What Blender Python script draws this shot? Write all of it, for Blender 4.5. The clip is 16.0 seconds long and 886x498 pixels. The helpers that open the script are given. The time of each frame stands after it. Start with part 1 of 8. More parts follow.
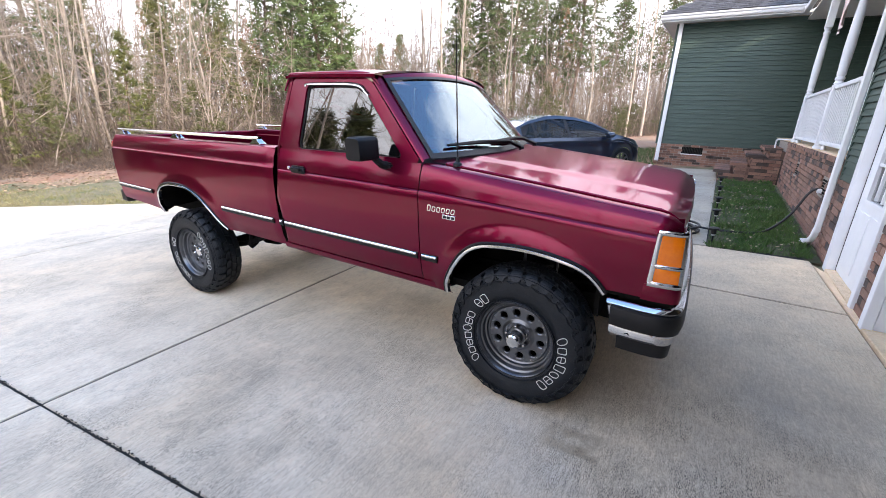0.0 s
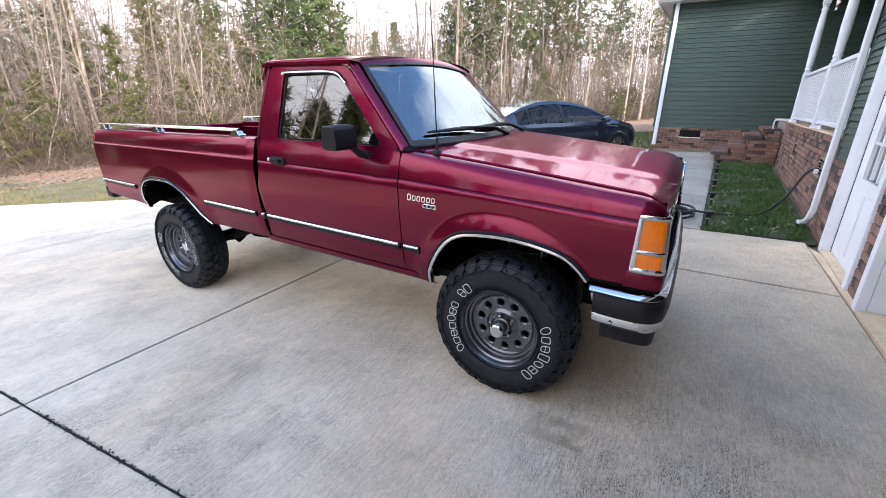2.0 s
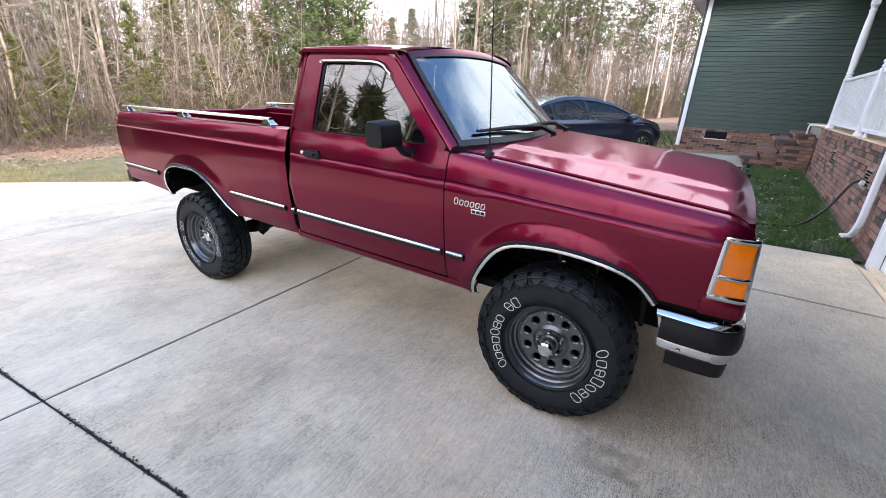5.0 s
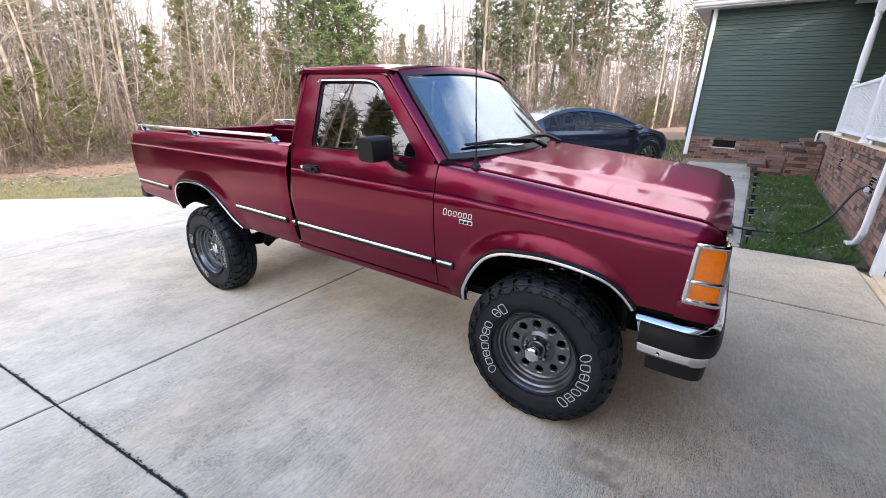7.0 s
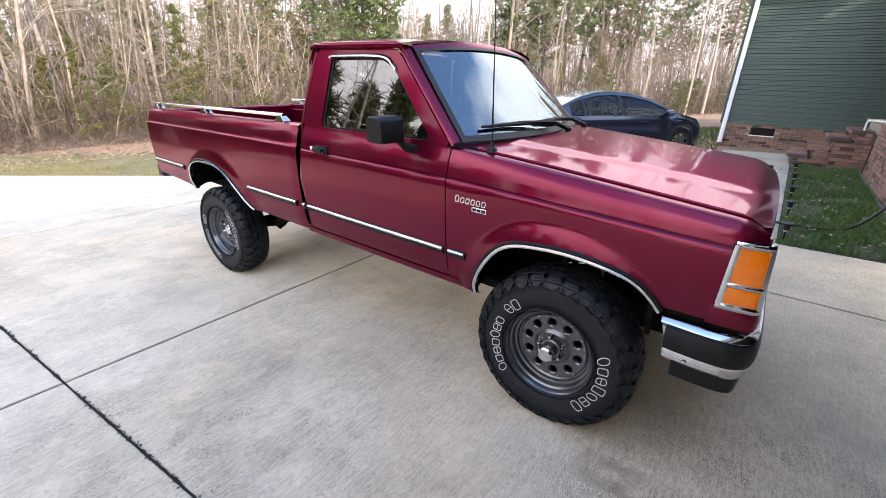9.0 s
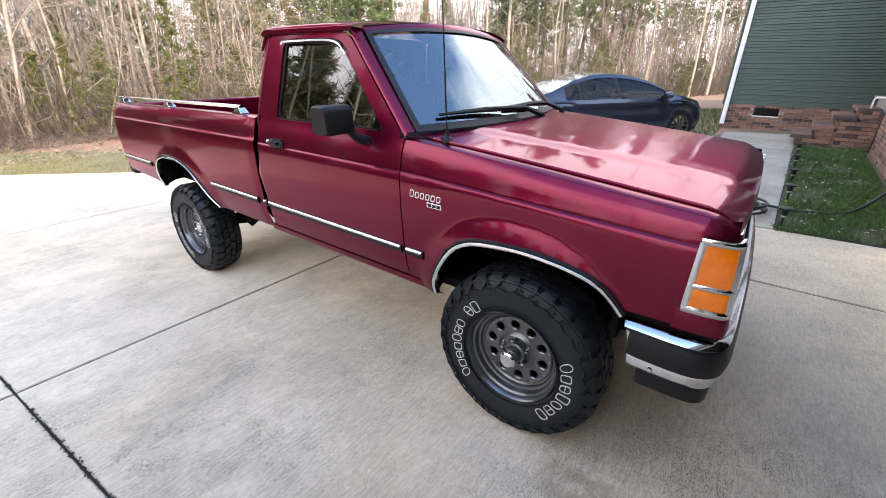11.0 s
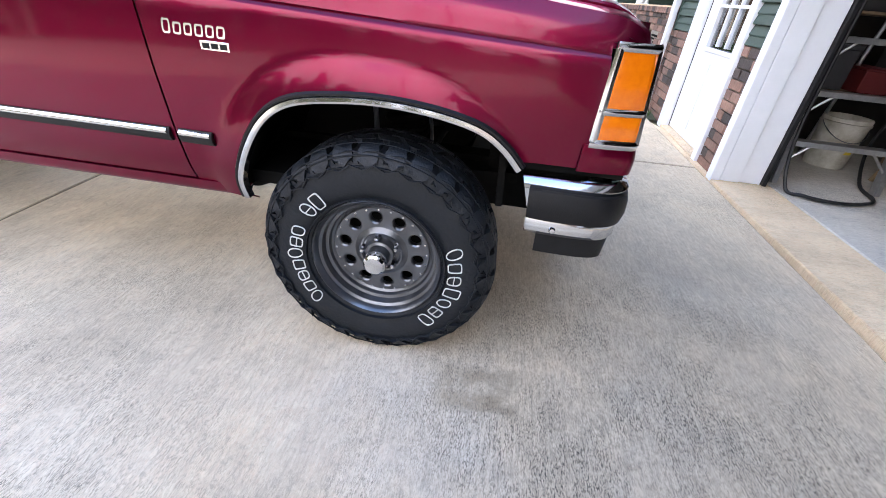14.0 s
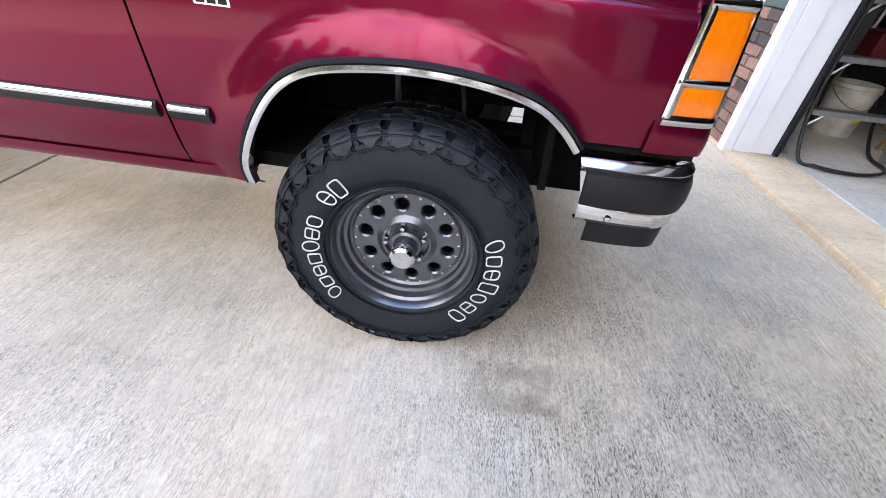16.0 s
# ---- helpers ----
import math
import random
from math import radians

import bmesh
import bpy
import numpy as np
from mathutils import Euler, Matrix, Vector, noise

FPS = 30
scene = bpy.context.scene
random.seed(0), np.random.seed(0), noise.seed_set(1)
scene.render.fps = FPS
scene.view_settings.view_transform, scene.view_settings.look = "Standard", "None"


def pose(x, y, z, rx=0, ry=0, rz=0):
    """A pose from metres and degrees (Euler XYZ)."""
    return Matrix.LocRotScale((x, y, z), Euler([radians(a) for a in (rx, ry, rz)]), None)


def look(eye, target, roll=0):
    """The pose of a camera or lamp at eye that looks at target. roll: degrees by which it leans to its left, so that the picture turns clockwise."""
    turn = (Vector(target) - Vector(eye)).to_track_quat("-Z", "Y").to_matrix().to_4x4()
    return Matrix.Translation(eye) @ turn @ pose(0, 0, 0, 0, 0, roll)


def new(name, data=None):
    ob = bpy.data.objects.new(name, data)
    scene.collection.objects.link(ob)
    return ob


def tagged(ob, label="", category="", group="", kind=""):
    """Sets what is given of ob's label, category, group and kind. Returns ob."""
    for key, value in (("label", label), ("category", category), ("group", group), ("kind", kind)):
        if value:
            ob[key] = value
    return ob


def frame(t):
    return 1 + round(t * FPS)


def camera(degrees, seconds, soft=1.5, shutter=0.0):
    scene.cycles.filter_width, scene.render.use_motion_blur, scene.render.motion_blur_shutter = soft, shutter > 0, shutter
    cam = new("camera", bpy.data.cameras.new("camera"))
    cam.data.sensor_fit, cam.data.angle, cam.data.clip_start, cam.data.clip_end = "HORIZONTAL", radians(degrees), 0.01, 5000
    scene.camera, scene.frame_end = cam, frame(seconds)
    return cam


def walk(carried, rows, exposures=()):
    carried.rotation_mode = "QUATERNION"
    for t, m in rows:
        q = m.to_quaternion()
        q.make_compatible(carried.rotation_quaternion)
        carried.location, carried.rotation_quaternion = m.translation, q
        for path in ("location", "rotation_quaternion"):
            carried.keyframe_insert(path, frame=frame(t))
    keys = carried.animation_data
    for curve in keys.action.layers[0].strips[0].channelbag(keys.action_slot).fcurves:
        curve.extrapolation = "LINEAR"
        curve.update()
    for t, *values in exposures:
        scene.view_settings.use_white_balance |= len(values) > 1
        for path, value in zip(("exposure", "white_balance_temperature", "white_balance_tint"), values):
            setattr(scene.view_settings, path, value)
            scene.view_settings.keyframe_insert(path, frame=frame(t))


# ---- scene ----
cam = camera(93.6, 16.0, soft=0.7, shutter=0.1)
# the driveway falls away from the house by about three degrees: what stands on it is built square to it and then leaned
SLOPE = Matrix.Translation((4.7, 2.0, 0)) @ Vector((0.0488, 0.0188, 0.9986)).rotation_difference(Vector((0, 0, 1))).to_matrix().to_4x4() @ Matrix.Translation((-4.7, -2.0, 0))
EXPOSURE = [(0.0, 0.50, 6900, 18), (8.0, 0.51, 7150, 18), (11.5, 0.66, 7350, 18), (12.5, 0.70, 7000, 18), (14.0, 1.17, 7000, 18), (16.0, 1.39, 7100, 18)]
PATH = [
    (0, (3.544, -1.765, 1.424), (2.561, -0.132, 0.819), -1.0),
    (0.5, (3.547, -1.765, 1.425), (2.574, -0.126, 0.819), -1.2),
    (1, (3.558, -1.753, 1.424), (2.603, -0.108, 0.807), -1.5),
    (1.5, (3.614, -1.697, 1.414), (2.665, -0.055, 0.778), -1.8),
    (2, (3.605, -1.68, 1.409), (2.626, -0.063, 0.756), -2.3),
    (2.5, (3.597, -1.672, 1.405), (2.602, -0.074, 0.728), -2.2),
    (3, (3.528, -1.655, 1.405), (2.523, -0.07, 0.714), -1.6),
    (3.5, (3.431, -1.655, 1.419), (2.423, -0.074, 0.724), -0.9),
    (4, (3.375, -1.658, 1.426), (2.374, -0.079, 0.718), -0.4),
    (4.5, (3.345, -1.638, 1.436), (2.349, -0.054, 0.731), -0.2),
    (7, (3.492, -1.647, 1.457), (2.435, -0.075, 0.816), -1.2),
    (7.5, (3.488, -1.626, 1.458), (2.41, -0.07, 0.812), -1.3),
    (8, (3.48, -1.601, 1.451), (2.386, -0.064, 0.788), -1.2),
    (8.5, (3.473, -1.576, 1.446), (2.364, -0.058, 0.764), -0.8),
    (9, (3.459, -1.521, 1.435), (2.336, -0.025, 0.728), -0.6),
    (9.2, (3.46, -1.489, 1.424), (2.335, 0.0, 0.705), -0.7),
    (11.5, (3.637, -1.268, 1.422), (2.504, 0.194, 0.661), -2.2),
    (12, (3.766, -1.356, 1.425), (2.636, 0.102, 0.652), -1.8),
    (12.5, (3.7, -1.39, 1.38), (2.761, 0.185, 0.581), -1.5),
    (13, (3.514, -1.417, 1.282), (2.883, 0.268, 0.408), -1.1),
    (13.5, (3.369, -1.245, 1.179), (2.973, 0.461, 0.214), -0.2),
    (14, (3.231, -1.031, 1.086), (3.012, 0.639, 0.008), 1.8),
    (14.5, (3.08, -0.975, 1.068), (2.948, 0.668, -0.064), 2.9),
    (15, (3.026, -0.951, 1.065), (2.906, 0.663, -0.11), 2.9),
    (15.5, (3.048, -0.925, 1.053), (2.932, 0.673, -0.144), 2.9),
    (16, (3.065, -0.902, 1.056), (2.949, 0.694, -0.143), 2.7),
]
walk(cam, [(t, SLOPE @ look(eye, target, roll)) for t, eye, target, roll in PATH], EXPOSURE)
# ---- world, sun ----
world = bpy.data.worlds.new("sky")
scene.world = world
world.use_nodes = True
wn, wl = world.node_tree.nodes, world.node_tree.links
sky = wn.new("ShaderNodeTexSky")
sky.sky_type = "NISHITA"
sky.sun_disc = False
sky.sun_elevation, sky.sun_rotation = radians(24), radians(118)
sky.air_density, sky.dust_density, sky.ozone_density = 1.0, 2.0, 1.0
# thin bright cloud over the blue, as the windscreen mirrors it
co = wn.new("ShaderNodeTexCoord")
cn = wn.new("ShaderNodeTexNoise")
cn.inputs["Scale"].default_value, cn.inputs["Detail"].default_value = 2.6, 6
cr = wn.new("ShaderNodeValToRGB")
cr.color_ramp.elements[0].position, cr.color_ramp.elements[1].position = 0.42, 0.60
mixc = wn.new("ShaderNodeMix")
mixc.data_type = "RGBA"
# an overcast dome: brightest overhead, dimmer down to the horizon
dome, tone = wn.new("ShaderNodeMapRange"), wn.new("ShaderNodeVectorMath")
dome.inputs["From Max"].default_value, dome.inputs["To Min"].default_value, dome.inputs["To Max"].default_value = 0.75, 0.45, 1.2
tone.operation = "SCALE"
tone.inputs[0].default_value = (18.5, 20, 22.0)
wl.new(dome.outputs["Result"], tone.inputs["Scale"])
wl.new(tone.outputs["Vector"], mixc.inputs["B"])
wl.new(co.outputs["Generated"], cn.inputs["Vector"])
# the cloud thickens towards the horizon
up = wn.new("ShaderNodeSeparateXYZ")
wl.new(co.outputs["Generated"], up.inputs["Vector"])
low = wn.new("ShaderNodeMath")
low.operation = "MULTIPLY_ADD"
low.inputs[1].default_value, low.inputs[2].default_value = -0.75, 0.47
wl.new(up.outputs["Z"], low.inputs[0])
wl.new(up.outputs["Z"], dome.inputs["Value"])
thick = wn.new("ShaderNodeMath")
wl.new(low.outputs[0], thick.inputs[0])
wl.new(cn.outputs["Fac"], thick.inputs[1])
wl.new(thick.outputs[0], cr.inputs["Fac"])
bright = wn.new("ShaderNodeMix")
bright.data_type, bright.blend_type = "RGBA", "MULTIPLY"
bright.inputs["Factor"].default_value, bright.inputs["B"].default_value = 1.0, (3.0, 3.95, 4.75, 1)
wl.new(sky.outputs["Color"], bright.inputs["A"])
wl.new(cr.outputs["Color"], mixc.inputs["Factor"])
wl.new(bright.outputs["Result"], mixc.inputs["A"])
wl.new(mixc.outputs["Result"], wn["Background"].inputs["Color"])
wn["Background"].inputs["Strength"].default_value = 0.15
sun = new("sun", bpy.data.lights.new("sun", "SUN"))
sun.data.energy, sun.data.angle, sun.data.color = 5.5, radians(1.5), (1.0, 0.89, 0.75)
# low, from beyond the house, behind the camera's right shoulder
sun.matrix_world = look((30, -16, 17), (0, 0, 0))


# ---- materials ----
def mat(name, base, rough=0.6, metal=0.0, var=0.0, scale=4.0, second=None, bump=0.0, bump_scale=60.0, coat=0.0, coords="Object", spec=0.5, stretch=(1, 1, 1), fine=0.0, random_tint=0.0, island=0.0):
    """A surface with large blotches towards a second colour, fine grain and relief."""
    m = bpy.data.materials.new(name)
    m.use_nodes = True
    n, l = m.node_tree.nodes, m.node_tree.links
    b = n["Principled BSDF"]
    b.inputs["Roughness"].default_value, b.inputs["Metallic"].default_value = rough, metal
    b.inputs["Coat Weight"].default_value, b.inputs["Coat Roughness"].default_value = coat, 0.04
    b.inputs["Specular IOR Level"].default_value = spec
    tc = n.new("ShaderNodeTexCoord")
    mp = n.new("ShaderNodeMapping")
    mp.inputs["Scale"].default_value = stretch
    l.new(tc.outputs[coords], mp.inputs["Vector"])
    colour = None
    if var or second:
        nz = n.new("ShaderNodeTexNoise")
        nz.inputs["Scale"].default_value, nz.inputs["Detail"].default_value, nz.inputs["Roughness"].default_value = scale, 8, 0.65
        l.new(mp.outputs["Vector"], nz.inputs["Vector"])
        mx = n.new("ShaderNodeMix")
        mx.data_type = "RGBA"
        mx.inputs["A"].default_value = (*base, 1)
        mx.inputs["B"].default_value = (*(second or [c * (1 - var) for c in base]), 1)
        rp = n.new("ShaderNodeValToRGB")
        rp.color_ramp.elements[0].position, rp.color_ramp.elements[1].position = 0.35, 0.68
        l.new(nz.outputs["Fac"], rp.inputs["Fac"])
        l.new(rp.outputs["Color"], mx.inputs["Factor"])
        colour = mx.outputs["Result"]
    if fine:
        nf = n.new("ShaderNodeTexNoise")
        nf.inputs["Scale"].default_value, nf.inputs["Detail"].default_value = bump_scale * 1.7, 4
        l.new(mp.outputs["Vector"], nf.inputs["Vector"])
        mf = n.new("ShaderNodeMix")
        mf.data_type, mf.blend_type = "RGBA", "OVERLAY"
        mf.inputs["Factor"].default_value = fine
        if colour:
            l.new(colour, mf.inputs["A"])
        else:
            mf.inputs["A"].default_value = (*base, 1)
        l.new(nf.outputs["Fac"], mf.inputs["B"])
        colour = mf.outputs["Result"]
    if random_tint or island:
        rnd = n.new("ShaderNodeObjectInfo" if random_tint else "ShaderNodeNewGeometry")
        hs = n.new("ShaderNodeHueSaturation")
        mr = n.new("ShaderNodeMapRange")
        amount = random_tint or island
        mr.inputs["To Min"].default_value, mr.inputs["To Max"].default_value = 1 - amount, 1 + amount
        l.new(rnd.outputs["Random" if random_tint else "Random Per Island"], mr.inputs["Value"])
        l.new(mr.outputs["Result"], hs.inputs["Value"])
        if colour:
            l.new(colour, hs.inputs["Color"])
        else:
            hs.inputs["Color"].default_value = (*base, 1)
        colour = hs.outputs["Color"]
    if colour:
        l.new(colour, b.inputs["Base Color"])
    else:
        b.inputs["Base Color"].default_value = (*base, 1)
    if bump:
        nb = n.new("ShaderNodeTexNoise")
        nb.inputs["Scale"].default_value, nb.inputs["Detail"].default_value = bump_scale, 5
        l.new(mp.outputs["Vector"], nb.inputs["Vector"])
        bp = n.new("ShaderNodeBump")
        bp.inputs["Strength"].default_value, bp.inputs["Distance"].default_value = bump, 0.01
        l.new(nb.outputs["Fac"], bp.inputs["Height"])
        l.new(bp.outputs["Normal"], b.inputs["Normal"])
    return m


def glass(name, tint, rough=0.0, see=0.5, ior=1.6, sheen=(1, 1, 1)):
    """A thin pane: clear film that lets part of the light through and mirrors the rest."""
    m = bpy.data.materials.new(name)
    m.use_nodes = True
    n, l = m.node_tree.nodes, m.node_tree.links
    n.remove(n["Principled BSDF"])
    tr, gl, mx, fr = n.new("ShaderNodeBsdfTransparent"), n.new("ShaderNodeBsdfGlossy"), n.new("ShaderNodeMixShader"), n.new("ShaderNodeFresnel")
    tr.inputs["Color"].default_value = (*[c * see for c in tint], 1)
    gl.inputs["Roughness"].default_value = rough
    gl.inputs["Color"].default_value = (*sheen, 1)
    fr.inputs["IOR"].default_value = ior
    l.new(fr.outputs["Fac"], mx.inputs["Fac"])
    l.new(tr.outputs["BSDF"], mx.inputs[1])
    l.new(gl.outputs["BSDF"], mx.inputs[2])
    l.new(mx.outputs["Shader"], n["Material Output"].inputs["Surface"])
    return m


def concrete(name, base, dark, broom=(1, 7, 1), marks=False):
    """Broom-finished concrete: cloudy tone, warm stains, worn patches of dark pits and fine brushed lines."""
    m = mat(name, base, 0.85, 0, second=dark, scale=0.9, bump=0.0, coords="Object")
    n, l = m.node_tree.nodes, m.node_tree.links
    b = n["Principled BSDF"]
    colour = b.inputs["Base Color"].links[0].from_socket
    tc = n.new("ShaderNodeTexCoord")
    mp = n.new("ShaderNodeMapping")
    mp.inputs["Scale"].default_value = broom
    l.new(tc.outputs["Object"], mp.inputs["Vector"])

    broad = n.new("ShaderNodeMapping")
    broad.inputs["Scale"].default_value = [1 + (k - 1) * 4.0 for k in broom]
    l.new(tc.outputs["Object"], broad.inputs["Vector"])

    def field(scale, detail, rough, low, high, brushed=False, offset=0.0):
        f = n.new("ShaderNodeTexNoise")
        f.noise_dimensions = "4D"
        f.inputs["W"].default_value = offset
        f.inputs["Scale"].default_value, f.inputs["Detail"].default_value, f.inputs["Roughness"].default_value = scale, detail, rough
        l.new(broad.outputs["Vector"] if brushed == "long" else mp.outputs["Vector"] if brushed else tc.outputs["Object"], f.inputs["Vector"])
        r = n.new("ShaderNodeMapRange")
        r.inputs["From Min"].default_value, r.inputs["From Max"].default_value = low, high
        l.new(f.outputs["Fac"], r.inputs["Value"])
        return f.outputs["Fac"], r.outputs["Result"]

    def times(a, c):
        k = n.new("ShaderNodeMath")
        k.operation = "MULTIPLY"
        l.new(a, k.inputs[0])
        if isinstance(c, float):
            k.inputs[1].default_value = c
        else:
            l.new(c, k.inputs[1])
        return k.outputs[0]

    def blend(a, fac, c, kind="MIX"):
        k = n.new("ShaderNodeMix")
        k.data_type, k.blend_type = "RGBA", kind
        l.new(a, k.inputs["A"])
        if isinstance(fac, float):
            k.inputs["Factor"].default_value = fac
        else:
            l.new(fac, k.inputs["Factor"])
        if isinstance(c, tuple):
            k.inputs["B"].default_value = (*c, 1)
        else:
            l.new(c, k.inputs["B"])
        return k.outputs["Result"]

    grain, _ = field(28, 7, 0.75, 0, 1, True)
    speck, _ = field(42, 7, 0.85, 0, 1)
    _, warm = field(0.55, 5, 0.6, 0.45, 0.7, False, 3.0)
    _, cool = field(0.7, 6, 0.65, 0.52, 0.75, False, 7.0)
    _, blot = field(3.2, 8, 0.7, 0.48, 0.68, False, 11.0)
    _, streak = field(1.5, 6, 0.65, 0.50, 0.66, True, 37.0)
    _, worn = field(1.1, 6, 0.6, 0.40, 0.72, False, 17.0)
    _, pits = field(78, 5, 0.75, 0.48, 0.56, True, 23.0)
    _, rows_ = field(9, 4, 0.6, 0.30, 0.54, "long", 61.0)
    _, patch = field(3.4, 8, 0.72, 0.36, 0.56, False, 59.0)
    _, lines = field(11, 6, 0.7, 0.46, 0.70, "long", 41.0)
    _, dots = field(48, 4, 0.7, 0.57, 0.64, False, 29.0)
    if marks:
        # worn to bare grit beside the front wheel, brown by the garage, rinsed pale under the hub
        def spot(x, y, r, core):
            v = n.new("ShaderNodeVectorMath")
            v.operation = "DISTANCE"
            v.inputs[1].default_value = (x, y, 0.09)
            l.new(tc.outputs["Object"], v.inputs[0])
            k = n.new("ShaderNodeMath")
            k.operation = "MULTIPLY_ADD"
            k.inputs[1].default_value = 0.9
            l.new(rough_edge, k.inputs[0])
            l.new(v.outputs["Value"], k.inputs[2])
            q = n.new("ShaderNodeMapRange")
            q.inputs["From Min"].default_value, q.inputs["From Max"].default_value = r + 0.45, core + 0.45
            l.new(k.outputs[0], q.inputs["Value"])
            return q.outputs["Result"]

        def scuff(x, y, w, d):
            """A ragged rectangular smear of rubber."""
            p = n.new("ShaderNodeVectorMath")
            p.operation = "MULTIPLY_ADD"
            p.inputs[1].default_value, p.inputs[2].default_value = (1 / w, 1 / d, 0), (-x / w, -y / d, 0)
            l.new(tc.outputs["Object"], p.inputs[0])
            a = n.new("ShaderNodeVectorMath")
            a.operation = "ABSOLUTE"
            l.new(p.outputs["Vector"], a.inputs[0])
            xy = n.new("ShaderNodeSeparateXYZ")
            l.new(a.outputs["Vector"], xy.inputs["Vector"])
            k = n.new("ShaderNodeMath")
            k.operation = "MAXIMUM"
            l.new(xy.outputs["X"], k.inputs[0])
            l.new(xy.outputs["Y"], k.inputs[1])
            q = n.new("ShaderNodeMapRange")
            q.inputs["From Min"].default_value, q.inputs["From Max"].default_value = 1.12, 0.78
            l.new(k.outputs[0], q.inputs["Value"])
            return q.outputs["Result"]

        rough_edge, _ = field(2.1, 6, 0.65, 0, 1, False, 31.0)
        _, smear = field(14, 9, 0.78, 0.36, 0.56, False, 47.0)
        top = n.new("ShaderNodeMath")
        top.operation = "MAXIMUM"
        l.new(worn, top.inputs[0])
        l.new(spot(3.95, -0.30, 1.5, 0.45), top.inputs[1])
        more = n.new("ShaderNodeMath")
        more.operation = "MAXIMUM"
        l.new(top.outputs[0], more.inputs[0])
        l.new(spot(1.75, -0.80, 1.3, 0.3), more.inputs[1])
        worn = more.outputs[0]
        colour = blend(colour, times(spot(1.75, -0.80, 1.2, 0.2), 0.10), (0.42, 0.36, 0.27))
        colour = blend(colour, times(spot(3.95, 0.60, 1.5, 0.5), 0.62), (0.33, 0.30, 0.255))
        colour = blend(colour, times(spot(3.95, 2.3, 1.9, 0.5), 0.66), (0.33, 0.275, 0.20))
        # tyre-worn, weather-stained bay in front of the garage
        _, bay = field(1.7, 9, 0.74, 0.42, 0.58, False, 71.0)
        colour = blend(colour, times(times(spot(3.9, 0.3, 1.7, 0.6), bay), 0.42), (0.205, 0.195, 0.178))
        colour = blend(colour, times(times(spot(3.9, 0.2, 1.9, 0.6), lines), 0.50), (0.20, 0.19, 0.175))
        # grit torn out of the broomed face where wheels turn
        _, torn = field(46, 4, 0.7, 0.52, 0.58, True, 83.0)
        colour = blend(colour, times(times(spot(3.80, -0.35, 1.15, 0.35), torn), 0.72), (0.085, 0.078, 0.068))
        # far slabs tinted cream: the warm light there, put into the colour
        colour = blend(colour, times(spot(-3.4, 1.2, 6.6, 2.4), 0.80), (0.78, 0.635, 0.465))
        colour = blend(colour, times(spot(3.85, -0.5, 1.0, 0.2), 0.16), (0.30, 0.275, 0.25))
        colour = blend(colour, times(spot(2.98, -0.26, 0.42, 0.10), 0.55), (0.66, 0.69, 0.69))
        colour = blend(colour, times(spot(4.62, 0.25, 0.9, 0.1), 0.5), (0.66, 0.53, 0.37))
        colour = blend(colour, times(spot(4.62, 1.55, 1.0, 0.2), 0.7), (0.78, 0.62, 0.42))
        colour = blend(colour, times(spot(4.62, 2.9, 1.1, 0.2), 0.7), (0.78, 0.62, 0.42))
        colour = blend(colour, times(times(scuff(3.235, -0.145, 0.125, 0.088), smear), 0.92), (0.10, 0.10, 0.09))
        colour = blend(colour, times(times(scuff(3.28, -0.195, 0.085, 0.032), smear), 0.9), (0.06, 0.06, 0.055))
        colour = blend(colour, times(times(scuff(2.98, -0.33, 0.11, 0.06), smear), 0.35), (0.36, 0.40, 0.39))
    colour = blend(colour, times(warm, 0.7), (base[0] * 0.90, base[1] * 0.80, base[2] * 0.68))
    colour = blend(colour, times(cool, 0.35), (dark[0] * 0.72, dark[1] * 0.76, dark[2] * 0.84))
    colour = blend(colour, times(blot, 0.66), (dark[0] * 0.78, dark[1] * 0.76, dark[2] * 0.74))
    colour = blend(colour, times(lines, 0.34), (dark[0] * 0.5, dark[1] * 0.5, dark[2] * 0.5))
    colour = blend(colour, times(times(worn, patch), 0.15), (dark[0] * 0.66, dark[1] * 0.69, dark[2] * 0.72))
    colour = blend(colour, times(times(times(pits, rows_), times(worn, patch)), 1.0), (dark[0] * 0.10, dark[1] * 0.10, dark[2] * 0.10))
    colour = blend(colour, times(streak, 0.24), (dark[0] * 0.62, dark[1] * 0.60, dark[2] * 0.58))
    colour = blend(colour, times(dots, 0.28), (dark[0] * 0.5, dark[1] * 0.5, dark[2] * 0.5))
    colour = blend(colour, 0.50, grain, "OVERLAY")
    colour = blend(colour, 0.30, speck, "OVERLAY")
    l.new(colour, b.inputs["Base Color"])
    bp = n.new("ShaderNodeBump")
    bp.inputs["Strength"].default_value, bp.inputs["Distance"].default_value = 0.55, 0.004
    l.new(grain, bp.inputs["Height"])
    l.new(bp.outputs["Normal"], b.inputs["Normal"])
    return m


PAINT = mat("red_metallic_paint", (0.160, 0.0037, 0.026), 0.29, 0.80, second=(0.142, 0.0032, 0.023), scale=1.3, coat=0.70, spec=0.1, bump=0.02, bump_scale=3)
PAINT.node_tree.nodes["Principled BSDF"].inputs["Coat Roughness"].default_value = 0.06
PAINT.node_tree.nodes["Principled BSDF"].inputs["Coat IOR"].default_value = 1.4
PAINT.node_tree.nodes["Principled BSDF"].inputs["Specular Tint"].default_value = (0.80, 0.28, 0.50, 1)
CHROME = mat("chrome", (0.70, 0.71, 0.735), 0.11, 1.0, var=0.12, scale=9)
STEEL = mat("gunmetal_paint", (0.158, 0.164, 0.177), 0.28, 0.85, var=0.25, scale=14)
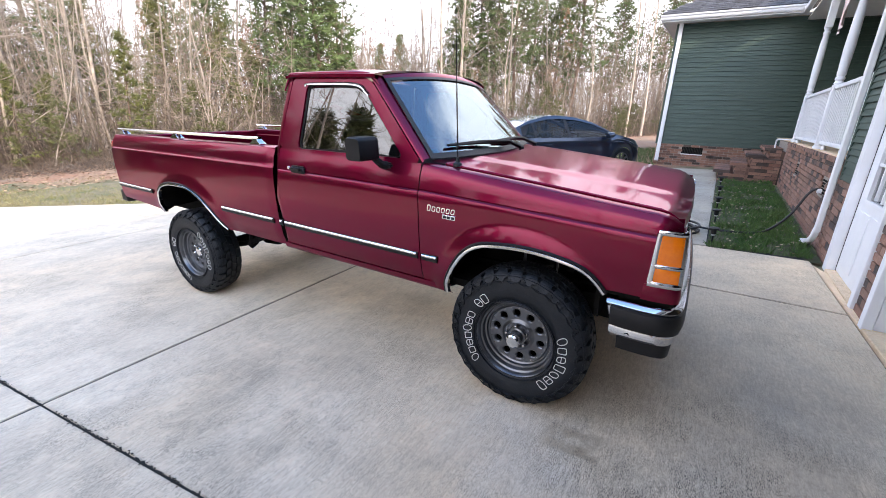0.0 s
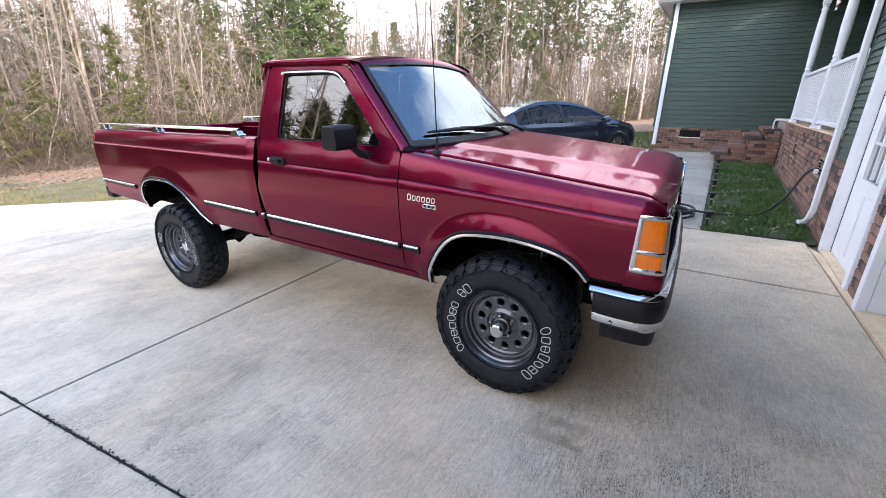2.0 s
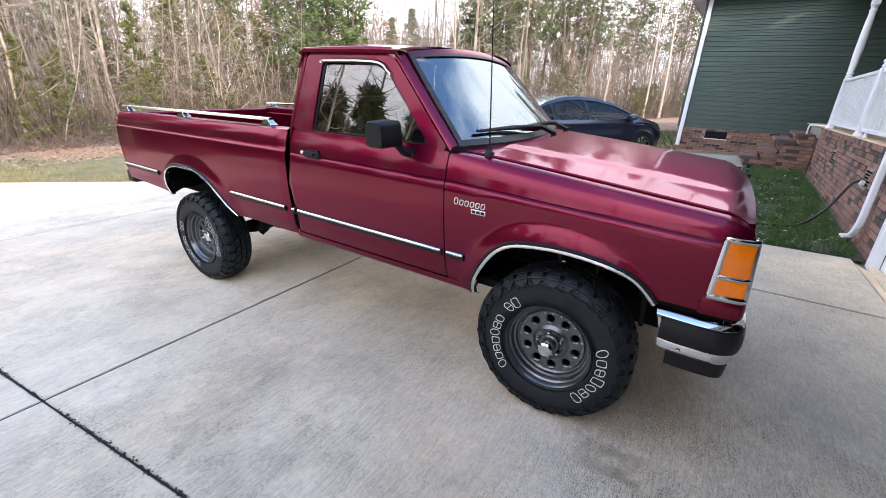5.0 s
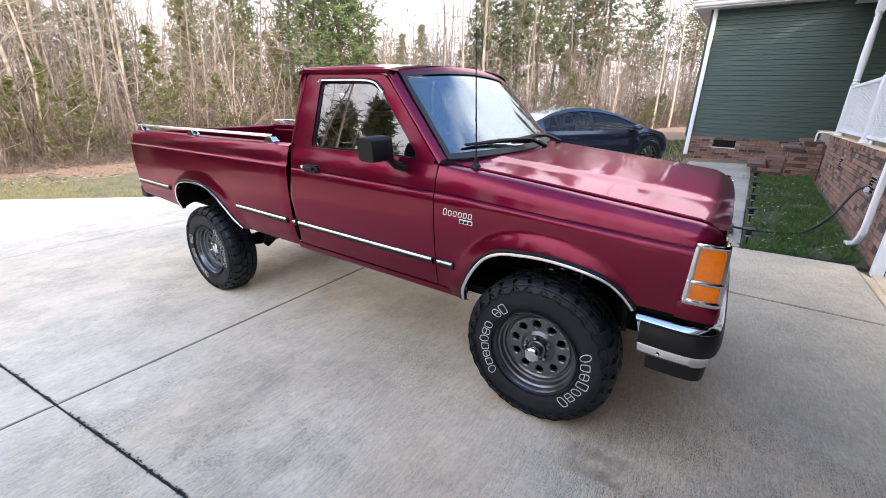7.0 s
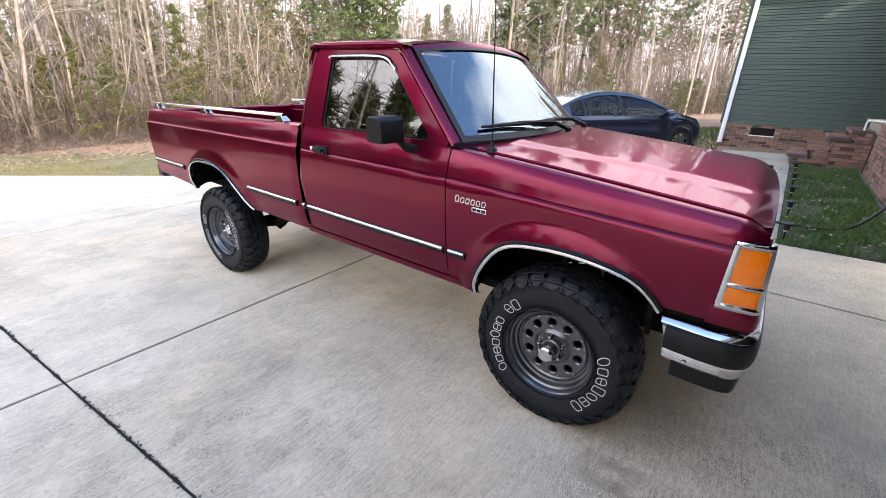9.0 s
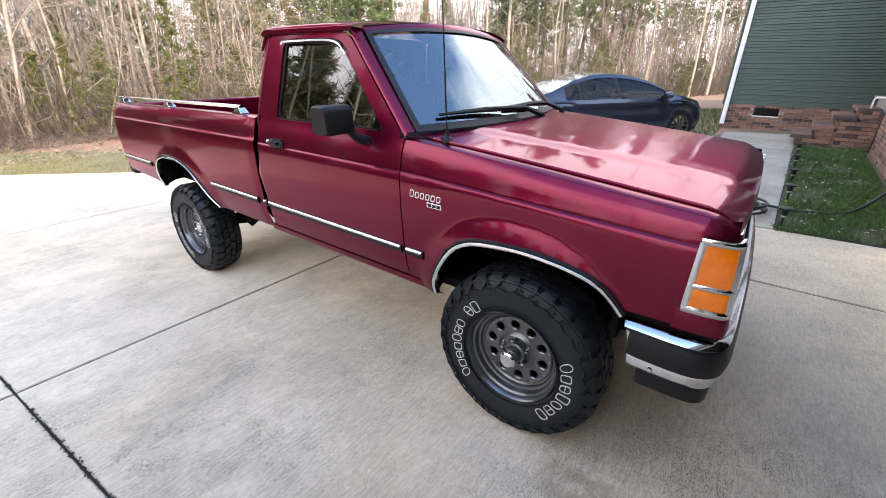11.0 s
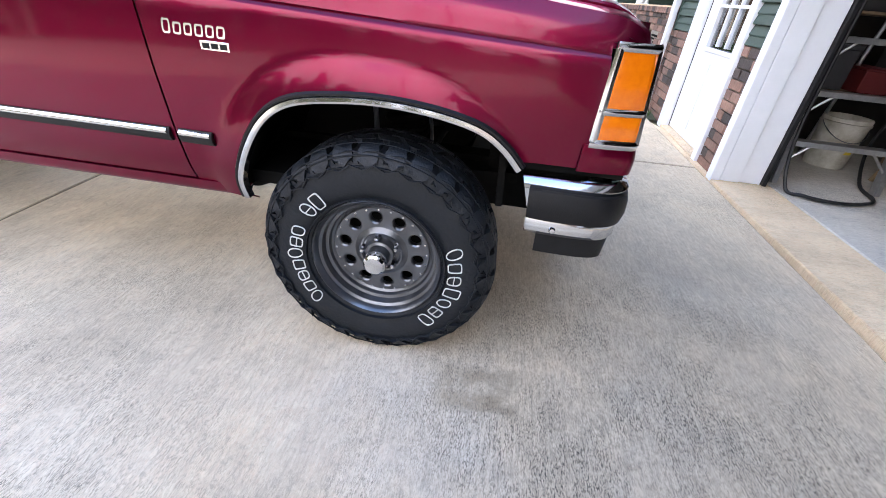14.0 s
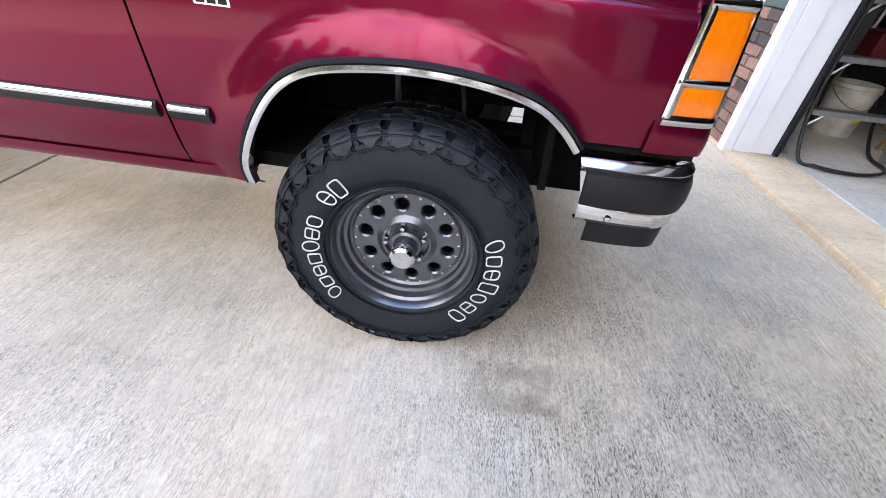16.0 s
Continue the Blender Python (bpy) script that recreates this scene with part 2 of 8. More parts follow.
RUBBER = mat("tyre_rubber", (0.0050, 0.0068, 0.0098), 0.52, 0, spec=0.34, second=(0.0105, 0.013, 0.017), scale=11, bump=0.25, bump_scale=90)
BLACK = mat("black_plastic", (0.009, 0.009, 0.010), 0.48, 0, spec=0.3, var=0.3, scale=20, bump=0.1, bump_scale=200)
# near-black for underbody parts and for recesses, whose shade is in the colour
SHADE = mat("underbody_and_shade_black", (0.006, 0.006, 0.006), 0.9, 0, spec=0.05, second=(0.012, 0.011, 0.010), scale=8)
LETTER = mat("letter_white", (0.62, 0.62, 0.60), 0.7, 0, var=0.25, scale=60)
AMBER = mat("amber_lens", (0.85, 0.20, 0.004), 0.16, 0, second=(0.74, 0.15, 0.003), scale=30, coat=0.6)
CLEAR = mat("clear_lens", (0.55, 0.57, 0.58), 0.12, 0.2, var=0.3, scale=40, coat=1.0)
PANE = glass("window_glass", (0.62, 0.66, 0.66), see=0.8, ior=2.2)
SCREEN = glass("windscreen_glass", (0.74, 0.82, 0.86), see=0.95, ior=2.4, sheen=(0.82, 0.95, 1.0))
SIDEGLASS = glass("tinted_glass", (0.55, 0.60, 0.60), see=0.62, ior=2.4)
VISOR = mat("sky_bright_acrylic", (0.50, 0.50, 0.52), 0.14, 0.9, coat=0.5, var=0.15)
CLOTH = mat("grey_cloth", (0.09, 0.085, 0.085), 0.95, 0, var=0.3, scale=30, bump=0.3, bump_scale=150)
TRIMGREY = mat("grey_trim", (0.13, 0.13, 0.135), 0.6, 0, var=0.2, scale=12)
NAVY = mat("blue_metallic_paint", (0.007, 0.016, 0.038), 0.30, 0.45, var=0.15, scale=2, coat=1.0, spec=0.3)
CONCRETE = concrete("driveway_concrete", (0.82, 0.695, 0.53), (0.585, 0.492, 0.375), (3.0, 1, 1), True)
APRON = concrete("apron_concrete", (0.86, 0.67, 0.455), (0.74, 0.56, 0.37))
WALKWAY = concrete("walkway_concrete", (0.46, 0.42, 0.345), (0.385, 0.35, 0.285))
GARAGEFLOOR = concrete("garage_concrete", (0.74, 0.69, 0.61), (0.52, 0.49, 0.43))
JOINT = mat("joint_dirt", (0.022, 0.021, 0.019), 0.95, 0, var=0.5, scale=20)
SIDING = mat("green_vinyl_siding", (0.031, 0.062, 0.049), 0.55, 0, second=(0.039, 0.072, 0.058), scale=2, bump=0.12, bump_scale=30, stretch=(1, 1, 6), random_tint=0.05)
WHITE = mat("white_paint", (0.81, 0.83, 0.86), 0.45, 0, second=(0.74, 0.76, 0.79), scale=3, bump=0.05, bump_scale=40)
BRICK = mat("red_brick", (0.25, 0.115, 0.070), 0.9, 0, second=(0.13, 0.070, 0.052), scale=4.5, bump=0.5, bump_scale=60, random_tint=0.55, fine=0.3)
# each brick its own firing: salmon and orange, one in five nearly black
_bn, _bl = BRICK.node_tree.nodes, BRICK.node_tree.links
_bs = _bn["Principled BSDF"]
_own, _fire, _burn = _bn.new("ShaderNodeObjectInfo"), _bn.new("ShaderNodeValToRGB"), _bn.new("ShaderNodeMix")
for _at, _c in ((0.16, (0.085, 0.062, 0.053, 1)), (0.23, (0.165, 0.096, 0.074, 1)), (0.66, (0.285, 0.165, 0.125, 1))):
    _fire.color_ramp.elements.new(_at).color = _c
_fire.color_ramp.elements[0].color, _fire.color_ramp.elements[-1].color = (0.050, 0.040, 0.036, 1), (0.215, 0.112, 0.080, 1)
_burn.data_type, _burn.blend_type = "RGBA", "OVERLAY"
_burn.inputs["Factor"].default_value = 0.75
_grit = _bn.new("ShaderNodeTexNoise")
_grit.inputs["Scale"].default_value, _grit.inputs["Detail"].default_value, _grit.inputs["Roughness"].default_value = 16, 8, 0.7
_bl.new(_bn.new("ShaderNodeTexCoord").outputs["Object"], _grit.inputs["Vector"])
_bl.new(_own.outputs["Random"], _fire.inputs["Fac"])
_bl.new(_fire.outputs["Color"], _burn.inputs["A"])
_bl.new(_grit.outputs["Fac"], _burn.inputs["B"])
_bl.new(_burn.outputs["Result"], _bs.inputs["Base Color"])
MORTAR = mat("mortar", (0.36, 0.325, 0.285), 0.95, 0, var=0.3, scale=25, bump=0.4, bump_scale=90)
SHINGLE = mat("asphalt_shingle", (0.075, 0.078, 0.085), 0.95, 0, second=(0.04, 0.042, 0.048), scale=14, bump=0.5, bump_scale=150, island=0.35)
# plaster near black: the garage's inner shade is put into its colour
DARKROOM = mat("shade_darkened_plaster", (0.065, 0.060, 0.056), 0.95, 0, var=0.3, scale=3)
ALU = mat("aluminium", (0.50, 0.50, 0.50), 0.38, 0.9, var=0.25, scale=25)
HOSE = mat("black_cable", (0.012, 0.012, 0.013), 0.5, 0, var=0.3, scale=30)
# twig bark darkened for the far ranks: the woods' inner shade as colour
FARTWIG = mat("far_shaded_twig_bark", (0.25, 0.20, 0.16), 0.95, 0, second=(0.10, 0.085, 0.070), scale=0.25, island=0.4)
BARK = mat("pale_bark", (0.395, 0.34, 0.285), 0.95, 0, second=(0.16, 0.138, 0.115), scale=3.5, bump=0.5, bump_scale=25, random_tint=0.45)
SAPLING = mat("sapling_bark", (0.40, 0.335, 0.27), 0.95, 0, second=(0.17, 0.142, 0.115), scale=0.7, island=0.5)
DEADBRUSH = mat("dead_brush", (0.150, 0.115, 0.090), 0.95, 0, second=(0.075, 0.058, 0.045), scale=1.2, island=0.5)
RUST = mat("clinging_dead_leaves", (0.30, 0.165, 0.095), 0.9, 0, second=(0.20, 0.125, 0.075), scale=2, island=0.4)
OLIVE = mat("olive_undergrowth", (0.115, 0.120, 0.045), 0.85, 0, second=(0.07, 0.085, 0.03), scale=2, island=0.45)
PINEBARK = mat("pine_bark", (0.15, 0.10, 0.075), 0.95, 0, second=(0.085, 0.06, 0.048), scale=6, bump=0.6, bump_scale=18, random_tint=0.2)
TWIG = mat("twig_bark", (0.37, 0.305, 0.245), 0.95, 0, var=0.35, scale=2, random_tint=0.3)
NEEDLE = mat("pine_needles", (0.105, 0.155, 0.055), 0.7, 0, second=(0.06, 0.095, 0.028), scale=2, island=0.4)
CEDAR = mat("cedar_foliage", (0.145, 0.150, 0.042), 0.75, 0, second=(0.05, 0.072, 0.022), scale=3, island=0.4)
LITTER = mat("dead_leaves", (0.27, 0.17, 0.10), 0.95, 0, second=(0.38, 0.28, 0.19), scale=1.5, island=0.45)
GRASS = mat("grass_blades", (0.045, 0.115, 0.024), 0.75, 0, second=(0.075, 0.135, 0.03), scale=1.2, island=0.35)


# ---- building helpers ----
ROOT = {}


def thing(name, place, label, category, group="", kind=""):
    """An empty at a thing's base; parts are given in world coordinates."""
    ob = new(name)
    ob.empty_display_size = 0.1
    ob.location = place
    ROOT[ob] = Vector(place)
    return tagged(ob, label, category, group, kind)


def smooth_by_angle(me, degrees=35):
    bm = bmesh.new()
    bm.from_mesh(me)
    for f in bm.faces:
        f.smooth = True
    limit = radians(degrees)
    for e in bm.edges:
        e.smooth = len(e.link_faces) == 2 and e.calc_face_angle(0) < limit
    bm.to_mesh(me)
    bm.free()


def on_slope(*obs):
    """Leans finished top-level objects with the driveway."""
    for ob in obs:
        ob.matrix_basis = SLOPE @ ob.matrix_basis
    return obs[0]


def part(name, bm, material, parent=None, label="", kind="", smooth=35, thick=0.0, bevel=0.0):
    """Links a bmesh as one mesh object under a thing or a part."""
    if parent is not None:
        bmesh.ops.translate(bm, verts=bm.verts, vec=-ROOT[parent])
    bmesh.ops.recalc_face_normals(bm, faces=bm.faces)
    me = bpy.data.meshes.new(name)
    bm.to_mesh(me)
    bm.free()
    if smooth:
        smooth_by_angle(me, smooth)
    me.materials.append(material)
    ob = new(name, me)
    if parent is not None:
        ob.parent = parent
        ROOT[ob] = ROOT[parent]
    else:
        ROOT[ob] = Vector((0, 0, 0))
    if thick:
        s = ob.modifiers.new("thickness", "SOLIDIFY")
        s.thickness, s.offset = thick, 0
    if bevel:
        b = ob.modifiers.new("edge", "BEVEL")
        b.width, b.segments, b.limit_method = bevel, 2, "ANGLE"
    return tagged(ob, label, kind=kind)


def facing(ob, way):
    """Turns a thin sheet's faces to look along a direction."""
    if sum((p.normal * p.area for p in ob.data.polygons), Vector()).dot(Vector(way)) < 0:
        ob.data.flip_normals()
    return ob


def box(bm, lo, hi, m=None):
    c = [(a + b) / 2 for a, b in zip(lo, hi)]
    s = [abs(b - a) for a, b in zip(lo, hi)]
    mm = Matrix.Translation(c) @ Matrix.Diagonal((*s, 1))
    return bmesh.ops.create_cube(bm, size=1, matrix=(m @ mm) if m else mm)["verts"]


def boxed(lo, hi):
    bm = bmesh.new()
    box(bm, lo, hi)
    return bm


def grid(bm, rows, close=False):
    """Quads between rows of points of equal length."""
    vs = [[bm.verts.new(p) for p in r] for r in rows]
    for a, b in zip(vs, vs[1:]):
        k = len(a)
        for i in range(k if close else k - 1):
            j = (i + 1) % k
            try:
                bm.faces.new((a[i], a[j], b[j], b[i]))
            except ValueError:
                pass
    return vs


def revolve(bm, profile, segments=48, axis="y", centre=(0, 0, 0), closed=False):
    """profile: (radius, along) pairs, turned about the axis through centre."""
    rows = []
    for r, a in profile:
        row = []
        for i in range(segments):
            t = 2 * math.pi * i / segments
            u, v = r * math.cos(t), r * math.sin(t)
            p = {"y": (u, a, v), "z": (u, v, a), "x": (a, u, v)}[axis]
            row.append([p[k] + centre[k] for k in range(3)])
        rows.append(row)
    if closed:
        rows.append(rows[0])
    grid(bm, rows, close=True)
    if closed:
        bmesh.ops.remove_doubles(bm, verts=bm.verts, dist=1e-5)


def disc(bm, r, y, centre, segments=24, flip=1):
    vs = [bm.verts.new((centre[0] + r * math.cos(2 * math.pi * i / segments), y, centre[2] + r * math.sin(2 * math.pi * i / segments))) for i in range(segments)]
    bm.faces.new(vs)


def tube(bm, pts, radii, sides=8, caps=True):
    """A tapered pipe along points."""
    pts = [Vector(p) for p in pts]
    if not hasattr(radii, "__len__"):
        radii = [radii] * len(pts)
    rows = []
    side = None
    for i, p in enumerate(pts):
        d = (pts[min(i + 1, len(pts) - 1)] - pts[max(i - 1, 0)]).normalized()
        if side is None:
            side = d.cross(Vector((0, 0, 1)) if abs(d.z) < 0.9 else Vector((1, 0, 0))).normalized()
        side = (side - d * side.dot(d)).normalized()
        up = d.cross(side)
        rows.append([p + radii[i] * (side * math.cos(2 * math.pi * k / sides) + up * math.sin(2 * math.pi * k / sides)) for k in range(sides)])
    vs = grid(bm, rows, close=True)
    if caps and sides > 2:
        bm.faces.new(vs[0])
        bm.faces.new(vs[-1])


def lerp_curve(pts, x):
    """Piecewise linear value through (x, value) pairs."""
    if x <= pts[0][0]:
        return pts[0][1]
    for (a, va), (b, vb) in zip(pts, pts[1:]):
        if x <= b:
            return va + (vb - va) * (x - a) / (b - a)
    return pts[-1][1]


def smooth_path(pts, n=8):
    """Catmull-Rom through points."""
    pts = [Vector(p) for p in pts]
    out = []
    for i in range(len(pts) - 1):
        p0, p1, p2, p3 = pts[max(i - 1, 0)], pts[i], pts[i + 1], pts[min(i + 2, len(pts) - 1)]
        for k in range(n):
            t = k / n
            out.append(0.5 * (2 * p1 + (p2 - p0) * t + (2 * p0 - 5 * p1 + 4 * p2 - p3) * t * t + (3 * p1 - p0 - 3 * p2 + p3) * t ** 3))
    return out + [pts[-1]]


def loop_even(pts, n):
    """n points evenly spaced round a closed outline."""
    pts = [Vector(p) for p in pts]
    ring = pts + [pts[0]]
    length = [0]
    for a, b in zip(ring, ring[1:]):
        length.append(length[-1] + (b - a).length)
    out = []
    for k in range(n):
        s = length[-1] * k / n
        for i in range(len(pts)):
            if s <= length[i + 1]:
                out.append(ring[i].lerp(ring[i + 1], (s - length[i]) / max(length[i + 1] - length[i], 1e-9)))
                break
    return out


def rounded(pts, r=0.03, n=5):
    """An outline with rounded corners."""
    pts = [Vector(p) for p in pts]
    out = []
    for i, p in enumerate(pts):
        a, b = pts[i - 1] - p, pts[(i + 1) % len(pts)] - p
        q = min(r, a.length * 0.45, b.length * 0.45)
        s, e = p + a.normalized() * q, p + b.normalized() * q
        for k in range(n + 1):
            t = k / n
            out.append((1 - t) ** 2 * s + 2 * t * (1 - t) * p + t * t * e)
    return out


# ---- the truck ----
WIDTH = 1.62
HUB_F, HUB_R, HUB_Z, TYRE_R = 2.893, 0.0, 0.362, 0.364
RAKE = Matrix(((1, 0, 0, 0), (0, 1, 0, 0), (-0.055, 0, 1, 0.066), (0, 0, 0, 1)))
ARCH_F = [(2.498, 0.597), (2.505, 0.66), (2.55, 0.757), (2.621, 0.853), (2.705, 0.904), (2.833, 0.926), (2.957, 0.930), (3.081, 0.917), (3.18, 0.890), (3.24, 0.850), (3.285, 0.800)]
ARCH_R = [(-0.300, 0.605), (-0.318, 0.69), (-0.305, 0.765), (-0.235, 0.83), (-0.109, 0.866), (0.03, 0.876), (0.141, 0.870), (0.25, 0.842), (0.345, 0.795), (0.45, 0.705), (0.556, 0.592)]
SIDE = [(0.56, 0.060), (0.60, 0.045), (0.68, 0.018), (0.78, 0.006), (0.95, 0.0), (1.10, 0.004), (1.128, 0.008), (1.140, 0.018), (1.20, 0.030), (1.245, 0.052), (1.262, 0.075)]
CREASE = 1.13


def flare(x, z):
    """The bulge above both wheel openings."""
    out = 0.0
    for cx, cz, rx, rz, rise in ((2.89, 0.56, 0.40, 0.37, 0.027), (0.11, 0.50, 0.43, 0.37, 0.016)):
        d = math.hypot((x - cx) / rx, (z - cz) / rz)
        if z > 0.55:
            t = (d - 1.0) / 0.27
            out = max(out, rise * (1 - max(0, min(1, t)) ** 1.5) if t > -0.2 else rise)
    return out


def side_y(x, z):
    return lerp_curve(SIDE, z) - (flare(x, z) if z < 1.1 else 0)


def both(bm):
    """Mirrors all that is in the bmesh to the truck's far side."""
    far = bm.copy()
    bmesh.ops.transform(far, matrix=Matrix.Translation((0, WIDTH, 0)) @ Matrix.Diagonal((1, -1, 1, 1)), verts=far.verts)
    return far


def raked(bm):
    bmesh.ops.transform(bm, matrix=RAKE, verts=bm.verts)
    return bm


def groove(d):
    """A narrow pressed line, by the distance from its middle."""
    return 0.010 * max(0.0, 1 - abs(d) / 0.0075)


def skin(xs, low, high, extra=(), rows=22, y=side_y, crease=lambda x: CREASE):
    """A body side: columns along x from low(x) to high(x); extra (y, z) points carry on inwards."""
    bm = bmesh.new()
    cols = []
    for x in xs:
        a, b = low(x), high(x)
        zs = sorted({round(a + (b - a) * i / rows, 5) for i in range(rows + 1)})
        c = crease(x)
        if a < c - 0.02 and b > c + 0.03:
            zs = [a + (c - 0.010 - a) * i / (rows - 8) for i in range(rows - 7)] + [c - 0.005, c, c + 0.005, c + 0.010] + [c + 0.010 + (b - c - 0.010) * i / 4 for i in range(1, 5)]
        cols.append([(x, y(x, z), z) for z in zs] + [(x, ey, ez) for ey, ez in extra])
    k = min(len(c) for c in cols)
    grid(bm, [c[:k] for c in cols])
    return bm


def spread(a, b, n, extra=()):
    xs = [a + (b - a) * i / n for i in range(n + 1)] + [e for e in extra if a < e < b]
    return sorted(set(round(x, 5) for x in xs))


truck = thing("pickup_truck", (1.4, 0.85, 0.0), "dark red metallic lifted pickup with chrome trim on concrete driveway", "pickup truck")


def arch_low(curve, flat):
    lo, hi = min(p[0] for p in curve), max(p[0] for p in curve)
    top = sorted((p for p in curve), key=lambda p: p[0])
    return lambda x: lerp_curve(top, x) if lo < x < hi else flat(x)


def build_pair(name, bm, material, parent, label="", **kw):
    """The near and the far one of a pair of parts."""
    far = both(bm)
    return part(name, raked(bm), material, parent, label, **kw), part(name, raked(far), material, parent, label, **kw)


# front fenders
def fender_top(x):
    return 1.262 - 0.098 * max(0, (x - 2.36) / 1.17) ** 1.15 - 0.030 * max(0, (x - 3.456) / 0.086) ** 2


def fender_line(x):
    """Height of the pressed line along the fender."""
    return 1.0 + 0.128 * (fender_top(x) - 1.0) / 0.262


def fender_y(x, z):
    top = fender_top(x)
    y = side_y(x, z if z < 1.0 else 1.0 + (z - 1.0) * 0.262 / max(top - 1.0, 0.05))
    return y + groove(z - fender_line(x)) + 0.016 * max(0, (x - 3.45) / 0.09) ** 2.4 + 0.010 * max(0, (x - 3.2) / 0.34) ** 2


flat_front = lambda x: 0.597 if x < 2.6 else 0.822
crease_top = lambda x: fender_top(x) - 0.012
xs = spread(2.336, 3.456, 44, [p[0] + d for p in ARCH_F for d in (-0.003, 0.003)])
fender = skin(xs, arch_low(ARCH_F, flat_front), crease_top, extra=[], y=fender_y, crease=fender_line)
bm2 = skin(spread(3.456, 3.542, 8), lambda x: 0.822, crease_top, y=fender_y, rows=22, crease=fender_line)
bmesh.ops.delete(bm2, geom=[v for v in bm2.verts if v.co.z < 1.105], context="VERTS")
mesh_tmp = bpy.data.meshes.new("tmp")
bm2.to_mesh(mesh_tmp)
fender.from_mesh(mesh_tmp)
bm2.free()
ledge = []
for x in spread(2.336, 3.542, 40):
    ledge.append([(x, fender_y(x, crease_top(x)), crease_top(x)), (x, 0.082, fender_top(x) - 0.002), (x, 0.098, fender_top(x) - 0.004), (x, 0.104, fender_top(x) - 0.03)])
grid(fender, ledge)
grid(fender, [[(x, fender_y(x, z) + 0.0016, z) for z in np.linspace(1.098, 1.150, 5)] for x in spread(3.446, 3.542, 8)])
tip = [(3.542, fender_y(3.542, z), z) for z in np.linspace(1.108, crease_top(3.542), 6)]
grid(fender, [tip, [(3.550, y + 0.014, z - 0.003) for x, y, z in tip], [(3.552, 0.112, z - 0.004) for x, y, z in tip]])
bmesh.ops.remove_doubles(fender, verts=fender.verts, dist=0.0015)
fender_near, fender_far = build_pair("front_fender", fender, PAINT, truck, thick=0.004)

# doors: lower skin and the frame round the window
DOOR_A, DOOR_B = 1.252, 2.330
door_skin = skin(spread(DOOR_A, DOOR_B, 24), lambda x: 0.632, lambda x: 1.258, y=lambda x, z: side_y(x, min(z, 1.245)) + groove(z - 1.128), rows=22, crease=lambda x: 1.128)


def pane_y(z):
    return 0.050 + 0.235 * (z - 1.245)


def on_side(pts, off=0.0):
    return [(x, pane_y(z) + off, z) for x, z in pts]


WINDOW = [(1.405, 1.262), (1.455, 1.642), (1.838, 1.642), (1.932, 1.596), (2.214, 1.272)]
DOOR_TOP = [(DOOR_A - 0.012, 1.258), (1.338, 1.678), (1.900, 1.684), (1.962, 1.654), (DOOR_B, 1.258)]
n_ring = 80
outer_ring = loop_even(rounded(on_side(DOOR_TOP), 0.03), n_ring)
inner_ring = loop_even(rounded(on_side(WINDOW), 0.035), n_ring)
inner_back = [p + Vector((0, 0.018, 0)) for p in inner_ring]
start = min(range(n_ring), key=lambda i: (outer_ring[i] - inner_ring[0]).length)
grid(door_skin, [[*(outer_ring[start:] + outer_ring[:start])], inner_ring, inner_back], close=True)
doors = build_pair("door", door_skin, PAINT, truck, thick=0.004)
seal = bmesh.new()
grid(seal, [[p + Vector((0, 0.012, 0)) for p in inner_ring], [p + (Vector((1.8, p.y, 1.45)) - p).normalized() * 0.016 + Vector((0, 0.013, 0)) for p in inner_ring]], close=True)
far_seal = both(seal)
part("window_seal", raked(seal), BLACK, doors[0], thick=0.006)
part("window_seal", raked(far_seal), BLACK, doors[1], thick=0.006)
pane = bmesh.new()
pane.faces.new([pane.verts.new(p + Vector((0, 0.016, 0))) for p in inner_ring])
far_pane = both(pane)
for b, d in ((pane, doors[0]), (far_pane, doors[1])):
    w = facing(part("window", raked(b), SIDEGLASS, d, "tinted side glass", smooth=0), (0, -1 if d is doors[0] else 1, 0))
    w.visible_shadow = False
# smoked rain visor above the side glass, its sky reflection put into a metal colour
vis = bmesh.new()
top_edge = [(1.462, 1.640), (1.480, 1.650), (1.838, 1.650), (1.930, 1.608), (1.950, 1.590)]
path = smooth_path(on_side(top_edge, -0.004), 6)
grid(vis, [path, [p + Vector((0, -0.013, -0.007)) for p in path], [p + Vector((-0.001, -0.015, -0.015)) for p in path]])
far_vis = both(vis)
part("rain_visor", raked(vis), VISOR, doors[0], "glossy smoked rain visor", thick=0.003)
part("rain_visor", raked(far_vis), VISOR, doors[1], thick=0.003)
# handles with a lock button
for side, d in ((0, doors[0]), (1, doors[1])):
    bm = bmesh.new()
    box(bm, (1.378, -0.004, 1.112), (1.496, 0.030, 1.164))
    bmesh.ops.bevel(bm, geom=bm.edges[:], offset=0.010, segments=3, affect="EDGES")
    box(bm, (1.397, -0.018, 1.136), (1.471, -0.002, 1.152))
    bm = both(bm) if side else bm
    part("door_handle", raked(bm), BLACK, d, "black pull handle")
    bm = bmesh.new()
    revolve(bm, [(0.0, -0.002), (0.010, -0.002), (0.012, 0.002), (0.012, 0.02)], 14, centre=(1.350, 0.012, 1.144))
    bm = both(bm) if side else bm
    part("lock_cylinder", raked(bm), CHROME, d)

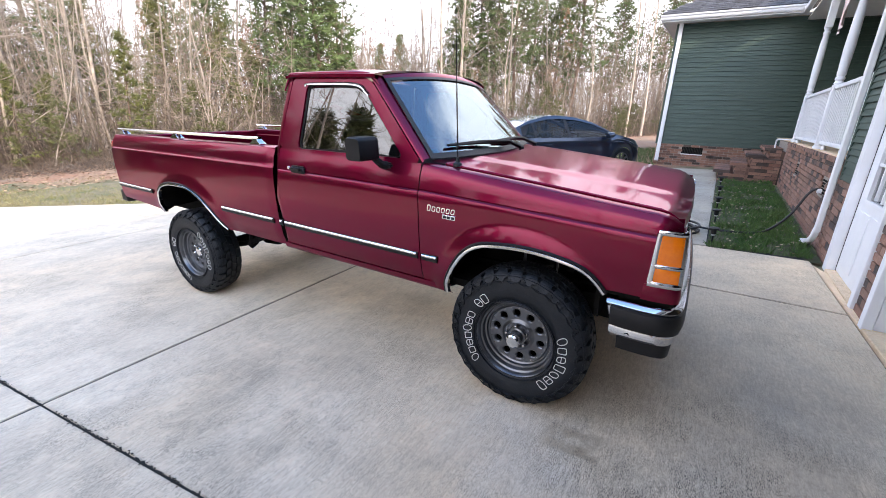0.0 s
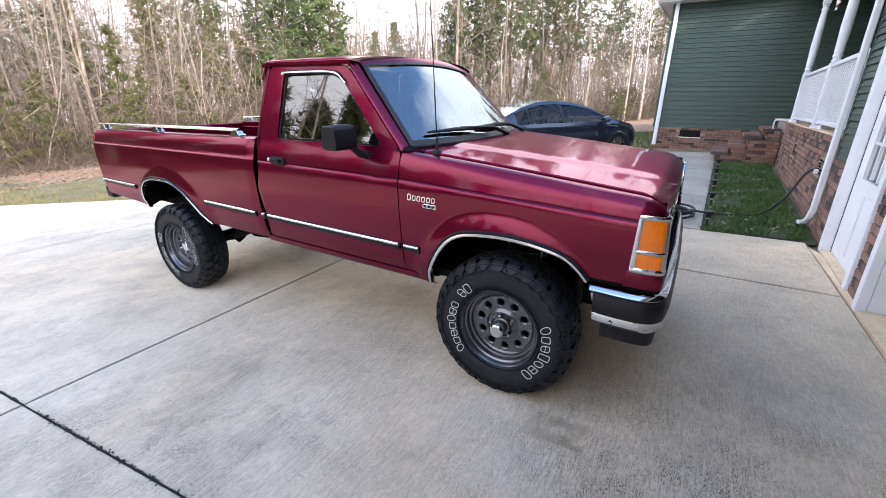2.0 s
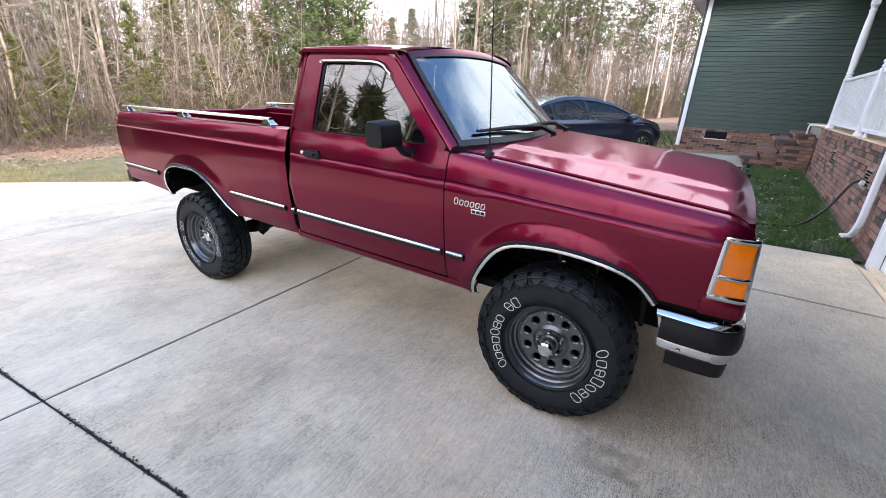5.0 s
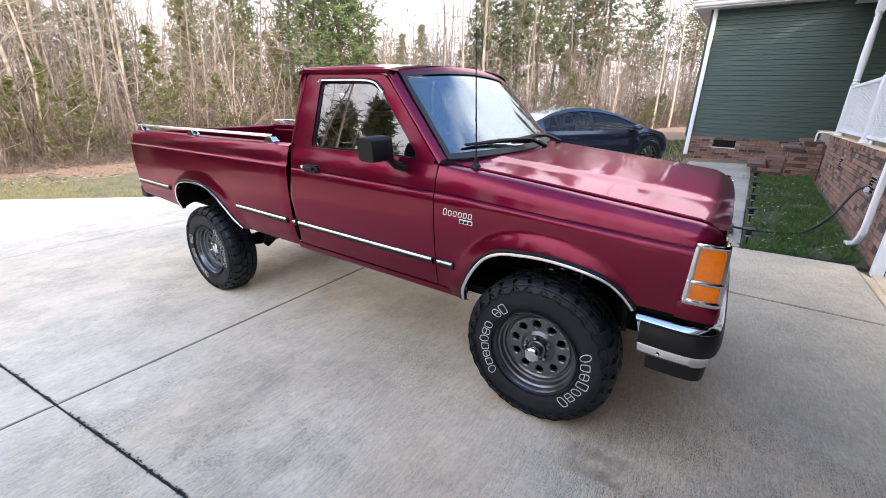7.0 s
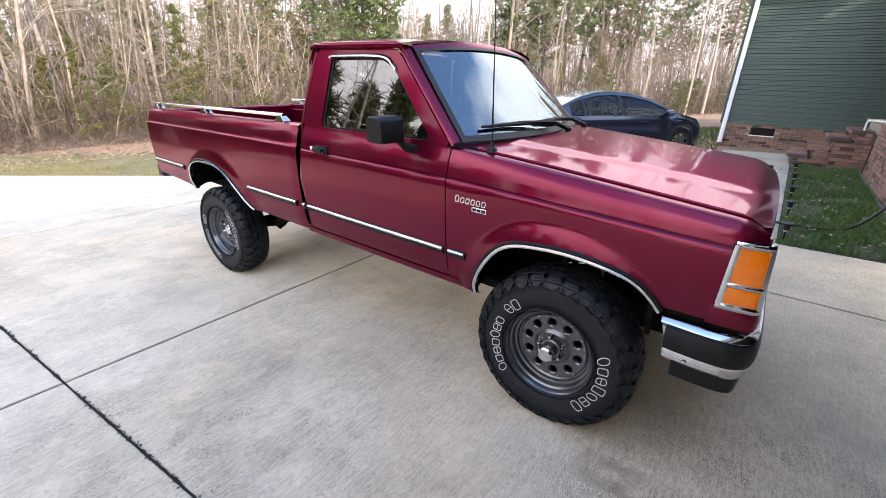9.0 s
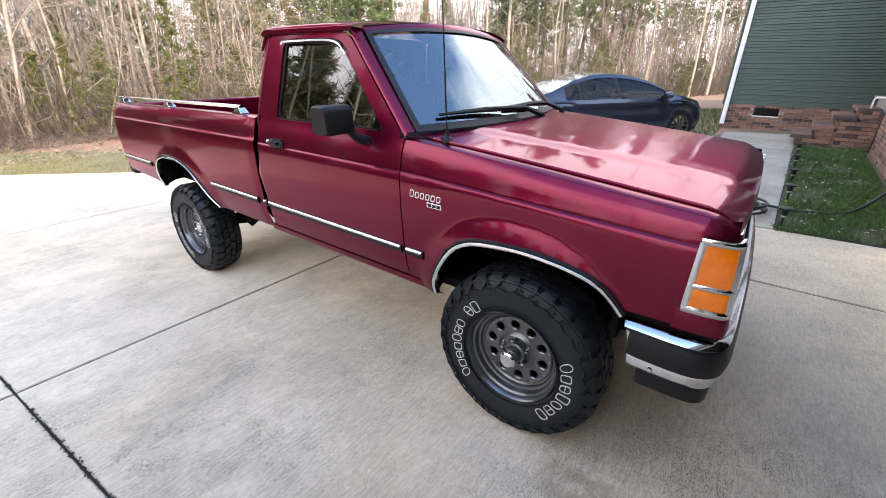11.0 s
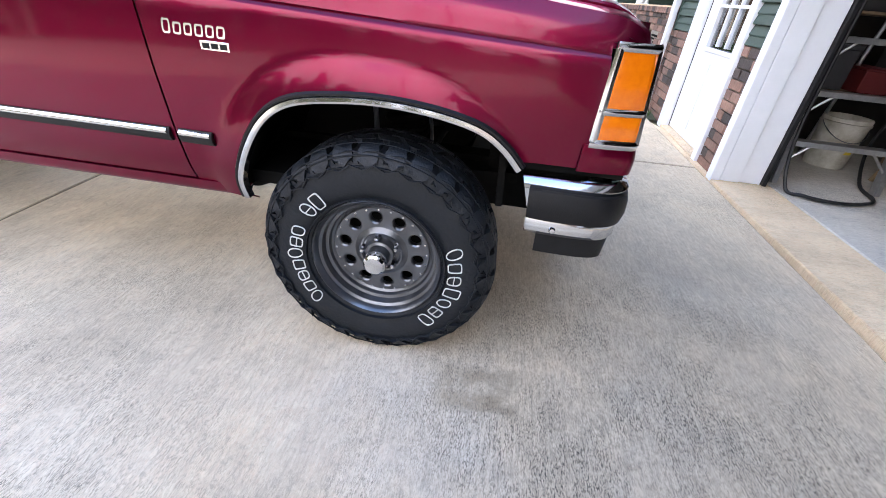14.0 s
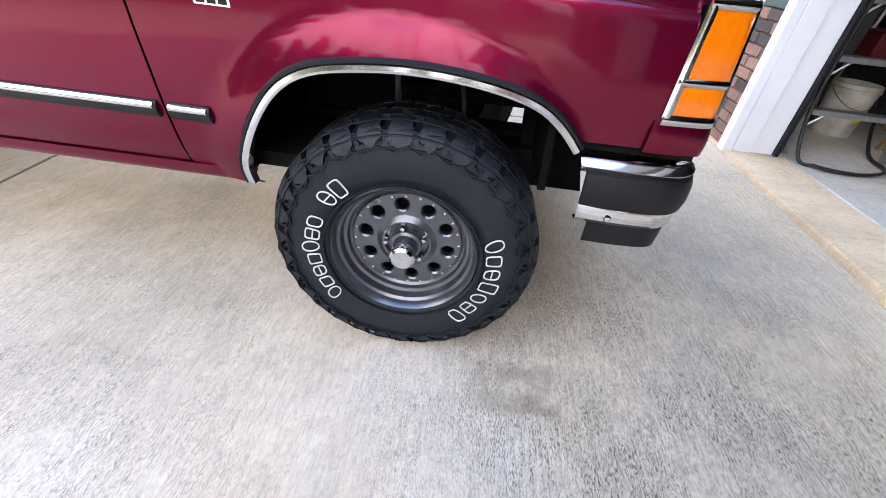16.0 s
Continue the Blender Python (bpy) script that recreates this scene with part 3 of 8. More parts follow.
# cab shell: corner pillars, rockers, roof, back wall, windscreen posts
corner = bmesh.new()
edge = [(1.205, 0.60), (1.205, 0.95), (1.203, 1.245), (1.214, 1.30), (1.245, 1.50), (1.292, 1.690)]
seam = [(1.246, 0.60), (1.246, 0.95), (1.236, 1.245), (1.246, 1.30), (1.290, 1.50), (1.332, 1.690)]
rows = []
for (xa, z), (xb, _) in zip(edge, seam):
    y = side_y(1.2, z) if z < 1.25 else pane_y(z)
    rows.append([(xa + 0.010, y + 0.30, z), (xa, y + 0.03, z), (xa + 0.006, y + 0.006, z), (xa + 0.016, y, z), (xb, y, z), (xb, y + 0.02, z)])
grid(corner, rows)
build_pair("cab_corner", corner, PAINT, truck)
sill = skin(spread(1.205, 2.50, 16), lambda x: 0.575, lambda x: 0.625, extra=[(0.05, 0.628)], rows=6, y=lambda x, z: lerp_curve([(0.57, 0.075), (0.59, 0.04), (0.60, 0.033), (0.63, 0.028)], z))
build_pair("rocker_panel", sill, PAINT, truck, thick=0.004)
post = bmesh.new()
rows = []
for t in np.linspace(0, 1, 9):
    xd, zd = 1.933 + (2.331 - 1.933) * t, 1.690 + (1.262 - 1.690) * t
    yd = pane_y(zd)
    xw, yw, zw = 1.990 + (2.356 - 1.990) * t, yd + 0.042, 1.690 + (1.285 - 1.690) * t
    rows.append([(xd, yd + 0.02, zd), (xd + 0.004, yd, zd), ((xd + xw) / 2, yd + 0.006, (zd + zw) / 2 + 0.006), (xw, yw, zw), (xw - 0.01, yw + 0.03, zw)])
grid(post, rows)
build_pair("windscreen_post", post, PAINT, truck, smooth=75)
roof = bmesh.new()
rows = []
for i in range(15):
    t = i / 14
    x0 = 1.288 + (1.992 - 1.288) * t
    row = []
    for j in range(25):
        s = j / 24
        y = 0.138 + (WIDTH - 0.276) * s
        u = 1 - abs(2 * s - 1)
        z = 1.700 + 0.048 * (1 - (1 - u) ** 4) * (0.62 + 0.38 * math.sin(math.pi * min(max(t, 0.08), 0.93)))
        row.append((x0 + 0.060 * t * (1 - (2 * s - 1) ** 2), y, z - (0.012 if i in (0,) else 0)))
    rows.append(row)
grid(roof, rows)
rim_pts = [rows[i][0] for i in range(15)]
grid(roof, [rim_pts, [(p[0], p[1] - 0.012, p[2] - 0.004) for p in rim_pts], [(p[0], p[1] - 0.010, p[2] - 0.020) for p in rim_pts], [(p[0], p[1] + 0.02, p[2] - 0.022) for p in rim_pts]])
rim_pts = [rows[i][-1] for i in range(15)]
grid(roof, [rim_pts, [(p[0], p[1] + 0.012, p[2] - 0.004) for p in rim_pts], [(p[0], p[1] + 0.010, p[2] - 0.020) for p in rim_pts], [(p[0], p[1] - 0.02, p[2] - 0.022) for p in rim_pts]])
bmesh.ops.remove_doubles(roof, verts=roof.verts, dist=0.0005)
part("roof", raked(roof), PAINT, truck)
rail = bmesh.new()
line = smooth_path([(1.262, pane_y(1.60) - 0.001, 1.60), (1.300, pane_y(1.688), 1.688), (1.34, 0.150, 1.697), (1.60, 0.152, 1.702), (1.88, 0.150, 1.700), (1.955, 0.150, 1.690), (2.010, pane_y(1.64) + 0.006, 1.640)], 5)
tube(rail, line, [0.006 + 0.005 * math.sin(math.pi * k / (len(line) - 1)) for k in range(len(line))], 8)
build_pair("drip_rail", rail, PAINT, truck)
# back wall of the cab with its window opening
back = bmesh.new()
o = loop_even([(1.21, 0.06, 0.62), (1.21, WIDTH - 0.06, 0.62), (1.21, WIDTH - 0.06, 1.26), (1.30, WIDTH - 0.16, 1.70), (1.30, 0.16, 1.70), (1.21, 0.06, 1.26)], 72)
w = loop_even(rounded([(1.235, 0.24, 1.30), (1.235, WIDTH - 0.24, 1.30), (1.295, WIDTH - 0.28, 1.63), (1.295, 0.28, 1.63)], 0.05), 72)
k = min(range(72), key=lambda i: (o[i] - w[0]).length)
grid(back, [o[k:] + o[:k], w], close=True)
back_wall = part("cab_back_wall", raked(back), PAINT, truck, thick=0.006)
bm = bmesh.new()
bm.faces.new([bm.verts.new(p) for p in w])
g = facing(part("rear_window", raked(bm), SIDEGLASS, truck, "tinted rear glass", smooth=0), (-1, 0, 0))
g.visible_shadow = False


# windscreen with its black border
def screen_point(s, t):
    """s across from near to far, t from the top down."""
    bow = 1 - (2 * s - 1) ** 2
    x = (1.992 + 0.060 * bow) + (2.354 + 0.100 * bow - 1.992 - 0.060 * bow) * t
    y0 = 0.190 - 0.092 * t
    return Vector((x, y0 + (WIDTH - 2 * y0) * s, (1.693 + 0.040 * bow) + (1.283 - 0.004 * bow - 1.693 - 0.040 * bow) * t))


screen = bmesh.new()
grid(screen, [[screen_point(0.02 + 0.96 * i / 24, 0.075 + 0.89 * j / 10) for i in range(25)] for j in range(11)])
ws = facing(part("windscreen", raked(screen), SCREEN, truck, "clear glass windscreen mirroring the sky"), (1, 0, 1))
ws.visible_shadow = False
border = bmesh.new()
for sa, sb, ta, tb in ((0, 1, 0.052, 0.085), (0, 1, 0.955, 1.015), (0, 0.022, 0.06, 0.96), (0.978, 1, 0.06, 0.96)):
    grid(border, [[screen_point(sa + (sb - sa) * i / 24, ta + (tb - ta) * j / 4) + Vector((0.004, 0, 0.004)) for i in range(25)] for j in range(5)])
part("windscreen_seal", raked(border), BLACK, truck, thick=0.004)
header = bmesh.new()
grid(header, [[screen_point(i / 24, -0.004 + 0.06 * j / 3) + Vector((0.003, 0, 0.003 + 0.003 * math.sin(math.pi * j / 3))) for i in range(25)] for j in range(4)])
part("roof_header", raked(header), PAINT, truck)
cowl = bmesh.new()
grid(cowl, [[screen_point(i / 24, 1.0) + Vector((0.07 * j, 0, -0.012 - 0.006 * j)) for i in range(25)] for j in range(4)])
part("cowl_panel", raked(cowl), PAINT, truck)
for ys, ye, xs_ in ((0.26, 0.93, 2.50), (0.80, 1.30, 2.54)):
    bm = bmesh.new()
    a = screen_point((ys - 0.10) / 1.5, 0.90) + Vector((0.012, 0, 0.016))
    b = screen_point((ye - 0.10) / 1.5, 0.955) + Vector((0.03, 0, 0.026))
    c = Vector((b.x + 0.055, ye + 0.06, 1.292))
    tube(bm, [a, a.lerp(b, 0.5) + Vector((0.006, 0, 0.010)), b], [0.007, 0.013, 0.008], 6)
    tube(bm, [a.lerp(b, 0.45) + Vector((0.008, 0, 0.016)), b + Vector((0.01, -0.02, 0.012)), c], [0.007, 0.012, 0.015], 6)
    revolve(bm, [(0.0, 1.305), (0.016, 1.300), (0.019, 1.27)], 12, axis="z", centre=(c.x, c.y, 0))
    part("wiper", raked(bm), BLACK, truck, "black wiper arm and blade")

# bonnet: raised middle with two creases a side, nose rolled down
hood = bmesh.new()
rows = []
for i in range(31):
    t = i / 30
    row = []
    for j in range(49):
        s = j / 48
        y = 0.104 + (WIDTH - 0.208) * s
        u = abs(2 * s - 1)
        bow = 1 - u * u
        x = (2.445 + 0.115 * bow) + (3.532 + 0.022 * bow - 2.445 - 0.115 * bow) * t
        base = 1.262 - 0.098 * max(0, (x - 2.36) / 1.17) ** 1.15
        ridge = 0.010 * min(1, max(0, (0.72 - 0.12 * t - u) / 0.08)) * (1 - t ** 5)
        z = base + 0.010 + 0.018 * (1 - u ** 3) + ridge
        x -= 0.006 * t ** 8 * max(0, (u - 0.88) / 0.12) ** 2
        if t > 0.93:
            z -= 0.034 * ((t - 0.93) / 0.07) ** 2
        row.append((x + (0.010 if t == 1 else 0), y, z))
    rows.append(row)
rows.append([(p[0] + 0.004, p[1], p[2] - 0.045) for p in rows[-1]])
grid(hood, rows)
for e in (0, -1):
    a = [r[e] for r in rows]
    grid(hood, [a, [(p[0], p[1] + (-0.003 if e == 0 else 0.003), p[2] - 0.005) for p in a], [(p[0], p[1], p[2] - 0.03) for p in a]])
bmesh.ops.remove_doubles(hood, verts=hood.verts, dist=0.0005)
part("bonnet", raked(hood), PAINT, truck)
# unseen black box added under the bonnet to keep the panel gaps dark
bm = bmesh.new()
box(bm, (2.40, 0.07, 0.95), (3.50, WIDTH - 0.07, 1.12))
part("bonnet_gap_backing", raked(bm), SHADE, truck)

# corner lamps: chrome bezel wrapping the corner, tall amber lens over a short one


def lamp_point(u, v, off=0.0):
    """u along the wrap from the fender round to the front, v from the bottom up."""
    x0 = 3.444 + 0.019 * v
    z = 0.882 + 0.231 * v
    flat = 0.095 - 0.023 * v
    s = u * (flat + 0.045)
    if s < flat:
        x, y = x0 + s, 0.006 + 0.004 * v + 0.010 * (s / flat) ** 2
        return (x, y - off, z)
    a = (s - flat) / 0.045 * math.pi / 2
    return (x0 + flat + (0.022 + off) * math.sin(a), 0.016 + 0.004 * v + 0.028 * (1 - math.cos(a)) - off * math.cos(a), z)


for far in (0, 1):
    bezel = bmesh.new()
    for ua, ub, va, vb in ((0, 1, 0, 0.080), (0, 1, 0.935, 1), (0, 1, 0.345, 0.395), (0, 0.105, 0.06, 0.95), (0.80, 1.0, 0.06, 0.95)):
        wide = ub - ua > 0.5
        grid(bezel, [[lamp_point(ua + (ub - ua) * i / 14, va + (vb - va) * j / 6, 0.004 + 0.003 * math.sin(math.pi * (j / 6 if wide else i / 14))) for i in range(15)] for j in range(7)])
    bm = both(bezel) if far else bezel
    b = part("corner_lamp_bezel", raked(bm), CHROME, truck, "chrome lamp surround", thick=0.008)
    for va, vb, nm in ((0.065, 0.36, "amber_reflector"), (0.38, 0.95, "amber_marker_lens")):
        lens = bmesh.new()
        grid(lens, [[lamp_point(0.090 + 0.735 * i / 12, va + (vb - va) * j / 8, 0.001 + 0.004 * math.sin(math.pi * j / 8)) for i in range(13)] for j in range(9)])
        lens = both(lens) if far else lens
        part(nm, raked(lens), AMBER, b, "orange plastic lens", thick=0.006)
    # filler below the lamp, in the body's colour
    fill = bmesh.new()
    grid(fill, [[lamp_point(-0.08 + 1.08 * i / 16, -0.28 + 0.30 * j / 4, 0.004 + 0.004 * math.sin(math.pi * j / 4)) for i in range(17)] for j in range(5)])
    fill = both(fill) if far else fill
    part("filler_panel", raked(fill), PAINT, truck, thick=0.004)
    # fender end behind the lamp
    rear = bmesh.new()
    grid(rear, [[lamp_point(i / 8, j / 4, -0.012) for i in range(9)] for j in range(5)])
    rear = both(rear) if far else rear
    part("lamp_housing", raked(rear), SHADE, truck)
    # head lamp on the front face
    bm = bmesh.new()
    grid(bm, [[(3.540 + 0.012 * math.sin(math.pi * i / 6) - 0.01 * j / 4, 0.115 + 0.20 * i / 6, 0.925 + 0.15 * j / 4) for i in range(7)] for j in range(5)])
    bm = both(bm) if far else bm
    part("headlamp", raked(bm), CLEAR, truck, "clear rectangular headlamp", thick=0.01)
    bm = bmesh.new()
    grid(bm, [[(3.556 - 0.004 * math.cos(math.pi * i / 4), 0.042 + 0.066 * i / 4, 0.886 + 0.222 * j) for i in range(5)] for j in (0, 1)])
    bm = both(bm) if far else bm
    part("headlamp_surround", raked(bm), CHROME, truck, "chrome strip beside the headlamp", thick=0.006)

# front face: chrome frame, black egg-crate bars, paint strip below
face = bmesh.new()
box(face, (3.48, 0.10, 0.86), (3.530, WIDTH - 0.10, 1.10))
part("grille_backing", raked(face), SHADE, truck)
grille = bmesh.new()
for za, zb in ((0.885, 0.905), (1.088, 1.108)):
    box(grille, (3.525, 0.10, za), (3.554, WIDTH - 0.10, zb))
for yy in (0.335, WIDTH - 0.335):
    box(grille, (3.525, yy - 0.01, 0.89), (3.554, yy + 0.01, 1.10))
part("grille_frame", raked(grille), CHROME, truck, "chrome grille surround", bevel=0.004)
for i in range(9):
    part("grille_bar", raked(boxed((3.527, 0.37 + 0.11 * i - 0.008, 0.905), (3.548, 0.37 + 0.11 * i + 0.008, 1.088))), CHROME if i % 2 == 0 else BLACK, truck)
for zz in (0.965, 1.028):
    part("grille_bar", raked(boxed((3.526, 0.345, zz - 0.006), (3.550, WIDTH - 0.345, zz + 0.006))), CHROME, truck)
part("front_panel", raked(boxed((3.47, 0.09, 0.83), (3.540, WIDTH - 0.09, 0.884))), PAINT, truck, bevel=0.012)


# bumper: chrome, wrapping the corners, with a black rubber strip
def bumper_path(off=0.0):
    pts = [(3.300, 0.000 - off), (3.42, -0.006 - off), (3.50, -0.002 - off), (3.540 + off * 0.3, 0.014 - off * 0.8), (3.562 + off * 0.7, 0.042 - off * 0.5), (3.572 + off * 0.9, 0.085 - off * 0.2), (3.578 + off, 0.20), (3.584 + off, 0.50), (3.588 + off, 0.81)]
    half = [Vector((a, b, 0)) for a, b in pts]
    full = half + [Vector((p.x, WIDTH - p.y, 0)) for p in reversed(half[:-1])]
    return smooth_path(full, 4)


def bumper_band(profile, inset=0.0):
    bm = bmesh.new()
    rows = []
    for off, z in profile:
        line = bumper_path(off)
        rows.append([(p.x + inset * (0.115 * (0.785 - z) / 0.16 if k in (0, len(line) - 1) else 0), p.y, z) for k, p in enumerate(line)])
    grid(bm, rows)
    return bm


chrome_band = bumper_band([(-0.035, 0.780), (-0.010, 0.790), (0.006, 0.784), (0.014, 0.774), (0.008, 0.762), (0.0, 0.756), (0.0, 0.682), (0.006, 0.672), (0.004, 0.636), (-0.006, 0.624), (-0.03, 0.620)], 0.35)
bumper = part("front_bumper", raked(chrome_band), CHROME, truck, "chrome front bumper", thick=0.005)
strip = bumper_band([(0.004, 0.760), (0.016, 0.756), (0.022, 0.735), (0.022, 0.700), (0.016, 0.678), (0.004, 0.674)], 0.0)
for v in strip.verts:
    if v.co.x < 3.302:
        v.co.x += 0.030 + 0.006 * abs(v.co.z - 0.717) / 0.04
        v.co.z = 0.717 + (v.co.z - 0.717) * 0.86
ends = [[v for v in strip.verts if v.co.x < 3.342 and (v.co.y < 0.8) == near] for near in (True, False)]
for end in ends:
    strip.faces.new(sorted(end, key=lambda v: v.co.z))
part("bumper_strip", raked(strip), BLACK, bumper, "black rubber bumper strip", thick=0.006)
for yy in (-0.014, WIDTH + 0.014):
    bm = bmesh.new()
    revolve(bm, [(0.0, -0.006), (0.007, -0.005), (0.010, 0.0), (0.010, 0.006)], 12, centre=(3.395, yy, 0.645))
    part("bumper_bolt", raked(bm), CHROME, bumper)
val = bumper_band([(-0.006, 0.635), (-0.010, 0.60), (-0.016, 0.560)], 0.0)
for lo_side in (True, False):
    bm = val.copy()
    bmesh.ops.delete(bm, geom=[v for v in bm.verts if 0.07 < v.co.y < WIDTH - 0.07 or v.co.x < 3.335 or (v.co.y > 0.85) == lo_side], context="VERTS")
    part("air_dam", raked(bm), BLACK, truck, "black plastic air dam end", thick=0.006)
part("bumper_bracket", raked(boxed((3.28, 0.02, 0.80), (3.55, WIDTH - 0.02, 0.824))), SHADE, truck)
part("tow_hook", raked(boxed((3.56, 0.60, 0.57), (3.605, 0.63, 0.62))), SHADE, truck)

# bed: sides with rolled top rail, floor, front wall, tailgate
def sag(bm):
    """The bed's top line falls a little towards the tail."""
    for v in bm.verts:
        v.co.z -= 0.052 * max(0, (1.18 - v.co.x) / 2.18) * max(0, min(1, (v.co.z - 0.84) / 0.40))
    return bm


flat_bed = lambda x: 0.600 if x > 0 else 0.608 + 0.043 * min(1, (-0.30 - x) / 0.70)
bed = skin(spread(-0.972, 1.189, 60, [p[0] + d for p in ARCH_R for d in (-0.003, 0.003)]), arch_low(ARCH_R[1:], flat_bed), lambda x: 1.235, extra=[(0.056, 1.250), (0.075, 1.258), (0.125, 1.258), (0.135, 1.250), (0.137, 1.20), (0.16, 1.19), (0.16, 0.82)], y=lambda x, z: side_y(x, z) + 0.006 * max(0, (x - 1.13) / 0.046) ** 2)
build_pair("bed_side", sag(bed), PAINT, truck, thick=0.003)
part("bed_floor", raked(boxed((-0.98, 0.15, 0.80), (1.17, WIDTH - 0.15, 0.83))), SHADE, truck, "black bed liner floor")
part("bed_front_wall", raked(sag(boxed((1.145, 0.13, 0.80), (1.175, WIDTH - 0.13, 1.225)))), PAINT, truck, bevel=0.008)
gate = bmesh.new()
box(gate, (-0.997, 0.10, 0.70), (-0.942, WIDTH - 0.10, 1.245))
part("tailgate", raked(sag(gate)), PAINT, truck, bevel=0.012)
for yy in (0.02, WIDTH - 0.10):
    part("tail_lamp", raked(sag(boxed((-0.997, yy, 0.88), (-0.962, yy + 0.08, 1.20)))), mat("red_lens", (0.30, 0.008, 0.01), 0.2, coat=1.0, var=0.2, scale=20), truck, bevel=0.006)
rb = bmesh.new()
box(rb, (-1.12, 0.045, 0.585), (-1.005, WIDTH - 0.045, 0.70))
part("rear_bumper", raked(rb), BLACK, truck, "dark rear step bumper", bevel=0.02)

# chrome bed rails on their feet
for far in (0, 1):
    bm = bmesh.new()
    line = [(-0.910, 0.098, 1.276), (-0.88, 0.098, 1.296), (-0.82, 0.098, 1.301), (0.84, 0.098, 1.301), (0.93, 0.098, 1.296), (0.985, 0.098, 1.276)]
    pts = smooth_path(line, 5)
    grid(bm, [[(p.x, p.y + a, p.z + b) for p in pts] for a, b in ((-0.015, -0.009), (-0.017, 0.004), (-0.008, 0.009), (0.012, 0.009), (0.017, 0.003), (0.015, -0.009), (-0.015, -0.009))])
    bm = both(bm) if far else bm
    rail = part("bed_rail", raked(sag(bm)), CHROME, truck, "chrome bed side rail")
    for x in (-0.885, -0.03, 0.965):
        bm = bmesh.new()
        b1 = [(-0.055, -0.026), (0.055, -0.026), (0.055, 0.026), (-0.055, 0.026)]
        rows = []
        for sc, z in ((1.0, 1.258), (0.98, 1.267), (0.62, 1.280), (0.45, 1.294)):
            rows.append([(x + a * sc, 0.098 + b * (0.6 + 0.4 * sc), z) for a, b in b1])
        vs = grid(bm, rows, close=True)
        bm.faces.new(vs[0])
        bm = both(bm) if far else bm
        part("rail_foot", raked(sag(bm)), CHROME, rail, bevel=0.003)

# side mouldings: black base, chrome stripe
for far in (0, 1):
    for xa, xb in ((-0.958, -0.405), (0.575, 1.150), (1.210, 1.243), (1.262, 2.318), (2.345, 2.445)):
        for nm, za, zb, off, m in (("side_moulding", 0.752, 0.790, 0.012, BLACK), ("moulding_stripe", 0.770, 0.788, 0.016, CHROME)):
            bm = bmesh.new()
            rows = []
            n = max(2, int((xb - xa) / 0.08))
            for i in range(n + 1):
                x = xa + (xb - xa) * i / n + (0.004 if i == 0 else -0.006 if i == n else 0) * (nm != "side_moulding")
                y = min(side_y(x, 0.752), side_y(x, 0.79))
                rows.append([(x, y + 0.012, za)] + [(x, y - off + 0.007 * (1 - math.sin(math.pi * k / 6)), za + (zb - za) * k / 6) for k in range(7)] + [(x, y + 0.012, zb)])
            vs = grid(bm, rows)
            bm.faces.new(vs[0])
            bm.faces.new(vs[-1])
            bm = both(bm) if far else bm
            if nm == "side_moulding":
                mould = part(nm, raked(bm), m, truck, "black moulding with a chrome stripe")
            else:
                part(nm, raked(bm), m, mould, "chrome stripe")

# chrome lips round the wheel openings, dark inner wells
for curve in (ARCH_F, ARCH_R):
    for far in (0, 1):
        bm, lip = bmesh.new(), bmesh.new()
        pts = smooth_path([(x, 0, z) for x, z in curve], 6)
        cx, cz = sum(p.x for p in pts) / len(pts), 0.60
        rows, lips = [], []
        for i, p in enumerate(pts):
            d = (pts[min(i + 1, len(pts) - 1)] - pts[max(i - 1, 0)]).normalized()
            nrm = Vector((d.z, 0, -d.x))
            if nrm.dot(Vector((p.x - cx, 0, p.z - cz))) < 0:
                nrm = -nrm
            y = min(side_y(p.x, p.z), side_y(p.x + nrm.x * 0.02, p.z + nrm.z * 0.02)) - 0.002
            rows.append([(p.x + nrm.x * a, y + b, p.z + nrm.z * a) for a, b in ((-0.005, 0.02), (-0.005, -0.005), (0.000, -0.008), (0.008, -0.007), (0.011, -0.002), (0.013, 0.004))])
            lips.append([(p.x + nrm.x * a, y + b, p.z + nrm.z * a) for a, b in ((0.009, 0.002), (0.013, -0.006), (0.018, -0.006), (0.023, 0.003))])
        grid(bm, rows)
        grid(lip, lips)
        bm, lip = (both(bm), both(lip)) if far else (bm, lip)
        trim = part("wheel_arch_trim", raked(bm), CHROME, truck, "chrome wheel arch lip", thick=0.002)
        part("arch_trim_edge", raked(lip), BLACK, trim, "black rubber edge")
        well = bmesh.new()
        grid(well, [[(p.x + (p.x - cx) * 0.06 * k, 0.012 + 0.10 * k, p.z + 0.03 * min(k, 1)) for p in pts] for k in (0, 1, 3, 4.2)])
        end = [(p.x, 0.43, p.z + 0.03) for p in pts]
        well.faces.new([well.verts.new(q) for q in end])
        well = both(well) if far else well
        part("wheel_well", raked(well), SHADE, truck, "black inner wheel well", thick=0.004)

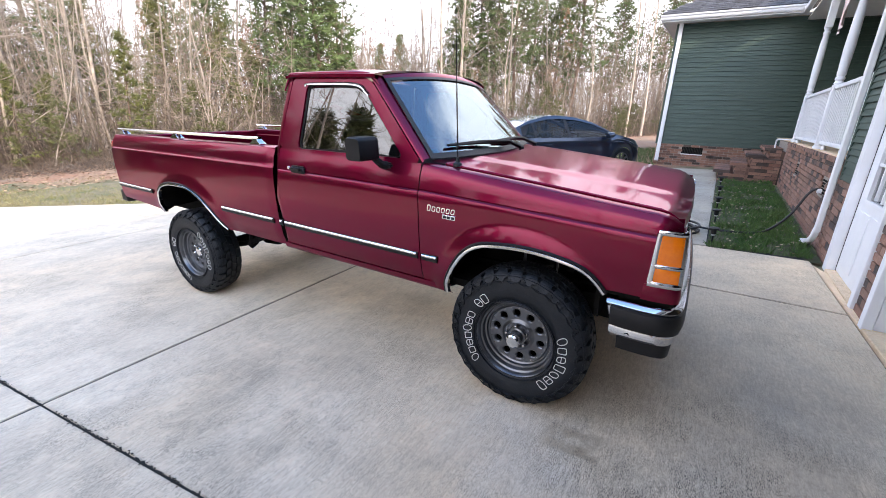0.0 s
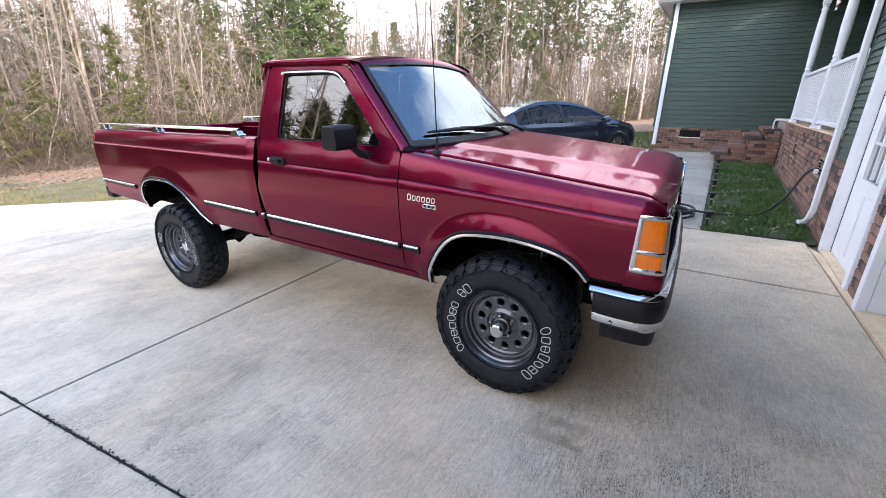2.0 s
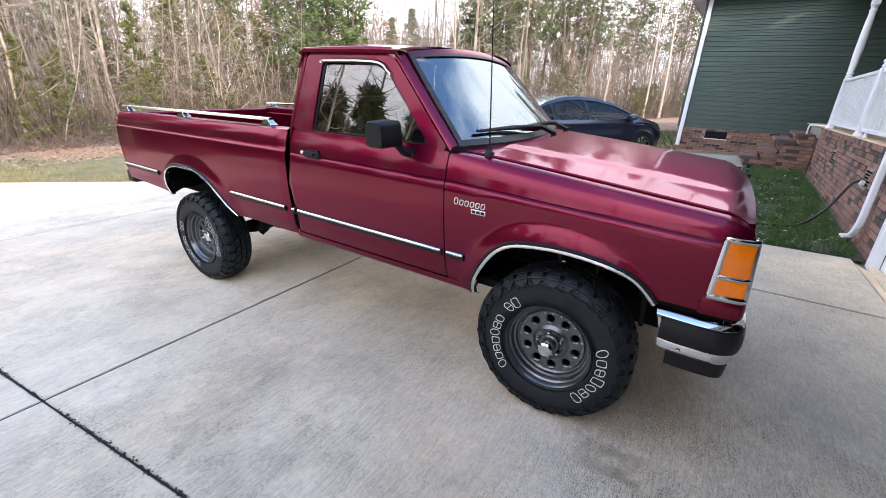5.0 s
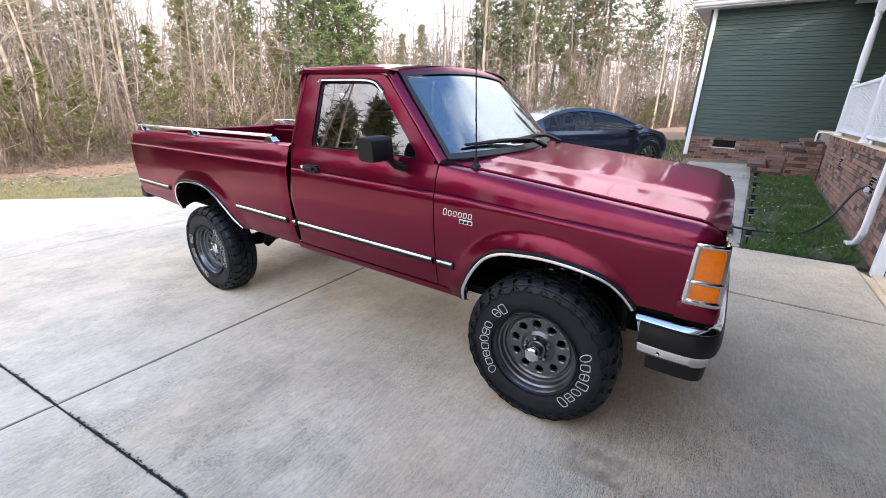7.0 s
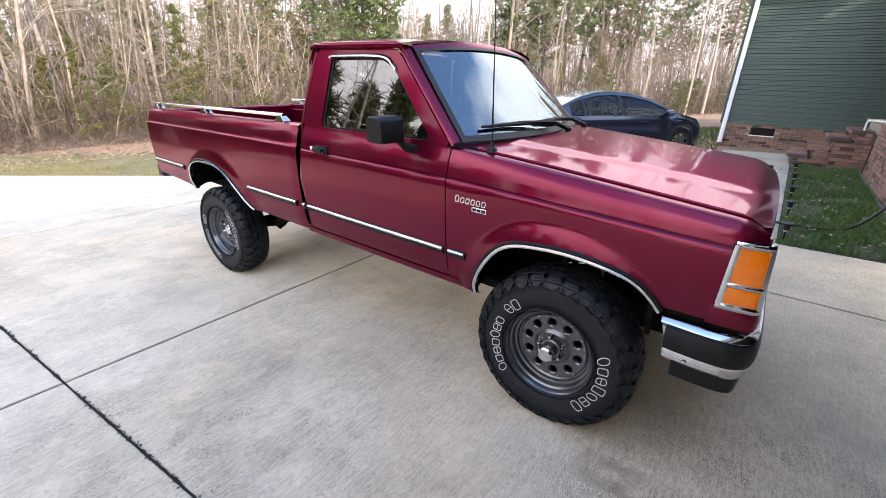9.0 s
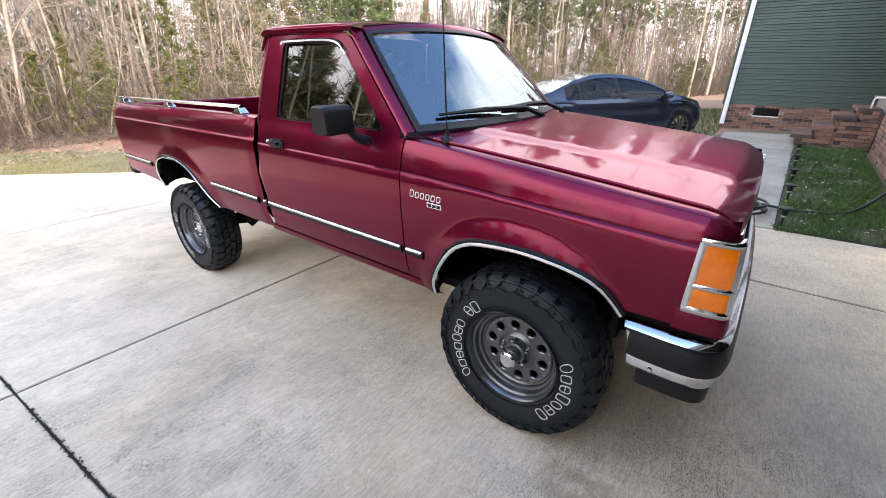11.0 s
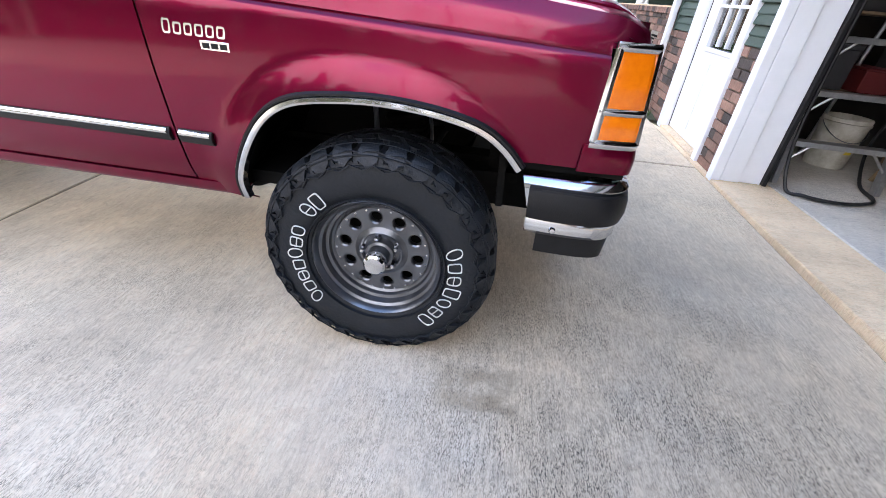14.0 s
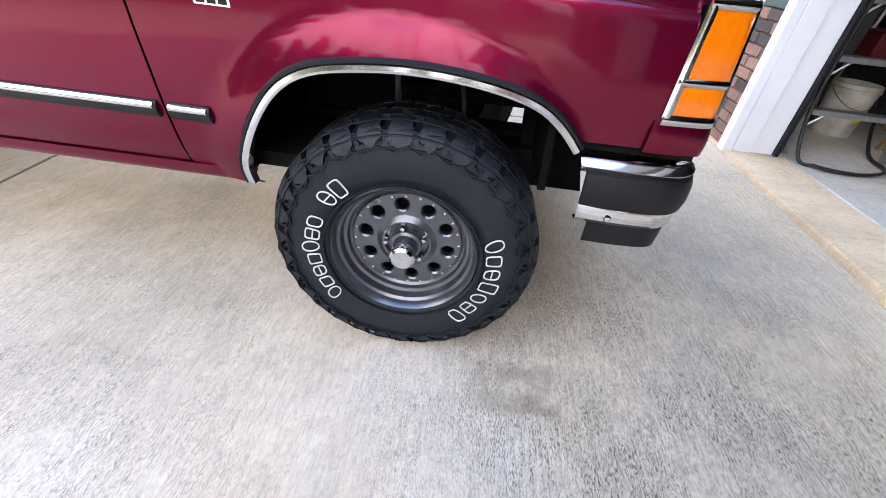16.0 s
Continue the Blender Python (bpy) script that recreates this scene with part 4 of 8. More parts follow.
# raised badge on the fender, as plain bright shapes on the two lines of the nameplate
for far in (0, 1):
    for i in range(6):
        x = 2.390 + 0.028 * i
        bm = bmesh.new()
        w, h, s = 0.022, (0.034 if i == 0 else 0.028), 0.0048
        z0, y = 1.030, side_y(2.45, 1.04) - 0.003
        # a slanted rounded outline, raised from the fender
        turn = [(math.copysign(abs(math.cos(t)) ** 0.45, math.cos(t)), math.copysign(abs(math.sin(t)) ** 0.45, math.sin(t))) for t in np.linspace(0, 2 * math.pi, 20, endpoint=False)]
        ring = lambda a, c, yy: [(x + w / 2 + 0.0025 * v + a * u, yy, z0 + h / 2 + c * v) for u, v in turn]
        grid(bm, [ring(w / 2, h / 2, y + 0.006), ring(w / 2, h / 2, y), ring(w / 2 - s, h / 2 - s, y), ring(w / 2 - s, h / 2 - s, y + 0.006)], close=True)
        bm = both(bm) if far else bm
        mark = part("badge_mark", raked(bm), CHROME, truck, "bright raised badge mark")
        bm = bmesh.new()
        bm.faces.new([bm.verts.new(p) for p in ring(w / 2 + 0.0022, h / 2 + 0.0022, y + 0.0035)])
        bm = both(bm) if far else bm
        part("badge_backing", raked(bm), BLACK, mark, "black backing", smooth=0, thick=0.001)
    bm = boxed((2.478, y, 1.000), (2.556, y + 0.006, 1.024))
    bm = both(bm) if far else bm
    part("badge_plate", raked(bm), CHROME, truck, "small bright badge plate", bevel=0.002)
    for i in range(3):
        bm = boxed((2.486 + 0.023 * i, y - 0.002, 1.006), (2.502 + 0.023 * i, y + 0.004, 1.018))
        bm = both(bm) if far else bm
        part("badge_bar", raked(bm), BLACK, truck)

# aerial
bm = bmesh.new()
revolve(bm, [(0.0, 1.300), (0.008, 1.298), (0.012, 1.278), (0.022, 1.270), (0.026, 1.255)], 16, axis="z", centre=(2.508, 0.116, 0))
base = part("aerial_base", raked(bm), BLACK, truck)
bm = bmesh.new()
tube(bm, [(2.508, 0.116, 1.225), (2.504, 0.118, 1.62), (2.500, 0.120, 2.02)], [0.0035, 0.0025, 0.0015], 6)
part("aerial_rod", bm, BLACK, base)

# mirrors
for far in (0, 1):
    bm = bmesh.new()
    rows = []
    for y, sx, sz in ((-0.020, 0.85, 0.88), (-0.030, 1.0, 1.0), (-0.160, 1.0, 0.98), (-0.174, 0.90, 0.90)):
        o = rounded([(2.070 - 0.052 * sx, y, 1.322 - 0.058 * sz), (2.070 + 0.052 * sx, y, 1.322 - 0.056 * sz), (2.066 + 0.050 * sx, y, 1.322 + 0.060 * sz), (2.070 - 0.050 * sx, y, 1.322 + 0.062 * sz)], 0.02, 3)
        rows.append(o)
    vs = grid(bm, rows, close=True)
    bm.faces.new(vs[0])
    bm.faces.new(vs[-1])
    bm = both(bm) if far else bm
    mir = part("mirror", raked(bm), BLACK, truck, "black door mirror")
    bm = bmesh.new()
    tube(bm, [(2.112, 0.050, 1.226), (2.100, 0.010, 1.236), (2.082, -0.030, 1.275)], [0.024, 0.022, 0.018], 8)
    box(bm, (2.075, 0.030, 1.206), (2.150, 0.058, 1.246))
    bmesh.ops.bevel(bm, geom=[e for e in bm.edges if e.calc_length() > 0.02 and len(e.link_faces) == 2 and e.calc_face_angle(0) > 1.2], offset=0.010, segments=2, affect="EDGES")
    bm = both(bm) if far else bm
    part("mirror_arm", raked(bm), BLACK, mir)
    bm = boxed((2.014, -0.155, 1.275), (2.017, -0.045, 1.370))
    bm = both(bm) if far else bm
    part("mirror_glass", raked(bm), CHROME, mir)

# cabin: bench seat, dash, wheel
seat = bmesh.new()
box(seat, (1.34, 0.16, 0.86), (1.86, WIDTH - 0.16, 1.06))
part("bench_cushion", raked(seat), CLOTH, truck, "grey cloth bench seat", bevel=0.05)
bm = bmesh.new()
box(bm, (1.30, 0.17, 1.02), (1.44, WIDTH - 0.17, 1.42), Matrix.Rotation(radians(-6), 4, "Y"))
bmesh.ops.translate(bm, verts=bm.verts, vec=(0.13, 0, -0.14))
part("bench_back", raked(bm), CLOTH, truck, bevel=0.05)
bm = bmesh.new()
box(bm, (2.06, 0.12, 1.02), (2.46, WIDTH - 0.12, 1.245))
part("dashboard", raked(bm), TRIMGREY, truck, bevel=0.04)
bm = bmesh.new()
wheel_c, tilt = Matrix.Translation((1.98, 1.24, 1.21)) @ Matrix.Rotation(radians(62), 4, "Y"), []
for i in range(40):
    a = 2 * math.pi * i / 40
    tilt.append([wheel_c @ Vector(((0.185 + 0.014 * math.cos(b)) * math.cos(a), (0.185 + 0.014 * math.cos(b)) * math.sin(a), 0.014 * math.sin(b))) for b in (0, 1.05, 2.1, 3.14, 4.2, 5.24)])
grid(bm, tilt + [tilt[0]], close=True)
tube(bm, [wheel_c @ Vector((0, -0.18, 0)), wheel_c @ Vector((0, 0, -0.02)), wheel_c @ Vector((0, 0.18, 0))], 0.016, 6)
tube(bm, [wheel_c @ Vector((0, 0, 0)), wheel_c @ Vector((-0.05, 0, -0.35))], 0.03, 8)
part("steering_wheel", raked(bm), BLACK, truck)
part("cab_floor", raked(boxed((1.22, 0.08, 0.62), (2.60, WIDTH - 0.08, 0.66))), SHADE, truck)
bm = boxed((2.40, 0.08, 0.62), (2.44, WIDTH - 0.08, 1.24))
part("firewall", raked(bm), SHADE, truck)

# black panels added ahead of the front wheels to stop light leaking through
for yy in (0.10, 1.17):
    part("light_leak_panel", raked(boxed((3.235, yy, 0.64), (3.255, yy + 0.35, 0.93))), SHADE, truck)
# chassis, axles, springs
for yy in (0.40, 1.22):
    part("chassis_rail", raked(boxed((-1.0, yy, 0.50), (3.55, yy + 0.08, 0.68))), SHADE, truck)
bm = bmesh.new()
tube(bm, [(0, 0.12, HUB_Z), (0, WIDTH - 0.12, HUB_Z)], 0.045, 12)
revolve(bm, [(0.0, 0.70), (0.10, 0.73), (0.15, 0.85), (0.10, 0.97), (0.0, 1.0)], 20, centre=(0, 0, HUB_Z))
part("rear_axle", bm, SHADE, truck)
bm = bmesh.new()
tube(bm, [(HUB_F, 0.12, HUB_Z), (HUB_F, 0.60, HUB_Z + 0.06), (HUB_F, 1.15, HUB_Z + 0.05), (HUB_F, WIDTH - 0.12, HUB_Z)], 0.045, 10)
part("front_axle", bm, SHADE, truck)
for far in (0, 1):
    bm = bmesh.new()
    turns = [(HUB_F + 0.02 + 0.065 * math.cos(a), 0.36 + 0.065 * math.sin(a), 0.50 + 0.045 * a / 6.283) for a in np.linspace(0, 6 * 6.283, 100)]
    tube(bm, turns, 0.011, 6)
    bm = both(bm) if far else bm
    part("coil_spring", bm, SHADE, truck)
    bm = bmesh.new()
    tube(bm, [(HUB_F - 0.05, 0.24, 0.45), (HUB_F - 0.06, 0.27, 0.90)], [0.012, 0.006], 8)
    bm = both(bm) if far else bm
    part("shock_absorber", bm, STEEL, truck)
    bm = bmesh.new()
    tube(bm, smooth_path([(HUB_F + 0.10, 0.20, 0.47), (HUB_F + 0.13, 0.21, 0.68), (HUB_F + 0.11, 0.26, 0.80), (HUB_F + 0.14, 0.24, 0.83)], 5), 0.006, 6)
    bm = both(bm) if far else bm
    part("brake_line", bm, STEEL, truck)
    bm = bmesh.new()
    rows = []
    for x in np.linspace(-0.62, 0.62, 13):
        z = HUB_Z - 0.01 + 0.16 * (x / 0.62) ** 2
        rows.append([(x, 0.30, z), (x, 0.365, z), (x, 0.365, z + 0.04), (x, 0.30, z + 0.04)])
    grid(bm, rows, close=True)
    bm = both(bm) if far else bm
    part("leaf_spring", bm, SHADE, truck)
bm = bmesh.new()
box(bm, (3.20, 0.34, 0.50), (3.27, 0.40, 0.80))
box(bm, (3.05, 0.30, 0.52), (3.30, 0.42, 0.555))
part("frame_bracket", bm, SHADE, truck)
# tank made larger than it is, to block light under the truck
part("oversized_fuel_tank", raked(boxed((0.50, 0.42, 0.40), (2.3, 1.28, 0.66))), SHADE, truck, bevel=0.05)
bm = bmesh.new()
tube(bm, [(0.36, 0.36, 0.52), (0.40, 0.33, 0.43), (0.38, 0.30, 0.40)], [0.03, 0.04, 0.03], 8)
part("shackle", bm, SHADE, truck)


# wheels
def build_wheel(name, x, y, out, front, spin):
    """out: -1 faces the near side, 1 the far side."""
    w = Matrix.Translation((x, y, HUB_Z)) @ (Matrix.Identity(4) if out < 0 else Matrix.Rotation(math.pi, 4, "Z"))
    ob = new(name)
    ob.parent = truck
    ROOT[ob] = ROOT[truck]
    ob.empty_display_size = 0.05

    def put(nm, bm, m, parent, label="", **kw):
        bmesh.ops.transform(bm, matrix=w, verts=bm.verts)
        return part(nm, bm, m, parent, label, **kw)

    R = TYRE_R
    bm = bmesh.new()
    prof = [(0.200, 0.025), (0.206, 0.012), (0.220, 0.004), (0.245, -0.005), (0.275, -0.006), (0.305, -0.003), (0.320, 0.001), (0.333, 0.006), (0.344, 0.015), (0.347, 0.032), (0.349, 0.066)]
    prof += [(0.350, 0.12), (0.350, 0.16), (0.349, 0.19), (0.345, 0.208), (0.328, 0.226), (0.29, 0.240), (0.25, 0.238), (0.21, 0.228), (0.20, 0.22)]
    revolve(bm, prof, 72)
    tyre = put("tyre", bm, RUBBER, ob, "black mud tyre with raised white letters")
    # tread: shoulder lugs with a pointed foot on the sidewall, and two staggered rows of blocks
    lug = bmesh.new()
    nlug = 30
    for i in range(nlug):
        a0 = 2 * math.pi * i / nlug + spin
        for row, (ya, yb, ra, half, tw) in enumerate(((0.016, 0.066, 0.0, 0.385, 0.0), (0.073, 0.111, 0.5, 0.40, 0.45), (0.119, 0.157, 0.0, 0.40, -0.45), (0.164, 0.214, 0.5, 0.43, 0.0))):
            ac = a0 + ra * 2 * math.pi / nlug
            hw = half * 2 * math.pi / nlug
            pts = []
            for (s, y) in ((-1, ya), (1, ya), (1, yb), (-1, yb)):
                ang = ac + s * hw + tw * (y - (ya + yb) / 2) * 3
                pts.append((ang, y))
            if row == 0:
                # a rounded block that wraps over the shoulder and ends in a point on the sidewall
                tip = 0.056 if i % 2 else 0.048
                over = [(R, 0.066), (R - 0.001, 0.045), (R - 0.004, 0.028), (R - 0.012, 0.014), (R - 0.022, 0.0055), (R - 0.034, -0.002)]
                cols = []
                for s in (-1.0, -0.5, 0.0, 0.5, 1.0):
                    col = []
                    for j, (r, y) in enumerate(over):
                        notch = 0.16 if j == 2 and abs(s) == 1 else 0.0
                        a = ac + s * hw * (1.0 - notch) + (0.012 if j == 0 else 0.0)
                        col.append((r * math.cos(a), y, r * math.sin(a)))
                    rt = R - (tip + 0.004 if s == 0 else tip - 0.009 if abs(s) < 0.9 else tip - 0.021)
                    a = ac + s * hw
                    col.append((rt * math.cos(a), -0.0072, rt * math.sin(a)))
                    cols.append(col)
                deep = 0.93
                rim_in = lambda p: (p[0] * deep, p[1] + 0.010, p[2] * deep)
                cols = [[rim_in(p) for p in cols[0]]] + cols + [[rim_in(p) for p in cols[-1]]]
                cols = [[(c[0][0] * deep, c[0][1] + 0.004, c[0][2] * deep)] + c + [(c[-1][0] * 0.99, 0.004, c[-1][2] * 0.99)] for c in cols]
                grid(lug, cols)
                continue
            top = []
            bot = []
            for k, (ang, y) in enumerate(pts):
                outer = (row == 0 and k < 2) or (row == 3 and k >= 2)
                r = R - (0.012 if outer else 0.0)
                top.append(lug.verts.new((r * math.cos(ang), y, r * math.sin(ang))))
                bot.append(lug.verts.new(((R - 0.03) * math.cos(ang), y, (R - 0.03) * math.sin(ang))))
            lug.faces.new(top)
            for k in range(4):
                lug.faces.new((top[k], bot[k], bot[(k + 1) % 4], top[(k + 1) % 4]))
    bmesh.ops.recalc_face_normals(lug, faces=lug.faces)
    put("tread", lug, RUBBER, tyre, "chunky off-road tread blocks", smooth=32)
    ringb = bmesh.new()
    for r0 in (0.215, 0.312):
        revolve(ringb, [(r0 - 0.002, 0.003), (r0 - 0.001, -0.0075), (r0 + 0.001, -0.0075), (r0 + 0.002, 0.003)], 72)
    revolve(ringb, [(R - 0.026, 0.006), (R - 0.0255, 0.0005), (R - 0.0235, 0.0008), (R - 0.022, 0.008)], 72)
    # a zigzag ridge below the shoulder blocks and a finer one across them
    for r0, swing, y0, thin in ((0.310, 0.0075, -0.0075, 0.0030), (R - 0.0165, 0.0035, 0.0105, 0.0026), (R - 0.0015, 0.0, 0.040, 0.0022)):
        ring = []
        for i in range(2 * nlug + 1):
            a = math.pi * (i + 0.5 * (swing > 0)) / nlug + spin
            rr_ = r0 + swing * (1 if i % 2 else -1)
            ring.append((rr_ * math.cos(a), y0 - swing * 0.1 * (1 if i % 2 else -1), rr_ * math.sin(a)))
        tube(ringb, ring, thin, 5, caps=False)
    put("sidewall_rib", ringb, RUBBER, tyre)
    # two arcs of white outlined marks on the sidewall
    for start, step, count, size in ((216, -9.8, 10, 0.050), (15.2, -11.0, 7, 0.053)):
        for i in range(count):
            if count == 10 and i == 7:
                continue
            ang = radians(start + step * i) + (spin if not front else 0)
            big = size * (1.0 if (count == 10 and i in (0, 4, 8, 9)) or (count == 7 and i in (0, 3, 6)) else 0.82)
            bm = bmesh.new()
            hw, t = radians(4.1), 0.0034
            r0, r1 = 0.224, 0.224 + big

            def q(r, a):
                return (r * math.cos(ang + a), -0.0078, r * math.sin(ang + a))

            # rounded outline, more oval or more square from mark to mark, some with a bar across
            ti, power, lean = t / r0, (2.2, 5.0, 3.0, 7.0)[i % 4], radians((1.1, 0.3, 0.9, 0.6)[i % 4])
            ring = lambda hr, ha: [q((r0 + r1) / 2 + hr * y, ha * x + lean * y) for x, y in ((math.copysign(abs(math.cos(a)) ** (2 / power), math.cos(a)), math.copysign(abs(math.sin(a)) ** (2 / power), math.sin(a))) for a in np.linspace(0, 2 * math.pi, 24, endpoint=False))]
            grid(bm, [ring((r1 - r0) / 2, hw), ring((r1 - r0) / 2 - t, hw - ti)], close=True)
            if i % 3 == 2:
                rm = (r0 + r1) / 2
                grid(bm, [[q(rm - t / 2, -hw + ti), q(rm - t / 2, hw - ti)], [q(rm + t / 2, -hw + ti), q(rm + t / 2, hw - ti)]])
            put("sidewall_mark", bm, LETTER, tyre, "white outlined sidewall mark", thick=0.002, smooth=0)
    # rim: lip, stepped barrel, disc with round holes
    rim = bmesh.new()
    revolve(rim, [(0.196, 0.040), (0.203, 0.022), (0.204, 0.010), (0.200, 0.006), (0.195, 0.012), (0.190, 0.030), (0.182, 0.036), (0.178, 0.058), (0.169, 0.062), (0.165, 0.074), (0.156, 0.080), (0.152, 0.074)], 72)
    rim_ob = put("rim", rim, STEEL, ob, "grey steel wheel rim")
    dsc = bmesh.new()
    holes, rin, rout, rh, rr = 10, 0.086, 0.153, 0.0185, 0.119
    seg = 2 * math.pi / holes
    for h in range(holes):
        ac = seg * (h + 0.5) + spin
        loops = [[], [], [], []]
        corners = [math.atan2(v, u) % (2 * math.pi) for u in (-seg / 2 * rr, seg / 2 * rr) for v in (rout - rr, rin - rr)]
        for a in sorted([2 * math.pi * k / 16 + 0.01 for k in range(16)] + corners):
            c, s = math.cos(a), math.sin(a)
            lim = []
            if abs(c) > 1e-6:
                lim.append((seg / 2 * rr) / abs(c))
            if s > 1e-6:
                lim.append((rout - rr) / s)
            elif s < -1e-6:
                lim.append((rr - rin) / -s)
            d = min(lim)

            def pol(u, v, y):
                r = rr + v
                return (r * math.cos(ac + u / rr), y, r * math.sin(ac + u / rr))

            loops[0].append(pol(d * c, d * s, 0.074))
            loops[1].append(pol(rh * 1.25 * c, rh * 1.25 * s, 0.074))
            loops[2].append(pol(rh * c, rh * s, 0.078))
            loops[3].append(pol(rh * c, rh * s, 0.094))
        grid(dsc, loops, close=True)
    revolve(dsc, [(rin, 0.074), (0.078, 0.070), (0.070, 0.064), (0.064, 0.066), (0.060, 0.078), (0.036, 0.080)], 60)
    bmesh.ops.remove_doubles(dsc, verts=dsc.verts, dist=0.0006)
    put("wheel_disc", dsc, STEEL, rim_ob, "grey disc with round vent holes", smooth=30)
    # black disc standing for the shade behind the vent holes
    bm = bmesh.new()
    disc(bm, 0.19, 0.13, (0, 0, 0), 32)
    put("brake_shadow", bm, SHADE, rim_ob)
    for i in range(24):
        bm = bmesh.new()
        a = 2 * math.pi * i / 24
        revolve(bm, [(0.0, 0.069), (0.0032, 0.070), (0.0036, 0.076)], 8, centre=(0.147 * math.cos(a), 0, 0.147 * math.sin(a)))
        put("rivet", bm, CHROME, rim_ob)
    for i in range(5):
        bm = bmesh.new()
        a = 2 * math.pi * i / 5 + 0.35 + spin
        c = (0.057 * math.cos(a), 0, 0.057 * math.sin(a))
        revolve(bm, [(0.0, 0.044), (0.006, 0.045), (0.009, 0.050), (0.010, 0.080)], 6, centre=c)
        put("lug_nut", bm, CHROME, rim_ob)
    bm = bmesh.new()
    if front:
        revolve(bm, [(0.046, 0.085), (0.044, 0.052), (0.036, 0.048), (0.034, 0.012), (0.030, 0.008)], 24)
        put("hub_body", bm, STEEL, rim_ob, "grey locking hub")
        bm = bmesh.new()
        revolve(bm, [(0.034, 0.018), (0.037, 0.006), (0.035, -0.010), (0.028, -0.016), (0.0, -0.017)], 24)
    else:
        revolve(bm, [(0.046, 0.085), (0.044, 0.060), (0.038, 0.050), (0.020, 0.044), (0.0, 0.043)], 24)
    put("hub_cap", bm, CHROME, rim_ob, "chrome hub cap")
    return ob


build_wheel("wheel", HUB_F, -0.030, -1, True, 0.1)
build_wheel("wheel", HUB_R, 0.012, -1, False, 0.55)
build_wheel("wheel", HUB_F, WIDTH + 0.030, 1, True, 0.4)
build_wheel("wheel", HUB_R, WIDTH - 0.012, 1, False, 0.9)

on_slope(truck)


# ---- ground, driveway ----
def ground_material():
    m = mat("yard_soil", (0.30, 0.15, 0.085), 0.98, 0, second=(0.24, 0.185, 0.13), scale=0.8, bump=0.6, bump_scale=12, coords="Object", fine=0.5)
    n, l = m.node_tree.nodes, m.node_tree.links
    b = n["Principled BSDF"]
    link = b.inputs["Base Color"].links[0].from_socket
    tc = n.new("ShaderNodeTexCoord")
    patch = n.new("ShaderNodeTexNoise")
    patch.inputs["Scale"].default_value, patch.inputs["Detail"].default_value, patch.inputs["Roughness"].default_value = 0.55, 7, 0.7
    l.new(tc.outputs["Object"], patch.inputs["Vector"])
    # the lawn follows the driveway's edge; beyond it bare clay and leaf litter
    sep = n.new("ShaderNodeSeparateXYZ")
    l.new(tc.outputs["Object"], sep.inputs["Vector"])
    far = n.new("ShaderNodeMath")
    far.operation = "MULTIPLY_ADD"
    far.inputs[1].default_value = -0.56
    l.new(sep.outputs["X"], far.inputs[0])
    mul = n.new("ShaderNodeMath")
    mul.operation = "MULTIPLY"
    mul.inputs[1].default_value = 0.83
    l.new(sep.outputs["Y"], mul.inputs[0])
    l.new(mul.outputs[0], far.inputs[2])
    away = n.new("ShaderNodeMapRange")
    away.inputs["From Min"].default_value, away.inputs["From Max"].default_value = 6.2, 9.4
    away.inputs["To Min"].default_value, away.inputs["To Max"].default_value = 0.42, -0.25
    l.new(far.outputs[0], away.inputs["Value"])
    add = n.new("ShaderNodeMath")
    add.operation = "ADD"
    l.new(patch.outputs["Fac"], add.inputs[0])
    l.new(away.outputs["Result"], add.inputs[1])
    ramp = n.new("ShaderNodeValToRGB")
    ramp.color_ramp.elements[0].position, ramp.color_ramp.elements[1].position = 0.50, 0.62
    l.new(add.outputs[0], ramp.inputs["Fac"])
    green = n.new("ShaderNodeMix")
    green.data_type = "RGBA"
    green.inputs["A"].default_value, green.inputs["B"].default_value = (0.205, 0.165, 0.105, 1), (0.085, 0.108, 0.038, 1)
    gn = n.new("ShaderNodeTexNoise")
    gn.inputs["Scale"].default_value, gn.inputs["Detail"].default_value, gn.inputs["Roughness"].default_value = 2.2, 9, 0.8
    l.new(tc.outputs["Object"], gn.inputs["Vector"])
    gr = n.new("ShaderNodeValToRGB")
    gr.color_ramp.elements[0].position, gr.color_ramp.elements[1].position = 0.42, 0.62
    l.new(gn.outputs["Fac"], gr.inputs["Fac"])
    l.new(gr.outputs["Color"], green.inputs["Factor"])
    mx = n.new("ShaderNodeMix")
    mx.data_type = "RGBA"
    l.new(ramp.outputs["Color"], mx.inputs["Factor"])
    l.new(link, mx.inputs["A"])
    l.new(green.outputs["Result"], mx.inputs["B"])
    l.new(mx.outputs["Result"], b.inputs["Base Color"])
    return m


bm = bmesh.new()
rows = []
for yy in (-400, -60, -30, -15, -8, -6.2, -5.9, 0, 3.2, 3.5, 6, 12, 18, 26, 36, 50, 80, 150, 400):
    rows.append([(xx, yy, -0.045 + 0.06 * noise.noise((xx * 0.3, yy * 0.3, 0)) * (1 if abs(xx) + abs(yy) > 25 else 0) + (0.010 * max(0, math.hypot(xx, yy) - 30) if math.hypot(xx, yy) < 100 else 0.7) - (0.9 if 5 < xx < 10.5 and -6 < yy < 3.3 else 0)) for xx in (-400, -100, -60, -40, -28, -20, -14, -9, -5, 0, 4, 4.95, 5.15, 8, 10.4, 10.7, 14, 30, 100, 400)])
grid(bm, rows)
ground = part("ground", bm, ground_material(), None, smooth=60)
on_slope(tagged(ground, "patchy lawn, bare clay and leaf litter", "ground", kind="structure"))

# driveway slabs with open joints over dark dirt

